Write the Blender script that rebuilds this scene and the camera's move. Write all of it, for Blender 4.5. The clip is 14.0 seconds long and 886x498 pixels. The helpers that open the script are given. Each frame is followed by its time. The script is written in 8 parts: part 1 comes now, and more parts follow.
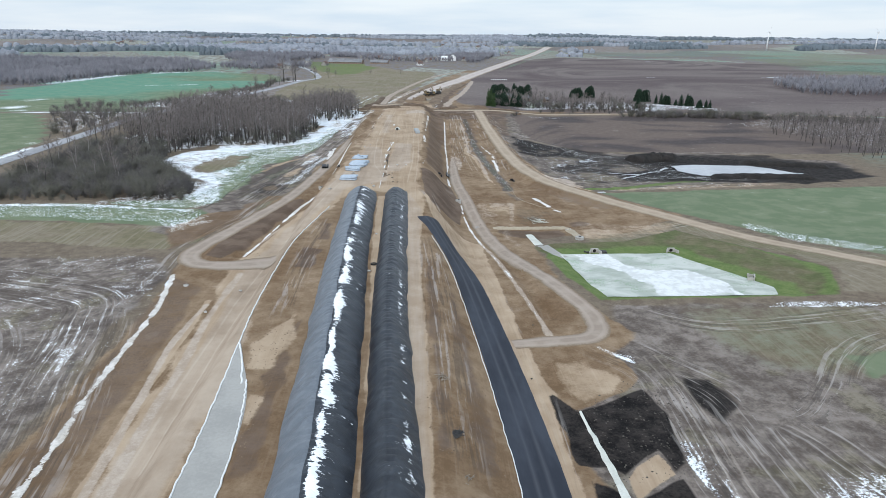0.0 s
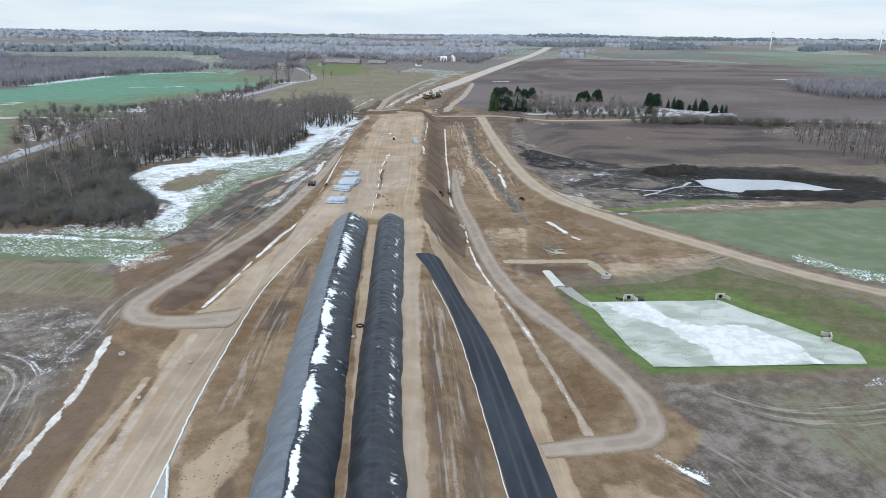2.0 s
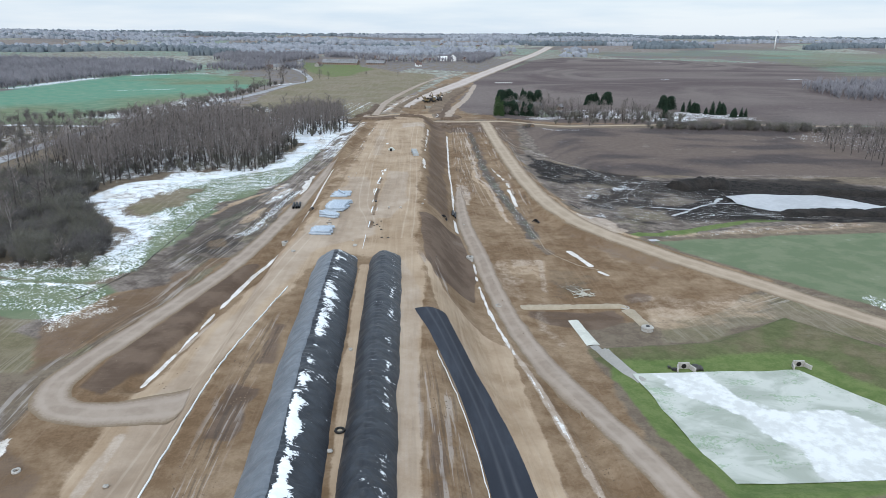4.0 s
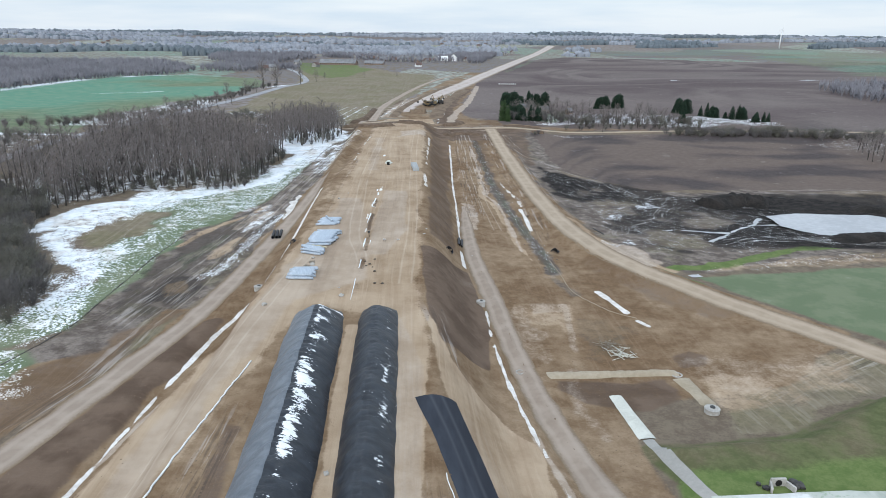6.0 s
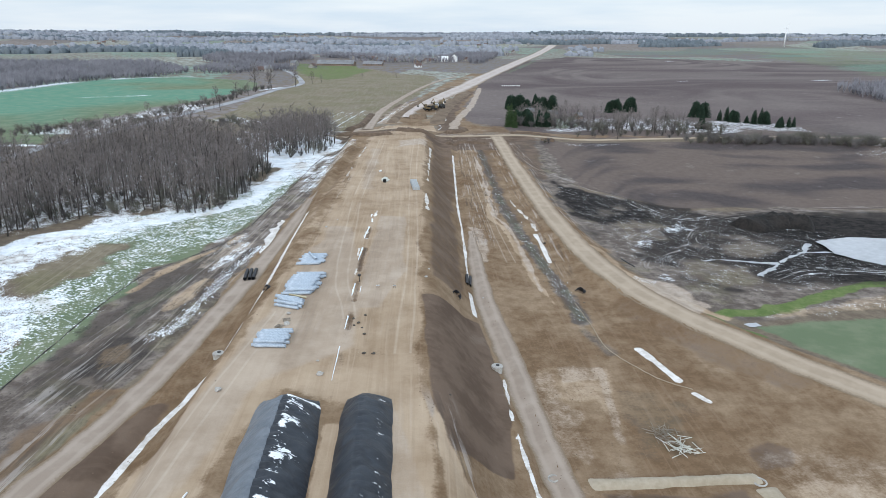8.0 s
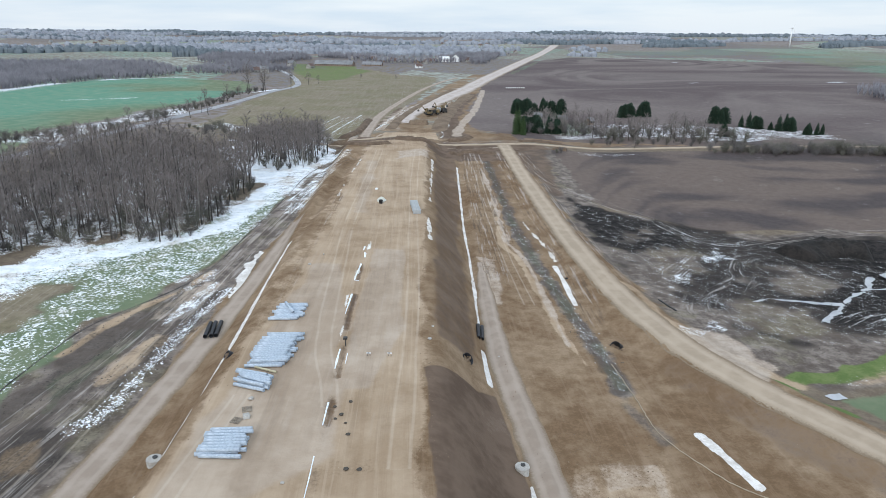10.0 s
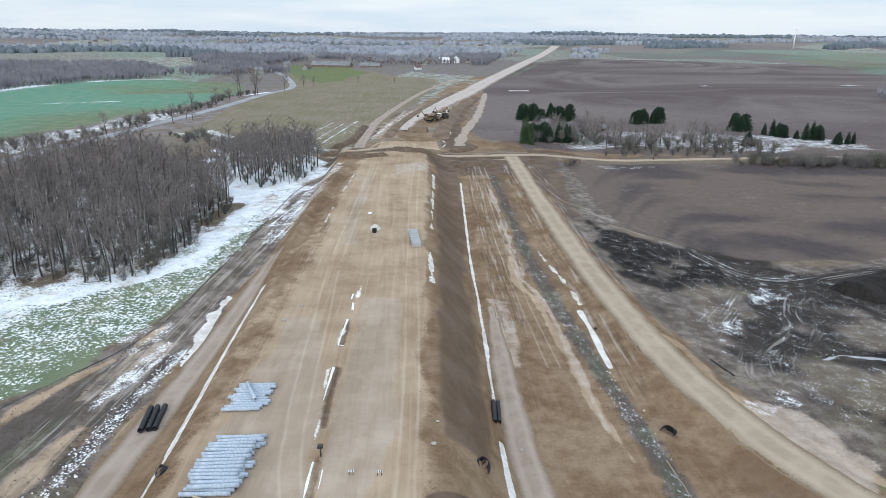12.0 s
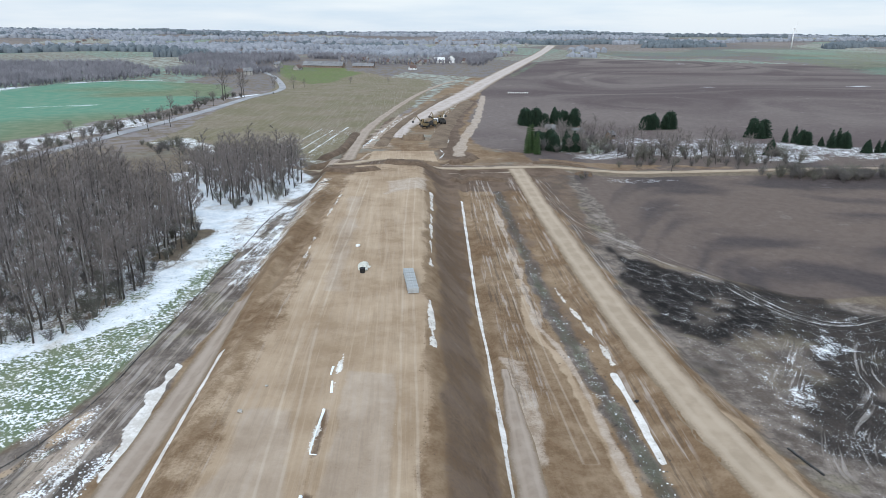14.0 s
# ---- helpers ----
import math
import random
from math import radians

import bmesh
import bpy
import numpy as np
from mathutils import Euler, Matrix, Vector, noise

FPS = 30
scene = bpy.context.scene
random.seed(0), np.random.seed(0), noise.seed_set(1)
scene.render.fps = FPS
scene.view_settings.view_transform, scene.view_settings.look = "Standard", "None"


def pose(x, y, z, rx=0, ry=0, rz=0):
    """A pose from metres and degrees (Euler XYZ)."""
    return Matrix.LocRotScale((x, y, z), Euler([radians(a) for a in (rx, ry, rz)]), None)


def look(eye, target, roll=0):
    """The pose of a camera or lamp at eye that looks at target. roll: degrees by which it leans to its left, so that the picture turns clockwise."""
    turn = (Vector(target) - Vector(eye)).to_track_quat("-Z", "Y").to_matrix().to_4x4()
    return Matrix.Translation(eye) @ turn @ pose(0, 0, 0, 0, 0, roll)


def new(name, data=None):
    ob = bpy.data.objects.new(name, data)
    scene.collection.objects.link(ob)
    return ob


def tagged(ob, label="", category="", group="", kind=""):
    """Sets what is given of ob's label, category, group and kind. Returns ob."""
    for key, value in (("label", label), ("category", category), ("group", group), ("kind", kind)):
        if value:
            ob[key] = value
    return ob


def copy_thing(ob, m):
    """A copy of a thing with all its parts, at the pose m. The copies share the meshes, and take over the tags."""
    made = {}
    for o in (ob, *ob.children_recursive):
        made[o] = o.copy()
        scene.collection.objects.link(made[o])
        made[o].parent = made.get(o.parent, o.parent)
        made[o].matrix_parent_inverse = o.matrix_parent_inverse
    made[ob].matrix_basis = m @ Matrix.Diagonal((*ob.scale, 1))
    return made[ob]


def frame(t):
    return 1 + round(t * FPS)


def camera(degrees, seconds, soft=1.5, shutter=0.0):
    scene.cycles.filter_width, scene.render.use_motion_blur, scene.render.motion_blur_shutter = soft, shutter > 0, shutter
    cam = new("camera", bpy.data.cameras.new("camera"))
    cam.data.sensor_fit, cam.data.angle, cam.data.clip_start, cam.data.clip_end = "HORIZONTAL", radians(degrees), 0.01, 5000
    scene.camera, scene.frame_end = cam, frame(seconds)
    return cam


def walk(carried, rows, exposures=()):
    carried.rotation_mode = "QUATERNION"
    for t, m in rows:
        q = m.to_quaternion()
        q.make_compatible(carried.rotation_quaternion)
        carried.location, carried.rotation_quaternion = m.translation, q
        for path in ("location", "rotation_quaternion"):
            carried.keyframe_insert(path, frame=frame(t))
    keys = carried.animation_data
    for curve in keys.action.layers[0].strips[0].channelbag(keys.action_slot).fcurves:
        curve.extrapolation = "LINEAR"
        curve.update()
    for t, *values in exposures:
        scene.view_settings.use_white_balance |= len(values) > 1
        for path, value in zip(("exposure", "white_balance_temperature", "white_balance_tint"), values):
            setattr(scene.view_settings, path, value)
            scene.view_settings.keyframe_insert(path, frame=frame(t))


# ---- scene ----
cam = camera(67.9, 14.0, 0.85)
PATH = [
    (0, (0.991, -0.792, 48.773), (4.848, 94.098, 17.473), 0.5),
    (0.5, (1.034, 6.292, 48.829), (5.04, 101.17, 17.479), 0.5),
    (1, (1.102, 13.403, 48.901), (5.108, 108.281, 17.551), 0.6),
    (1.5, (1.134, 20.512, 48.973), (5.14, 115.39, 17.623), 0.6),
    (2, (1.177, 27.602, 49.028), (5.237, 122.526, 17.678), 0.6),
    (2.5, (1.213, 34.682, 49.064), (5.269, 129.556, 17.664), 0.5),
    (3, (1.294, 41.826, 49.1), (5.3, 136.705, 17.7), 0.5),
    (5.5, (1.235, 77.332, 49.253), (5.337, 172.153, 17.703), 0.4),
    (6, (1.217, 84.394, 49.239), (5.27, 179.218, 17.689), 0.4),
    (6.5, (1.174, 91.357, 49.212), (5.277, 186.178, 17.662), 0.4),
    (7, (1.201, 98.468, 49.289), (5.304, 193.289, 17.739), 0.2),
    (7.5, (1.22, 105.275, 49.3), (5.268, 200.049, 17.7), 0.2),
    (8, (1.281, 112.004, 49.295), (5.279, 206.782, 17.695), 0.2),
    (10.5, (1.136, 145.31, 49.201), (5.135, 240.088, 17.551), 0.3),
    (11, (1.087, 152.054, 49.275), (5.136, 246.829, 17.675), 0.3),
    (11.5, (1.064, 158.512, 49.289), (5.212, 253.279, 17.689), 0.4),
    (12, (1.139, 164.89, 49.293), (5.287, 259.657, 17.693), 0.4),
    (12.5, (1.171, 171.214, 49.276), (5.319, 265.981, 17.626), 0.4),
    (13, (1.117, 177.798, 49.299), (5.415, 272.553, 17.699), 0.4),
    (13.5, (1.016, 184.418, 49.298), (5.513, 279.157, 17.648), 0.4),
    (14, (0.901, 191.263, 49.341), (5.847, 285.967, 17.641), 0.4),
]
walk(cam, [(t, look(eye, target, roll)) for t, eye, target, roll in PATH])

# ---- light: a bright overcast winter sky ----
world = bpy.data.worlds.new("overcast_sky")
scene.world = world
world.use_nodes = True
wn, wl = world.node_tree.nodes, world.node_tree.links
wn.clear()
SUN_EL, SUN_ROT = radians(24), radians(200)
w_out = wn.new("ShaderNodeOutputWorld")
w_bg = wn.new("ShaderNodeBackground")
w_sky = wn.new("ShaderNodeTexSky")
w_sky.sky_type, w_sky.sun_disc, w_sky.sun_elevation, w_sky.sun_rotation = "NISHITA", False, SUN_EL, SUN_ROT
w_co = wn.new("ShaderNodeTexCoord")
w_map = wn.new("ShaderNodeMapping")
w_map.inputs["Scale"].default_value = (1.6, 1.6, 14.0)
w_noise = wn.new("ShaderNodeTexNoise")
w_noise.inputs["Scale"].default_value, w_noise.inputs["Detail"].default_value = 2.2, 6.0
w_ramp = wn.new("ShaderNodeValToRGB")
w_ramp.color_ramp.elements[0].position, w_ramp.color_ramp.elements[0].color = 0.36, (0.64, 0.79, 0.96, 1)
w_ramp.color_ramp.elements[1].position, w_ramp.color_ramp.elements[1].color = 0.62, (0.845, 0.935, 1.03, 1)
w_dim = wn.new("ShaderNodeVectorMath")
w_dim.operation = "SCALE"
w_dim.inputs["Scale"].default_value = 0.10
w_mix = wn.new("ShaderNodeMix")
w_mix.data_type = "RGBA"
w_mix.inputs["Factor"].default_value = 0.86
wl.new(w_co.outputs["Generated"], w_map.inputs["Vector"])
wl.new(w_map.outputs["Vector"], w_noise.inputs["Vector"])
wl.new(w_noise.outputs["Fac"], w_ramp.inputs["Fac"])
wl.new(w_sky.outputs["Color"], w_dim.inputs[0])
wl.new(w_dim.outputs["Vector"], w_mix.inputs["A"])
wl.new(w_ramp.outputs["Color"], w_mix.inputs["B"])
# an overcast sky is brighter overhead than at the skyline
w_sep = wn.new("ShaderNodeSeparateXYZ")
wl.new(w_co.outputs["Generated"], w_sep.inputs["Vector"])
w_rise = wn.new("ShaderNodeMapRange")
w_rise.inputs["From Min"].default_value, w_rise.inputs["From Max"].default_value = 0.06, 0.9
w_rise.inputs["To Min"].default_value, w_rise.inputs["To Max"].default_value = 1.0, 1.75
wl.new(w_sep.outputs["Z"], w_rise.inputs["Value"])
w_up = wn.new("ShaderNodeVectorMath")
w_up.operation = "SCALE"
wl.new(w_mix.outputs["Result"], w_up.inputs[0])
wl.new(w_rise.outputs["Result"], w_up.inputs["Scale"])
wl.new(w_up.outputs["Vector"], w_bg.inputs["Color"])
wl.new(w_bg.outputs["Background"], w_out.inputs["Surface"])
w_bg.inputs["Strength"].default_value = 1.03

sun_data = bpy.data.lights.new("sun", "SUN")
sun_data.energy, sun_data.angle, sun_data.color = 1.2, radians(18), (1.0, 0.98, 0.95)
sun = new("sun", sun_data)
sun.matrix_world = look((0, 0, 0), (math.sin(SUN_ROT) * -1, math.cos(SUN_ROT) * -1, -math.tan(SUN_EL)))


# ---- materials ----
class Nodes:
    """A short hand for node materials."""

    def __init__(self, name, rough=0.9):
        self.mat = bpy.data.materials.new(name)
        self.mat.use_nodes = True
        self.t = self.mat.node_tree
        self.bsdf = self.t.nodes["Principled BSDF"]
        self.bsdf.inputs["Roughness"].default_value = rough
        self.bsdf.inputs["Specular IOR Level"].default_value = 0.25
        self.co = self.add("ShaderNodeTexCoord").outputs["Object"]

    def add(self, kind, **values):
        n = self.t.nodes.new(kind)
        for k, v in values.items():
            if k in n.inputs:
                n.inputs[k].default_value = v
        return n

    def link(self, a, b):
        self.t.links.new(a, b)

    def noise(self, scale, detail=4.0, rough=0.6, stretch=None, distort=0.0, vec=None):
        n = self.add("ShaderNodeTexNoise", Scale=scale, Detail=detail, Roughness=rough, Distortion=distort)
        v = vec or self.co
        if stretch:
            m = self.add("ShaderNodeMapping", Scale=stretch)
            self.link(v, m.inputs["Vector"])
            v = m.outputs["Vector"]
        self.link(v, n.inputs["Vector"])
        return n.outputs["Fac"]

    def attr(self, name):
        n = self.add("ShaderNodeAttribute")
        n.attribute_name = name
        return n.outputs["Fac"]

    def math(self, op, a, b=0.0):
        n = self.add("ShaderNodeMath")
        n.operation = op
        for i, v in enumerate((a, b)):
            if isinstance(v, (int, float)):
                n.inputs[i].default_value = v
            else:
                self.link(v, n.inputs[i])
        return n.outputs[0]

    def step(self, v, lo, hi):
        n = self.add("ShaderNodeMapRange")
        n.inputs["From Min"].default_value, n.inputs["From Max"].default_value = lo, hi
        n.interpolation_type = "SMOOTHSTEP"
        self.link(v, n.inputs["Value"])
        return n.outputs["Result"]

    def mix(self, fac, a, b):
        n = self.add("ShaderNodeMix")
        n.data_type = "RGBA"
        for key, v in (("Factor", fac), ("A", a), ("B", b)):
            if isinstance(v, (int, float)):
                n.inputs[key].default_value = v
            elif isinstance(v, tuple):
                n.inputs[key].default_value = (*v, 1.0)
            else:
                self.link(v, n.inputs[key])
        return n.outputs["Result"]

    def done(self, color, bump=None, strength=0.4, distance=0.1, rough=None):
        if isinstance(color, tuple):
            self.bsdf.inputs["Base Color"].default_value = (*color, 1.0)
        else:
            self.link(color, self.bsdf.inputs["Base Color"])
        if bump is not None:
            b = self.add("ShaderNodeBump", Strength=strength, Distance=distance)
            self.link(bump, b.inputs["Height"])
            self.link(b.outputs["Normal"], self.bsdf.inputs["Normal"])
        if rough is not None:
            self.link(rough, self.bsdf.inputs["Roughness"])
        return self.mat


def blotched(name, dark, light, big=0.08, small=1.5, rough=0.9, bump=0.3, distance=0.05, stretch=None):
    """A surface of two shades, mixed at two scales."""
    n = Nodes(name, rough)
    a, b = n.noise(big, 4, stretch=stretch), n.noise(small, 5, 0.65)
    f = n.step(n.math("ADD", n.math("MULTIPLY", a, 0.6), n.math("MULTIPLY", b, 0.4)), 0.36, 0.64)
    return n.done(n.mix(f, dark, light), b, bump, distance)


# ---- the lie of the land ----
def ss(a, b, v):
    t = np.clip((v - a) / (b - a), 0, 1)
    return t * t * (3 - 2 * t)


def lattice(ix, iy, seed):
    n = (ix.astype(np.int64) * 374761393 + iy.astype(np.int64) * 668265263 + seed * 974711) & 0x7FFFFFFF
    n = ((n ^ (n >> 13)) * 1274126177) & 0x7FFFFFFF
    return ((n ^ (n >> 16)) & 0xFFFF) / 65535.0


def wave(x, y, size, seed=0, octaves=3):
    """Smooth random values about 0, from -1 to 1, with bumps of that size in metres."""
    total, amp = np.zeros_like(np.asarray(x, float)), 1.0
    for o in range(octaves):
        u, v = np.asarray(x, float) / size * 2 ** o, np.asarray(y, float) / size * 2 ** o
        iu, iv = np.floor(u), np.floor(v)
        fu, fv = u - iu, v - iv
        fu, fv = fu * fu * (3 - 2 * fu), fv * fv * (3 - 2 * fv)
        q = lambda a, b: lattice(iu + a, iv + b, seed + o * 17)
        total += amp * ((q(0, 0) * (1 - fu) + q(1, 0) * fu) * (1 - fv) + (q(0, 1) * (1 - fu) + q(1, 1) * fu) * fv - 0.5)
        amp *= 0.5
    return total * 1.2


def to_line(x, y, pts):
    """Distance to a polyline, and how far along it (0 to 1 by points)."""
    best, along = np.full(np.shape(x), 1e9), np.zeros(np.shape(x))
    for i, ((ax, ay), (bx, by)) in enumerate(zip(pts[:-1], pts[1:])):
        dx, dy = bx - ax, by - ay
        t = np.clip(((x - ax) * dx + (y - ay) * dy) / (dx * dx + dy * dy), 0, 1)
        d = np.hypot(x - ax - t * dx, y - ay - t * dy)
        near = d < best
        best, along = np.where(near, d, best), np.where(near, (i + t) / (len(pts) - 1), along)
    return best, along


def inside(x, y, poly):
    """Signed distance to a polygon: positive inside."""
    d, _ = to_line(x, y, poly + poly[:1])
    odd = np.zeros(np.shape(x), bool)
    for (ax, ay), (bx, by) in zip(poly, poly[1:] + poly[:1]):
        if ay != by:
            odd ^= ((ay > y) != (by > y)) & (x < (bx - ax) * (y - ay) / (by - ay) + ax)
    return np.where(odd, d, -d)


def smooth_line(pts, per=8):
    """A Catmull-Rom curve through the points."""
    p = [np.array(q, float) for q in pts]
    p = [2 * p[0] - p[1]] + p + [2 * p[-1] - p[-2]]
    out = []
    for a, b, c, d in zip(p[:-3], p[1:-2], p[2:-1], p[3:]):
        for k in range(per):
            t = k / per
            out.append(0.5 * (2 * b + (c - a) * t + (2 * a - 5 * b + 4 * c - d) * t * t + (3 * b - a - 3 * c + d) * t ** 3))
    return [tuple(q) for q in out] + [tuple(p[-2])]


# lines of the plan
LEFT_ROAD = [(-29.5, 134.5), (-39, 132.8), (-46.5, 134.5), (-49.6, 140), (-48.5, 148), (-44.5, 163), (-37.5, 193), (-34, 225), (-32, 250), (-30.4, 275), (-29.5, 305)]
LEFT_DITCH = [(-38.5, 140), (-37.0, 150), (-34.9, 168), (-31.9, 188), (-28.9, 201), (-27.4, 215), (-26.9, 230), (-27.4, 250), (-27.3, 276), (-24.6, 310), (-21, 380)]
RIGHT_TOE = [(24.6, 107), (23, 127), (19.6, 161), (16.2, 200), (14.6, 225), (13.7, 250), (13.9, 290), (15.8, 330), (19, 400), (20, 428)]
RIGHT_TRACK = [(16.5, 95.5), (25, 96.8), (30, 98), (32.3, 103), (31.6, 112), (28.5, 124), (22.8, 148), (19.2, 180), (17.2, 212), (15.5, 240), (15.8, 268), (16.4, 288)]
RIGHT_ROAD = [(125, 105), (107, 140), (95, 164), (81, 190), (65, 210), (52, 231), (44.9, 256), (42.2, 290), (41.2, 345), (40.6, 405), (40.5, 432)]
CROSS_ROAD = [(-70, 452), (-33, 424), (-22.5, 417), (-5, 428), (16, 431), (60, 435), (127, 437), (190, 437), (300, 428)]
SIDE_ROAD = [(-27, 414), (-22.8, 449), (-20.6, 531), (-10.9, 621), (4.8, 724), (27.5, 831), (48, 900)]
MOSS = [(29.6, 400), (29.7, 344), (29.5, 319), (30.2, 296), (30.8, 281.6), (31.7, 268), (32.4, 256), (33.5, 244), (33.6, 230)]
BASIN = [(31, 158), (52, 160), (71, 171), (88, 150), (93, 135), (84, 116), (36, 114.5), (32.5, 130)]
ICE = [(34.6, 145.2), (61, 145.8), (75, 123.5), (73.6, 119.2), (37.6, 119)]


FAR_ROAD = [(-1, 440), (-2.5, 470), (-3, 545), (11, 612), (36, 705), (52, 765), (98, 957), (299, 1730), (407, 2160), (440, 2300)]


def height(x, y):
    x, y = np.asarray(x, float), np.asarray(y, float)
    left = 1.2 + 1.2 * ss(-60, -100, x) + 0 * x
    right = 0.5 - 5.5 * ss(115, 185, y) - 3.0 * ss(45, 90, x) * ss(200, 300, y) + 5.5 * ss(310, 450, y)
    nat = left + (right - left) * ss(-30, 30, x)
    far = ss(420, 700, y)
    nat = nat * (1 - far) - 2 * far
    w = ss(-31, -26, x) * (1 - ss(2.5, 14, x)) * (1 - ss(424, 436, y))
    z = nat + (5.0 - nat) * w
    # ditches, the basin, the swells of the open fields
    d, _ = to_line(x, y, LEFT_DITCH)
    z = z - 0.9 * (1 - ss(0.4, 2.6, d))
    d, _ = to_line(x, y, RIGHT_TOE)
    z = z - 0.7 * (1 - ss(0.4, 2.0, d))
    k = ss(0.0, 4.5, inside(x, y, BASIN))
    z = z * (1 - k) - 1.0 * k
    e, _ = to_line(x, y, RIGHT_ROAD)
    rough = ss(3.0, 6.0, e)
    z = z + 0.12 * wave(x, y, 9, 3) * (1 - 0.6 * w) + 0.09 * wave(x, y, 2.4, 4) * (1 - 0.7 * w) * rough
    out = np.maximum(ss(70, 200, np.abs(x)), ss(440, 700, y))
    d, _ = to_line(x, y, FAR_ROAD)
    z = z + (3.0 + 5.0 * ss(520, 800, y)) * out * wave(x, y, 320, 5, 2) * (0.08 + 0.92 * ss(25, 170, d))
    z = z + 1.4 * (1 - ss(3.2, 8.0, e)) * ss(190, 225, y) * (1 - ss(330, 400, y))
    r = np.hypot(x, y)
    return z + 30 * ss(1500, 4800, r) + 22 * ss(1400, 3500, r) * wave(x, y, 1500, 9, 2) * ss(60, 500, d)


def axis(*stretches):
    """Grid lines from (start, end, first step, last step) stretches."""
    out = []
    for a, b, s0, s1 in stretches:
        v = a
        while v < b - 1e-6:
            out.append(v)
            v += s0 + (s1 - s0) * (v - a) / (b - a)
    return np.array(out + [stretches[-1][1]])


GX = axis((-4800, -600, 260, 60), (-600, -130, 40, 4), (-130, -55, 2.4, 0.8), (-55, 50, 0.42, 0.42), (50, 130, 0.7, 1.6), (130, 600, 3, 40), (600, 4800, 60, 260))
GY = axis((-600, 20, 80, 6), (20, 50, 3, 0.6), (50, 300, 0.5, 0.6), (300, 460, 0.7, 1.5), (460, 1500, 2, 30), (1500, 4850, 40, 200))
MX, MY = np.meshgrid(GX, GY)
MZ = height(MX, MY)


def gz(x, y):
    """The ground sheet's height, between its grid lines."""
    x, y = np.asarray(x, float), np.asarray(y, float)
    i = np.clip(np.searchsorted(GX, x) - 1, 0, len(GX) - 2)
    j = np.clip(np.searchsorted(GY, y) - 1, 0, len(GY) - 2)
    u, v = (x - GX[i]) / (GX[i + 1] - GX[i]), (y - GY[j]) / (GY[j + 1] - GY[j])
    return (MZ[j, i] * (1 - u) + MZ[j, i + 1] * u) * (1 - v) + (MZ[j + 1, i] * (1 - u) + MZ[j + 1, i + 1] * u) * v


def sheet(name, co, faces, mat, smooth=True, **attributes):
    """A mesh object from arrays, with one float value a vertex for each attribute."""
    me = bpy.data.meshes.new(name)
    me.vertices.add(len(co))
    me.vertices.foreach_set("co", np.asarray(co, np.float32).ravel())
    faces = np.asarray(faces, np.int32)
    me.loops.add(faces.size)
    me.loops.foreach_set("vertex_index", faces.ravel())
    me.polygons.add(len(faces))
    me.polygons.foreach_set("loop_start", np.arange(len(faces), dtype=np.int32) * faces.shape[1])
    me.polygons.foreach_set("loop_total", np.full(len(faces), faces.shape[1], np.int32))
    me.polygons.foreach_set("use_smooth", np.full(len(faces), smooth))
    me.update(calc_edges=True)
    for key, values in attributes.items():
        a = me.attributes.new(key, "FLOAT", "POINT")
        a.data.foreach_set("value", np.asarray(values, np.float32).ravel())
    me.materials.append(mat)
    return new(name, me)


def grid_faces(rows, cols):
    k = (np.arange(rows - 1)[:, None] * cols + np.arange(cols - 1)[None, :]).ravel()
    return np.stack([k, k + 1, k + cols + 1, k + cols], 1)


# ---- what covers the ground, area by area ----
def window(pts, reach):
    """The stretch of the grid within reach of some points."""
    xs, ys = [q[0] for q in pts], [q[1] for q in pts]
    i0, i1 = np.searchsorted(GX, (min(xs) - reach, max(xs) + reach))
    j0, j1 = np.searchsorted(GY, (min(ys) - reach, max(ys) + reach))
    return slice(j0, j1), slice(i0, i1)


def area(poly, soft=2.0, wobble=1.5, size=8.0, seed=0):
    out, w = np.zeros_like(MX), window(poly, soft + 2 * wobble + 1)
    out[w] = ss(-soft, soft, inside(MX[w], MY[w], poly) + wobble * wave(MX[w], MY[w], size, seed))
    return out


def band(pts, half, soft=1.0, wobble=0.6, size=5.0, seed=0):
    out, w = np.zeros_like(MX), window(pts, half + soft + 2 * wobble + 3)
    d, _ = to_line(MX[w], MY[w], smooth_line(pts, 4))
    out[w] = 1 - ss(half - soft, half + soft, d + wobble * wave(MX[w], MY[w], size, seed))
    return out


def most(*layers):
    out = layers[0]
    for v in layers[1:]:
        out = np.maximum(out, v)
    return out


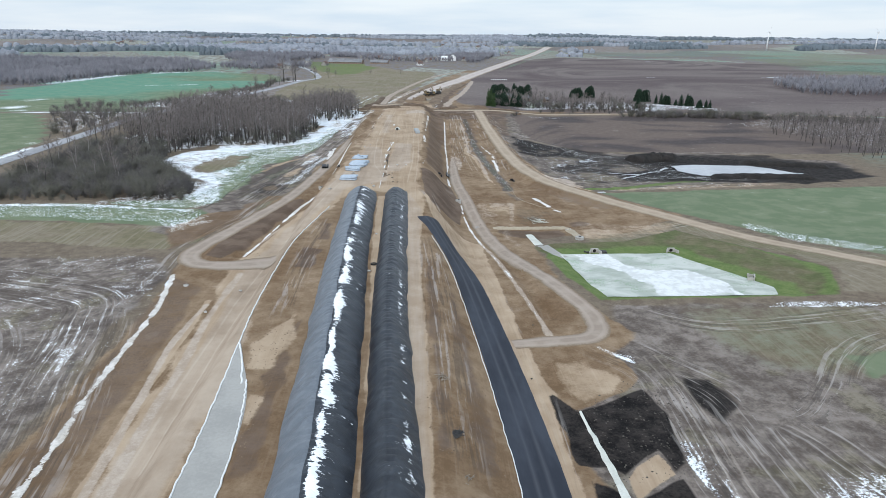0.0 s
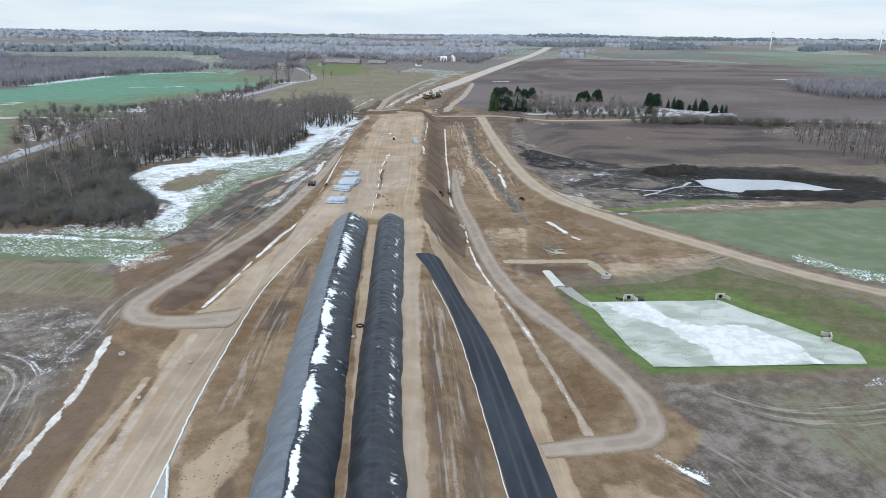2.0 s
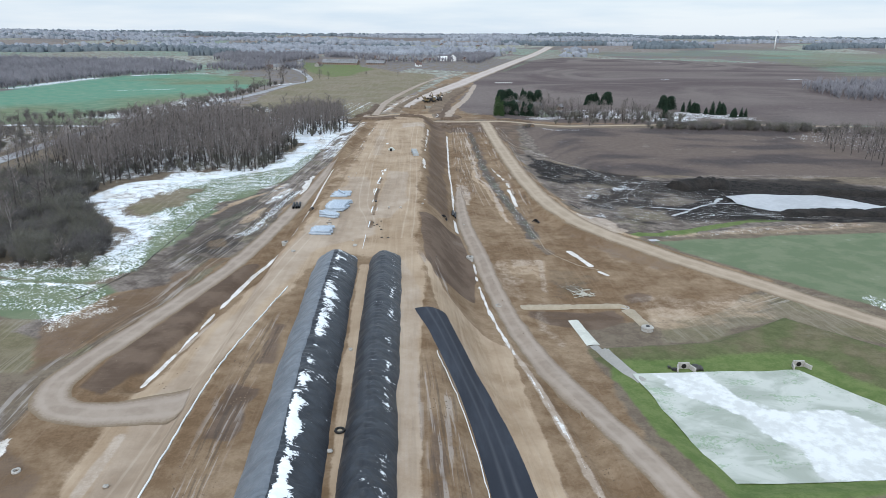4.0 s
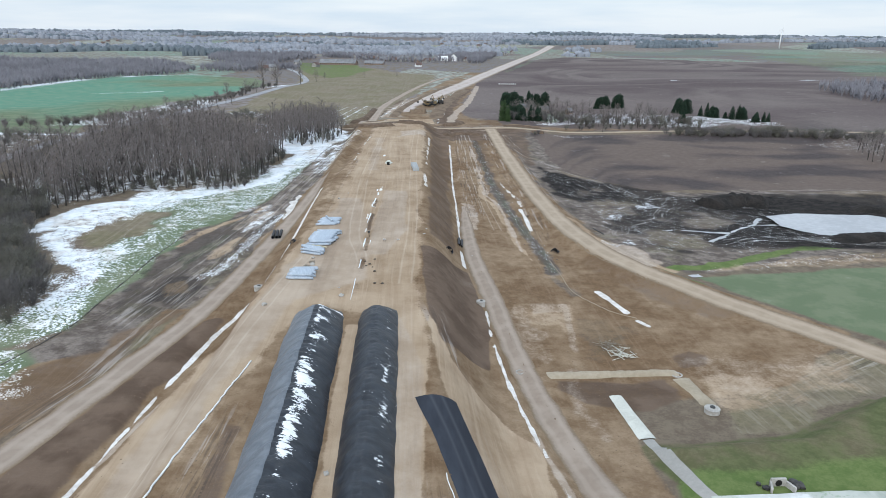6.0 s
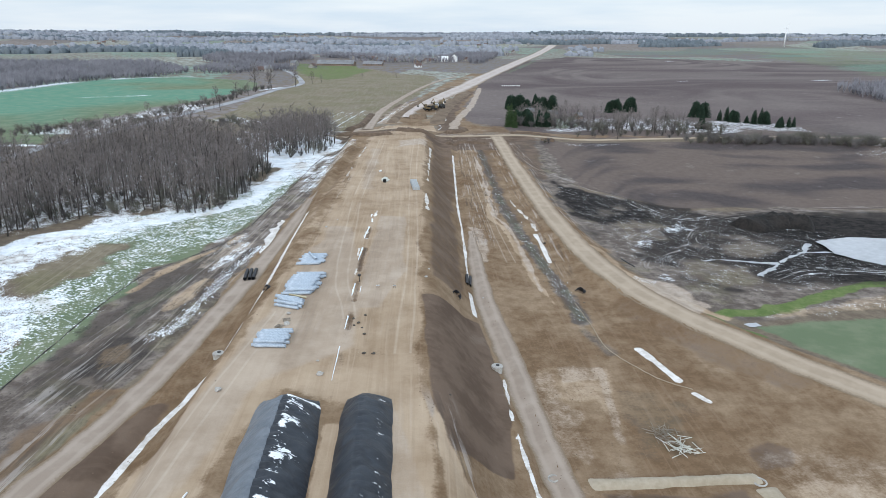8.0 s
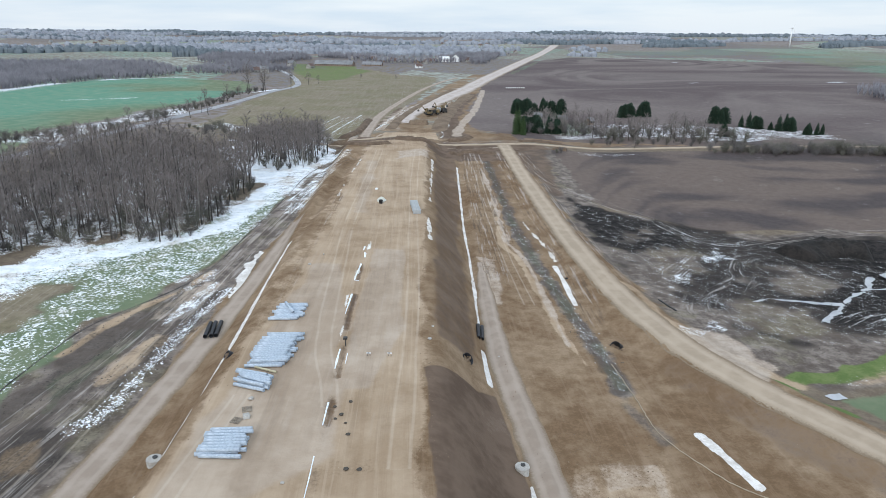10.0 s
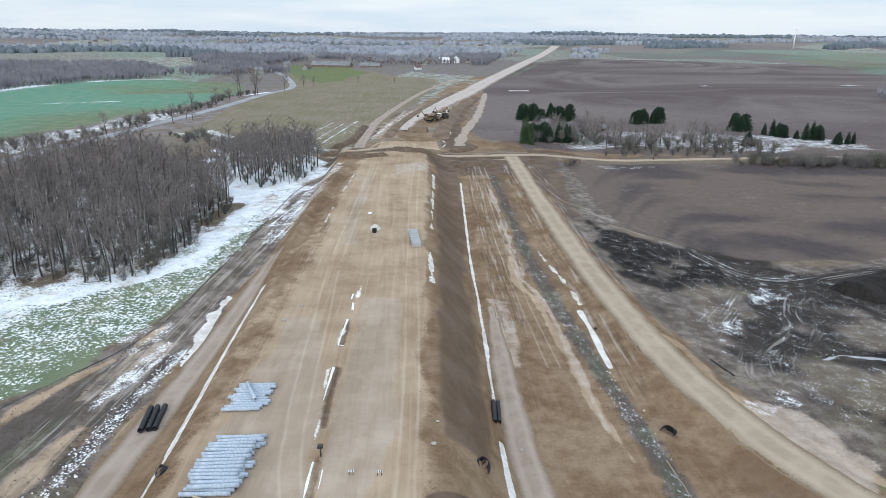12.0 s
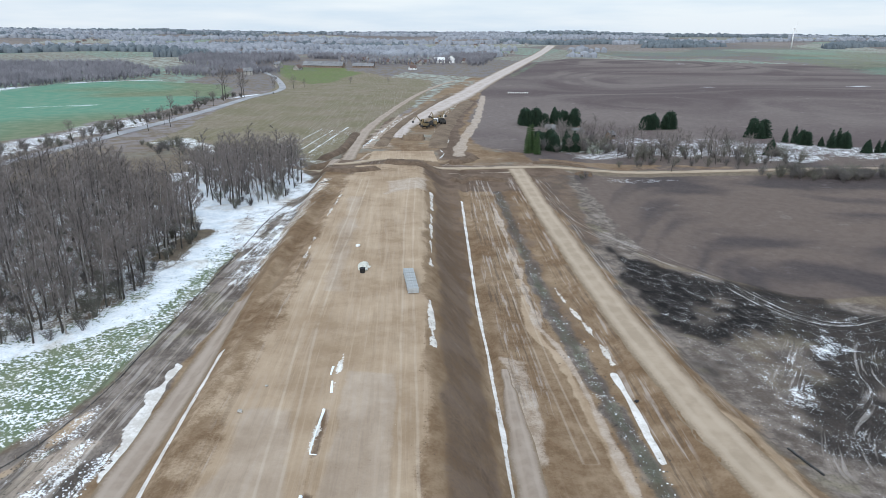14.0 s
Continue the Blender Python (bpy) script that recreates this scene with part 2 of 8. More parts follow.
WOODLAND = [(-130, 285), (-97, 261), (-84, 284), (-70, 290), (-59, 288), (-53, 294), (-51, 309), (-50, 330), (-51, 350), (-60, 370), (-80, 390), (-102, 412), (-126, 388)]
SITE = [(-46, 40), (-47, 100), (-50, 130), (-50, 150), (-38, 200), (-35, 250), (-32, 300), (-30, 380), (-24, 415), (50, 425), (48, 350), (48, 270), (60, 225), (84, 195), (60, 175), (31, 170), (31, 120), (38, 100), (26, 85), (21, 72), (22, 40)]
clay = most(area(SITE, 1.5, 1.2, 6, 1), 0.95 * area([(20, 92), (25.3, 93.5), (32.5, 90.5), (33.5, 84.3), (30.8, 81.1), (23, 75.7), (19.5, 79)], 0.6, 0.8, 4, 364), 0.8 * area([(60, 428), (54, 372), (52, 345), (50, 300), (54, 262), (50, 262), (44, 300), (43, 428)], 1.5, 2.5, 8, 110), 0.8 * area([(-24, 418), (-16, 520), (0, 620), (30, 790), (70, 960), (110, 960), (74, 850), (42, 612), (30, 520), (31, 490), (47, 463), (49, 442), (60, 428), (40, 418)], 3, 3, 14, 111),
            0.75 * area([(-62, 160), (-56, 143), (-51, 150), (-48, 165), (-40, 195), (-44, 195), (-50, 180), (-58, 172)], 1.5, 2, 6, 112), 0.7 * area([(52, 441), (52, 452), (90, 452), (130, 445), (130, 440)], 1.5, 2, 8, 113))
sand = most(0.46 * area([(-26.6, 210), (-26.6, 280), (-24.2, 310), (-20, 405), (-15, 405), (-19, 340), (-22, 270), (-23.5, 212)], 1.2, 2.2, 6, 382), 0.5 * area([(68, 228.5), (78, 231), (112, 236), (140, 240), (140, 248), (112, 245), (80, 236)], 1.5, 2, 6, 221), 0.75 * band([(-54, 232), (-50.5, 246), (-44, 259), (-41.5, 268)], 1.0, 0.8, 1.0, 4, 183), 0.85 * band([(25.5, 330), (24, 303), (26.4, 294), (27.2, 280), (27.8, 266), (28, 258), (28.5, 250), (30, 238)], 0.8, 0.6, 0.9, 5, 184), 0.8 * band([(44.5, 276), (47, 270.5), (49, 265), (48.8, 254), (54, 244), (62, 230)], 1.4, 1.2, 1.6, 5, 185), 0.85 * area([(-23.5, 88), (-19, 98), (-17.5, 90), (-19, 80), (-22, 80)], 0.8, 0.9, 3, 186), 0.8 * area([(-20.5, 74), (-18.2, 73), (-18.6, 66), (-20, 67)], 0.5, 0.6, 3, 187), 0.9 * band([(-35.2, 50), (-35.4, 59), (-36.6, 77), (-37.2, 96), (-37.7, 113)], 0.6, 0.35, 0.3, 5, 143), area([(-34.4, 40), (-34.6, 60), (-35.8, 80), (-36.4, 95), (-37, 112), (-37.6, 126), (-39, 134), (-37, 142), (-30.5, 178), (-25.5, 205), (-23.5, 260), (-20, 340), (-17, 415), (6, 420), (5.6, 380), (3.4, 300), (2.1, 240), (2.0, 185), (3.2, 165), (-4, 182), (-16, 188), (-21, 176), (-21.8, 168), (-25.4, 143), (-26.2, 130), (-26, 104), (-25, 88), (-23.6, 67), (-23, 40)], 1.6, 1.4, 7, 2),
            area([(-1.4, 40), (2.4, 40), (2.8, 60), (2.2, 98), (1.6, 130), (2.2, 160), (3.2, 172), (-2.5, 190), (-2.6, 170), (-1.8, 130), (-1.0, 98)], 0.5, 0.6, 5, 91),
            area([(17, 158), (17.4, 128), (18.6, 96), (19.9, 80), (19.3, 67), (19, 40), (15, 40), (13, 110), (8, 150), (5, 160), (3, 186), (6, 172)], 0.6, 0.7, 5, 3),
            0.9 * area([(-6.6, 97), (-5.2, 54), (-4.6, 54), (-5.4, 76), (-6.0, 97), (-6.9, 129), (-7.5, 180), (-10, 180), (-8.8, 129)], 0.4, 0.4, 4, 92),
            0.5 * area([(20.9, 210), (33.2, 210.5), (31.8, 188), (29.5, 187.5), (28.6, 200), (20.2, 199.5)], 1.0, 1.2, 5, 93), 0.55 * area([(46, 182), (60, 181), (84, 190), (74, 176), (52, 165), (46, 168)], 2.4, 3, 6, 4),
            0.66 * area([(22, 90), (27, 90), (32, 84.5), (29, 81), (24, 78), (21.5, 83)], 1.2, 1.8, 4, 94), area([(25, 61.7), (30.1, 66.4), (30.6, 62), (25, 58)], 0.4, 0.5, 3, 95), area([(-16, 440), (-14, 467), (11.5, 467), (12, 444)], 1, 0.8, 6, 96),
            0.7 * area([(-48.5, 208), (-45, 211), (-41.6, 203), (-46.5, 201)], 0.8, 1.2, 4, 97), 0.6 * area([(-44.5, 221), (-41, 226), (-39, 238), (-42, 240), (-46, 228)], 0.8, 1.2, 4, 98))
umber = most(0.8 * area([(-34, 406), (-32, 440), (14, 441), (40, 438), (60, 434), (60, 424), (44, 418), (40, 403), (14, 401), (7, 403), (-18, 403)], 2.5, 5, 6, 383), 0.5 * area([(-62, 160), (-56, 143), (-51, 150), (-48, 165), (-40, 195), (-44, 195), (-50, 180), (-58, 172)], 1.5, 3, 6, 241), 0.85 * area([(-32, 420), (-30, 433), (-16, 426), (14, 425), (32, 429), (36, 416), (14, 412), (-16, 414)], 2.5, 4, 7, 230), 0.42 * area([(-7.8, 272), (-1.1, 269), (-0.2, 232), (-2.4, 226), (-6, 225.6), (-8.3, 235), (-9, 257)], 0.7, 0.9, 5, 206), 0.6 * band([(-9.7, 304), (-9.7, 277), (-9.9, 253), (-10.5, 245), (-10, 232)], 0.55, 0.4, 0.5, 4, 207), 0.62 * area([(46, 187), (50, 189), (52.4, 187), (51, 183), (46, 182)], 0.8, 0.9, 4, 208), 0.75 * area([(12, 445), (15, 520), (28, 612), (48, 700), (54, 690), (37, 605), (27, 520), (26, 450)], 2, 3, 9, 190), 0.7 * area([(-24, 441), (-13, 520), (-5, 590), (-10, 590), (-18, 520), (-28, 444)], 2, 2, 9, 191), 0.6 * area([(40, 426), (46, 350), (50, 350), (54, 372), (58, 426)], 2, 3, 7, 192), 0.5 * area([(28, 428), (27, 350), (31, 300), (34, 300), (33, 350), (35, 428)], 1.5, 2.5, 6, 193), 0.36 * area([(-25.5, 210), (-24.6, 260), (-21, 340), (-18.6, 410), (-20.5, 410), (-23.6, 340), (-25.8, 280)], 0.5, 1.4, 5, 194), 0.75 * area([(-23.6, 121), (-19.6, 120), (-19.2, 132), (-23, 133)], 0.6, 1.0, 4, 144), 0.6 * area([(-21, 139), (-18.8, 139), (-19.2, 151), (-21.6, 153)], 0.6, 1.0, 4, 145), 0.6 * area([(-20, 55), (-15.5, 58), (-17.5, 96), (-20, 92), (-19, 70)], 0.6, 1.4, 4, 146), 0.6 * area([(3, 60), (5, 62), (4.4, 120), (2.8, 130), (2.6, 100)], 0.6, 1.0, 4, 147), 0.55 * area([(7.5, 60), (10.6, 60), (8.2, 110), (6, 128), (6.6, 100)], 0.8, 1.2, 4, 148), area([(2.2, 219.5), (6, 221.5), (10, 223), (13, 226), (14.2, 212), (14.9, 197), (13.2, 180), (4.7, 175.5), (3.2, 184), (2.6, 200)], 0.5, 0.5, 5, 80),
             0.9 * area([(-42, 137), (-46.5, 140), (-46.2, 148), (-42, 163), (-36, 190), (-31.5, 194), (-36, 165), (-38.5, 146)], 1, 1, 6, 81),
             0.85 * band([(-9.6, 186), (-9.8, 204)], 0.8, 0.4, 0.4, 5, 87), 0.6 * band([(-10, 204), (-10.0, 225), (-9.6, 246)], 0.5, 0.5, 0.6, 5, 88), 0.6 * area([(-8.5, 196.5), (-3.5, 196.5), (-3.8, 199.5), (-8.5, 200)], 0.5, 0.8, 3, 89), 0.45 * area([(-8.5, 329), (5, 329), (5.4, 345), (-8.2, 342)], 1, 3, 4, 90), 0.6 * area([(4, 230), (11, 232), (12, 262), (12.5, 300), (15, 340), (18, 415), (9, 415), (5.5, 320)], 1, 1.2, 7, 82),
             0.55 * area([(-46, 45), (-47, 110), (-50, 128), (-41, 120), (-39, 100), (-38, 45)], 1, 1.5, 7, 83), 0.7 * area([(24, 178), (42, 178.5), (43, 172), (35, 168), (26, 170)], 0.8, 1.5, 5, 84),
             0.42 * area([(46, 240), (56, 222), (68, 203), (60, 199), (48, 215), (40, 235)], 2, 3, 7, 85), 0.7 * area([(-16, 424), (-16, 437), (13, 438), (14, 425)], 1, 1, 6, 86))
mud = most(area([(-66, 158), (-62, 172), (-57.5, 185), (-56, 240), (-43, 268), (-39.5, 300), (-37.5, 330), (-33, 380), (-24, 392), (-24, 330), (-29, 300), (-33.5, 250), (-36, 215), (-44, 185), (-49, 160), (-52, 150)], 1.5, 1.5, 6, 5),
           area([(47, 340), (47, 300), (50, 265), (57, 243), (66, 229), (100, 236), (128, 240), (190, 260), (200, 300), (140, 322), (90, 322), (70, 336)], 3, 4, 14, 6),
           area([(-48, 20), (-49, 127), (-57, 138), (-100, 136), (-190, 130), (-190, 20)], 2, 2.5, 10, 7),
           area([(21.5, 20), (21, 78), (33, 92), (38, 112), (84, 113), (160, 60), (160, 20)], 2, 2.0, 9, 8) * (1 - 0.6 * area([(46, 102), (54, 84), (70, 80), (92, 96), (92, 112), (50, 112)], 6, 4, 9, 362)),
           0.9 * band(MOSS, 1.9, 1.2, 1.2, 4, 9),
           0.8 * band([(20.5, 300), (21.5, 350), (23, 420)], 2.6, 1.5, 1.5, 4, 10))
plough = most(area([(52, 372), (62, 345), (72, 338), (90, 324), (132, 322), (205, 318), (330, 340), (330, 426), (190, 431), (60, 428)], 2, 2.5, 18, 11),
              area([(40, 442), (40, 466), (24, 492), (22, 520), (34, 612), (66, 850), (104, 960), (190, 1290), (320, 1500), (700, 1350), (1300, 1300), (1500, 700), (900, 440), (330, 434)], 4, 6, 40, 12))
green = most(area([(-330, 402), (-205, 401), (-160, 399), (-166, 440), (-200, 462), (-330, 462)], 3, 4, 14, 395), 0.45 * band(MOSS, 1.2, 1.1, 1.4, 4, 181), 0.5 * area([(-52, 222), (-47, 236), (-43, 262), (-41, 262), (-44, 236), (-48, 216)], 1.2, 2.0, 5, 182), area([(-300, 240), (-160, 232), (-159, 285), (-172, 312), (-192, 352), (-216, 390), (-330, 398)], 2, 3, 12, 172), 0.36 * area([(46, 100), (54, 85), (68, 84), (86, 100), (86, 112), (50, 112)], 5, 4, 9, 127), 0.8 * area([(68, 92), (69, 84), (90, 80), (90, 94)], 1.5, 2, 6, 128), area([(66, 226), (85, 229), (110, 232), (151, 236), (260, 245), (260, 120), (128, 125), (108, 158), (95, 182), (80, 203)], 2, 1.5, 9, 13),
             area([(-92, 183), (-66, 181), (-57, 187), (-56, 212), (-54.5, 244), (-43, 268), (-40, 290), (-38.5, 330), (-44, 345), (-54, 300), (-75, 283), (-78, 262), (-72, 235), (-62, 210), (-70, 190)], 2, 2.5, 9, 14),
             area([(-130, 182), (-60, 180), (-54, 172), (-60, 163), (-130, 166)], 1.5, 1.5, 6, 31),
             area([(-352, 600), (-355, 790), (-338, 885), (-300, 930), (-235, 905), (-182, 880), (-140, 735), (-162, 570), (-190, 425), (-260, 400)], 4, 8, 40, 15),
             0.45 * area([(110, 960), (200, 1290), (216, 1290), (122, 960)], 3, 2, 30, 17),
             0.5 * area([(590, 960), (650, 1130), (700, 1480), (840, 1780), (2400, 2000), (2400, 1000), (900, 920)], 15, 30, 160, 18), 0.42 * area([(320, 1640), (360, 1900), (1200, 2150), (1200, 1800), (720, 1620)], 15, 30, 160, 118))
hollow = area([(-81, 236), (-75, 262), (-66, 264), (-66, 244), (-72, 230)], 3, 4, 7, 150)
green = np.maximum(green * (1 - 0.9 * hollow), 0.62 * area([(66, 470), (96, 480), (94, 515), (80, 526), (66, 500)], 3, 4, 8, 360))
rim = area(BASIN, 1.2, 0.8, 5, 19)
rim2 = band([(64, 221), (60.6, 222.8), (59.4, 228), (63, 232), (77.5, 235.4), (100, 248), (113, 251), (150, 257)], 2.1, 1.0, 1.4, 5, 20)
rim2 = np.maximum(rim2, 0.62 * area([(-190, 1185), (-89, 1157), (-58, 1061), (-81, 930), (-99, 881), (-140, 960)], 6, 8, 40, 16))
black = most(0.47 * area([(-56, 196), (-53, 238), (-44, 262), (-40.5, 252), (-45, 222), (-46, 196)], 2, 3, 5, 396), 0.5 * area([(-41, 236), (-38, 258), (-35.5, 262), (-37, 240), (-41, 214), (-43.5, 212)], 1.2, 2, 4, 397), 0.6 * area([(80, 256), (84, 280), (100, 298), (108, 318), (170, 318), (196, 296), (196, 262), (150, 250), (110, 250)], 4, 8, 9, 240), 0.46 * band(MOSS, 1.6, 1.2, 1.8, 4, 180), 0.75 * area([(51, 344), (60.7, 346), (74.5, 330.5), (77.7, 311), (69.7, 302), (58.4, 298), (52, 301), (50, 319)], 2, 4, 7, 195), 0.5 * area([(73.8, 294), (81.8, 294), (71.4, 276), (65, 274), (68, 286)], 1.5, 3, 5, 196), 0.64 * area([(50, 345), (50, 300), (56, 262), (70, 246), (110, 250), (170, 258), (190, 290), (160, 318), (100, 318), (72, 334)], 4, 7, 9, 142), area([(99, 303), (112, 312), (136, 314), (163, 303), (190, 291), (190, 262), (160, 246), (125, 247), (100, 253), (86, 256), (82, 268), (100, 279), (112, 284)], 2, 5, 8, 21),
             area([(52, 350), (50, 318), (57, 296), (67, 300), (72, 316), (62, 332)], 3, 3.5, 8, 22),
             area([(19.7, 79.3), (22.3, 75), (33, 81), (34.2, 74), (32.8, 64), (30.4, 61.6), (30.2, 66.4), (24.8, 61.8), (23.3, 63.4), (19.9, 63.9), (19.3, 67.7)], 0.5, 0.6, 5, 23), area([(20.3, 61.5), (25, 58), (31, 61), (32, 50), (21, 50)], 0.5, 0.6, 5, 123), 0.75 * area([(39.5, 85), (44, 83.8), (44.8, 77), (40.4, 71), (39, 77)], 1.0, 1.2, 5, 124),
             0.55 * area([(-52, 192), (-44, 190), (-40, 206), (-43, 212), (-50, 214)], 2, 2.5, 6, 24))
olive = most(0.72 * hollow, 0.62 * area([(44, 102), (52, 84), (70, 80), (92, 96), (92, 112), (50, 112)], 6, 5, 9, 361), 0.9 * area([(-80, 187), (-62, 186), (-63, 183), (-80, 183.5)], 0.8, 1.0, 5, 152), 0.8 * area([(45, 160), (46, 168), (58, 177), (84, 192), (100, 168), (92, 150), (72, 172), (53, 160.5)], 2, 2.5, 6, 126), area([(-160, 1070), (-95, 1140), (25, 930), (18, 780), (-8, 575), (-20, 480), (-32, 436), (-75, 450), (-112, 480), (-119, 640), (-122, 790)], 3, 5, 30, 25),
             area([(-130, 164), (-60, 163), (-50, 152), (-56, 144), (-130, 152)], 2, 2.0, 7, 26),
             area([(86, 118), (95, 135), (90, 152), (74, 174), (84, 190), (106, 152), (126, 120), (126, 112)], 2, 2, 7, 27))

dry = most(0.55 * area([(32, 206), (44, 202), (42, 186), (31, 186)], 2, 4, 4, 394), 0.5 * area([(52, 290), (68, 294), (60, 274), (51, 279)], 3, 5, 5, 392), 0.55 * area([(70, 264), (86, 266), (82, 248), (64, 250)], 3, 6, 5, 393), 0.55 * area([(59, 300), (73, 303), (64.5, 287), (54.6, 272), (52.5, 274), (55, 284)], 4, 9, 6, 200), 0.55 * area([(68, 267), (74, 270), (80, 262), (70, 256), (65, 262)], 4, 7, 6, 201), 0.5 * area([(82, 282), (96, 290), (104, 276), (90, 268)], 4, 9, 6, 202), 0.5 * area([(58, 318), (70, 324), (68, 312), (58, 308)], 3, 7, 5, 203), 0.7 * area([(-45, 179), (-46.5, 188), (-45, 197.6), (-40.3, 195), (-39, 188.5), (-43, 177)], 1.5, 2, 5, 204))
olive, mud, black = np.maximum(olive, dry), mud * (1 - 0.85 * dry), black * (1 - dry)
bare_shoulder = 0.5 * area([(-20.2, 330), (-20.6, 308), (-24.2, 289), (-24, 264), (-24.6, 251), (-26, 238), (-23.5, 232), (-20.7, 245), (-20.8, 258), (-20.6, 276), (-18.6, 310)], 1.0, 1.6, 6, 205)
sand = sand * (1 - bare_shoulder)

# the crossing and the far earthworks are trodden to mud in patches
worn_off = ss(-0.1, 0.45, wave(MX, MY, 13, 380, 4)) * ss(398, 412, MY) * (1 - ss(900, 1000, MY))
clay = clay * (1 - 0.5 * worn_off) * (1 - 0.6 * area([(44.6, 428), (45, 300), (50, 264), (62, 262), (62, 428)], 2, 4, 7, 384))
mud = np.maximum(mud, 0.8 * area([(45, 428), (45.5, 300), (51, 264), (62, 262), (60, 428)], 2, 4, 7, 385))
mud = np.maximum(mud, worn_off * clay)
umber = np.maximum(umber, 0.55 * clay * ss(400, 415, MY) * ss(-0.05, 0.4, wave(MX, MY, 17, 381, 3)))

# wheel tracks, as lines a hand deep
rut = np.zeros_like(MX)
TRACKS = [[(-12.6, 400), (-13.8, 340), (-14.4, 318), (-14.9, 287), (-14.2, 264), (-13.6, 242), (-12.6, 226), (-10.6, 216), (-9.6, 209)], [(2.0, 400), (0.6, 340), (0.4, 290), (0.4, 240), (-1, 195)], [(-31, 60), (-31.5, 100), (-30, 135), (-25, 185), (-21, 215)],
          [(-45, 188), (-42, 205), (-40, 240), (-37, 285), (-31, 350), (-26, 385)], [(24.5, 262), (23.5, 310), (24.5, 410)], [(37.4, 92), (38.5, 76), (36.5, 50)]]
tyre = np.full_like(MX, 4.0)
for line in TRACKS:
    w = window(line, 6)
    d, gone = to_line(MX[w], MY[w], smooth_line(line, 6))
    d = np.where(np.minimum(gone, 1 - gone) < 0.012, 4.0, np.abs(d + 0.25 * wave(MX[w], MY[w], 14, 30)))
    tyre[w] = np.minimum(tyre[w], d)
    rut[w] = np.maximum(rut[w], np.exp(-((d - 1.05) / 0.35) ** 2))

# ground driven over again and again: how far across and along each lane lies
LANES = [([(28, 97), (31, 93), (36, 86), (36.2, 75), (35.7, 61), (37, 44)], 4.5), ([(33, 97.5), (39, 88), (44.5, 79.5), (44.6, 66), (45, 44)], 5.0), ([(46.3, 72.8), (52.6, 73.2), (60, 80.3), (67.2, 88.9), (75.1, 95.4), (86, 100)], 3.4), ([(47, 76), (50.5, 71), (53, 64), (57, 44)], 6), ([(60, 76), (66, 66), (74, 44)], 8), ([(40, 111), (52, 103), (68, 104), (90, 109)], 4),
         ([(-43.6, 48), (-46, 66), (-51, 85), (-55.5, 104), (-62, 116), (-92, 124)], 9), ([(-62, 46), (-64, 75), (-70, 95), (-84, 106), (-116, 110)], 11), ([(-90, 46), (-92, 74), (-130, 88)], 14), ([(-52, 112), (-52, 130), (-52.4, 143), (-49.6, 158), (-45.6, 172), (-44, 192)], 3.2),
         ([(45, 420), (48, 372), (63, 346), (73.6, 333), (77.8, 322), (82.5, 314), (90.4, 310), (106, 314.5), (140, 322), (200, 318)], 3.6), ([(91, 303), (86, 297), (81.6, 289), (79.5, 283), (73.2, 276), (67, 270.6), (63.2, 265), (60.8, 257)], 4.2), ([(64.6, 274), (58.6, 263), (57.8, 259), (59, 256)], 3), ([(75.3, 307), (75.7, 303), (69.7, 294), (59.8, 280.6)], 3), ([(84, 252), (98, 260), (116, 258), (150, 250)], 4),
         ([(-51, 185), (-46, 215), (-41, 250), (-38, 290), (-31.5, 350), (-25, 388)], 7), ([(19.3, 272), (20, 300), (21, 350), (23, 420)], 3.6), ([(25.6, 300), (26, 340), (26.5, 420)], 2.0),
         ([(-7, 198), (-5.8, 235), (-5.4, 280), (-6.2, 330), (-7, 415)], 8), ([(-19, 196), (-17.5, 260), (-15, 340), (-13, 415)], 6), ([(0.6, 45), (0.8, 90), (0.2, 130), (-0.5, 190)], 1.9),
         ([(17, 45), (17.3, 80), (14.5, 120), (9, 155), (3, 190)], 2.8), ([(50, 166), (66, 177), (90, 190)], 4), ([(36.4, 250), (36.6, 300), (36, 345), (35.8, 420)], 2.6),
         ([(47.8, 270), (46.8, 300), (46.6, 345), (45, 425)], 2.4), ([(14, 480), (22, 600), (36, 705)], 4), ([(-24, 424), (0, 434), (24, 437), (60, 440)], 5), ([(-10, 398), (-8, 430), (-8, 470)], 9), ([(6.5, 55), (5.6, 100), (3.6, 145)], 3.0), ([(-21.5, 95), (-22, 125), (-21, 160)], 2.5)]
lane, run, tread, nearest = np.zeros_like(MX), np.zeros_like(MX), np.zeros_like(MX), np.full_like(MX, 1.0)
for pts, reach in LANES:
    w = window(pts, reach + 1)
    X, Y = MX[w], MY[w]
    line = smooth_line(pts, 6)
    best, side, gone, walked = np.full(X.shape, 1e9), np.zeros(X.shape), np.zeros(X.shape), 0.0
    for (ax, ay), (bx, by) in zip(line[:-1], line[1:]):
        dx, dy = bx - ax, by - ay
        l = math.hypot(dx, dy)
        t = np.clip(((X - ax) * dx + (Y - ay) * dy) / (l * l), 0, 1)
        d = np.hypot(X - ax - t * dx, Y - ay - t * dy)
        k = d < best
        best = np.where(k, d, best)
        side = np.where(k, np.sign((X - ax) * dy - (Y - ay) * dx) * d, side)
        gone = np.where(k, walked + t * l, gone)
        walked += l
    f = (best + 0.25 * reach * wave(X, Y, 9, int(abs(pts[0][0])))) / reach
    k = f < nearest[w]
    lane[w] = np.where(k, side + 37.0 * reach, lane[w])
    run[w] = np.where(k, gone, run[w])
    tread[w] = np.where(k, (1 - ss(0.55, 1.0, f)) * ss(0, 9, gone) * ss(0, 9, walked - gone), tread[w])
    nearest[w] = np.where(k, f, nearest[w])

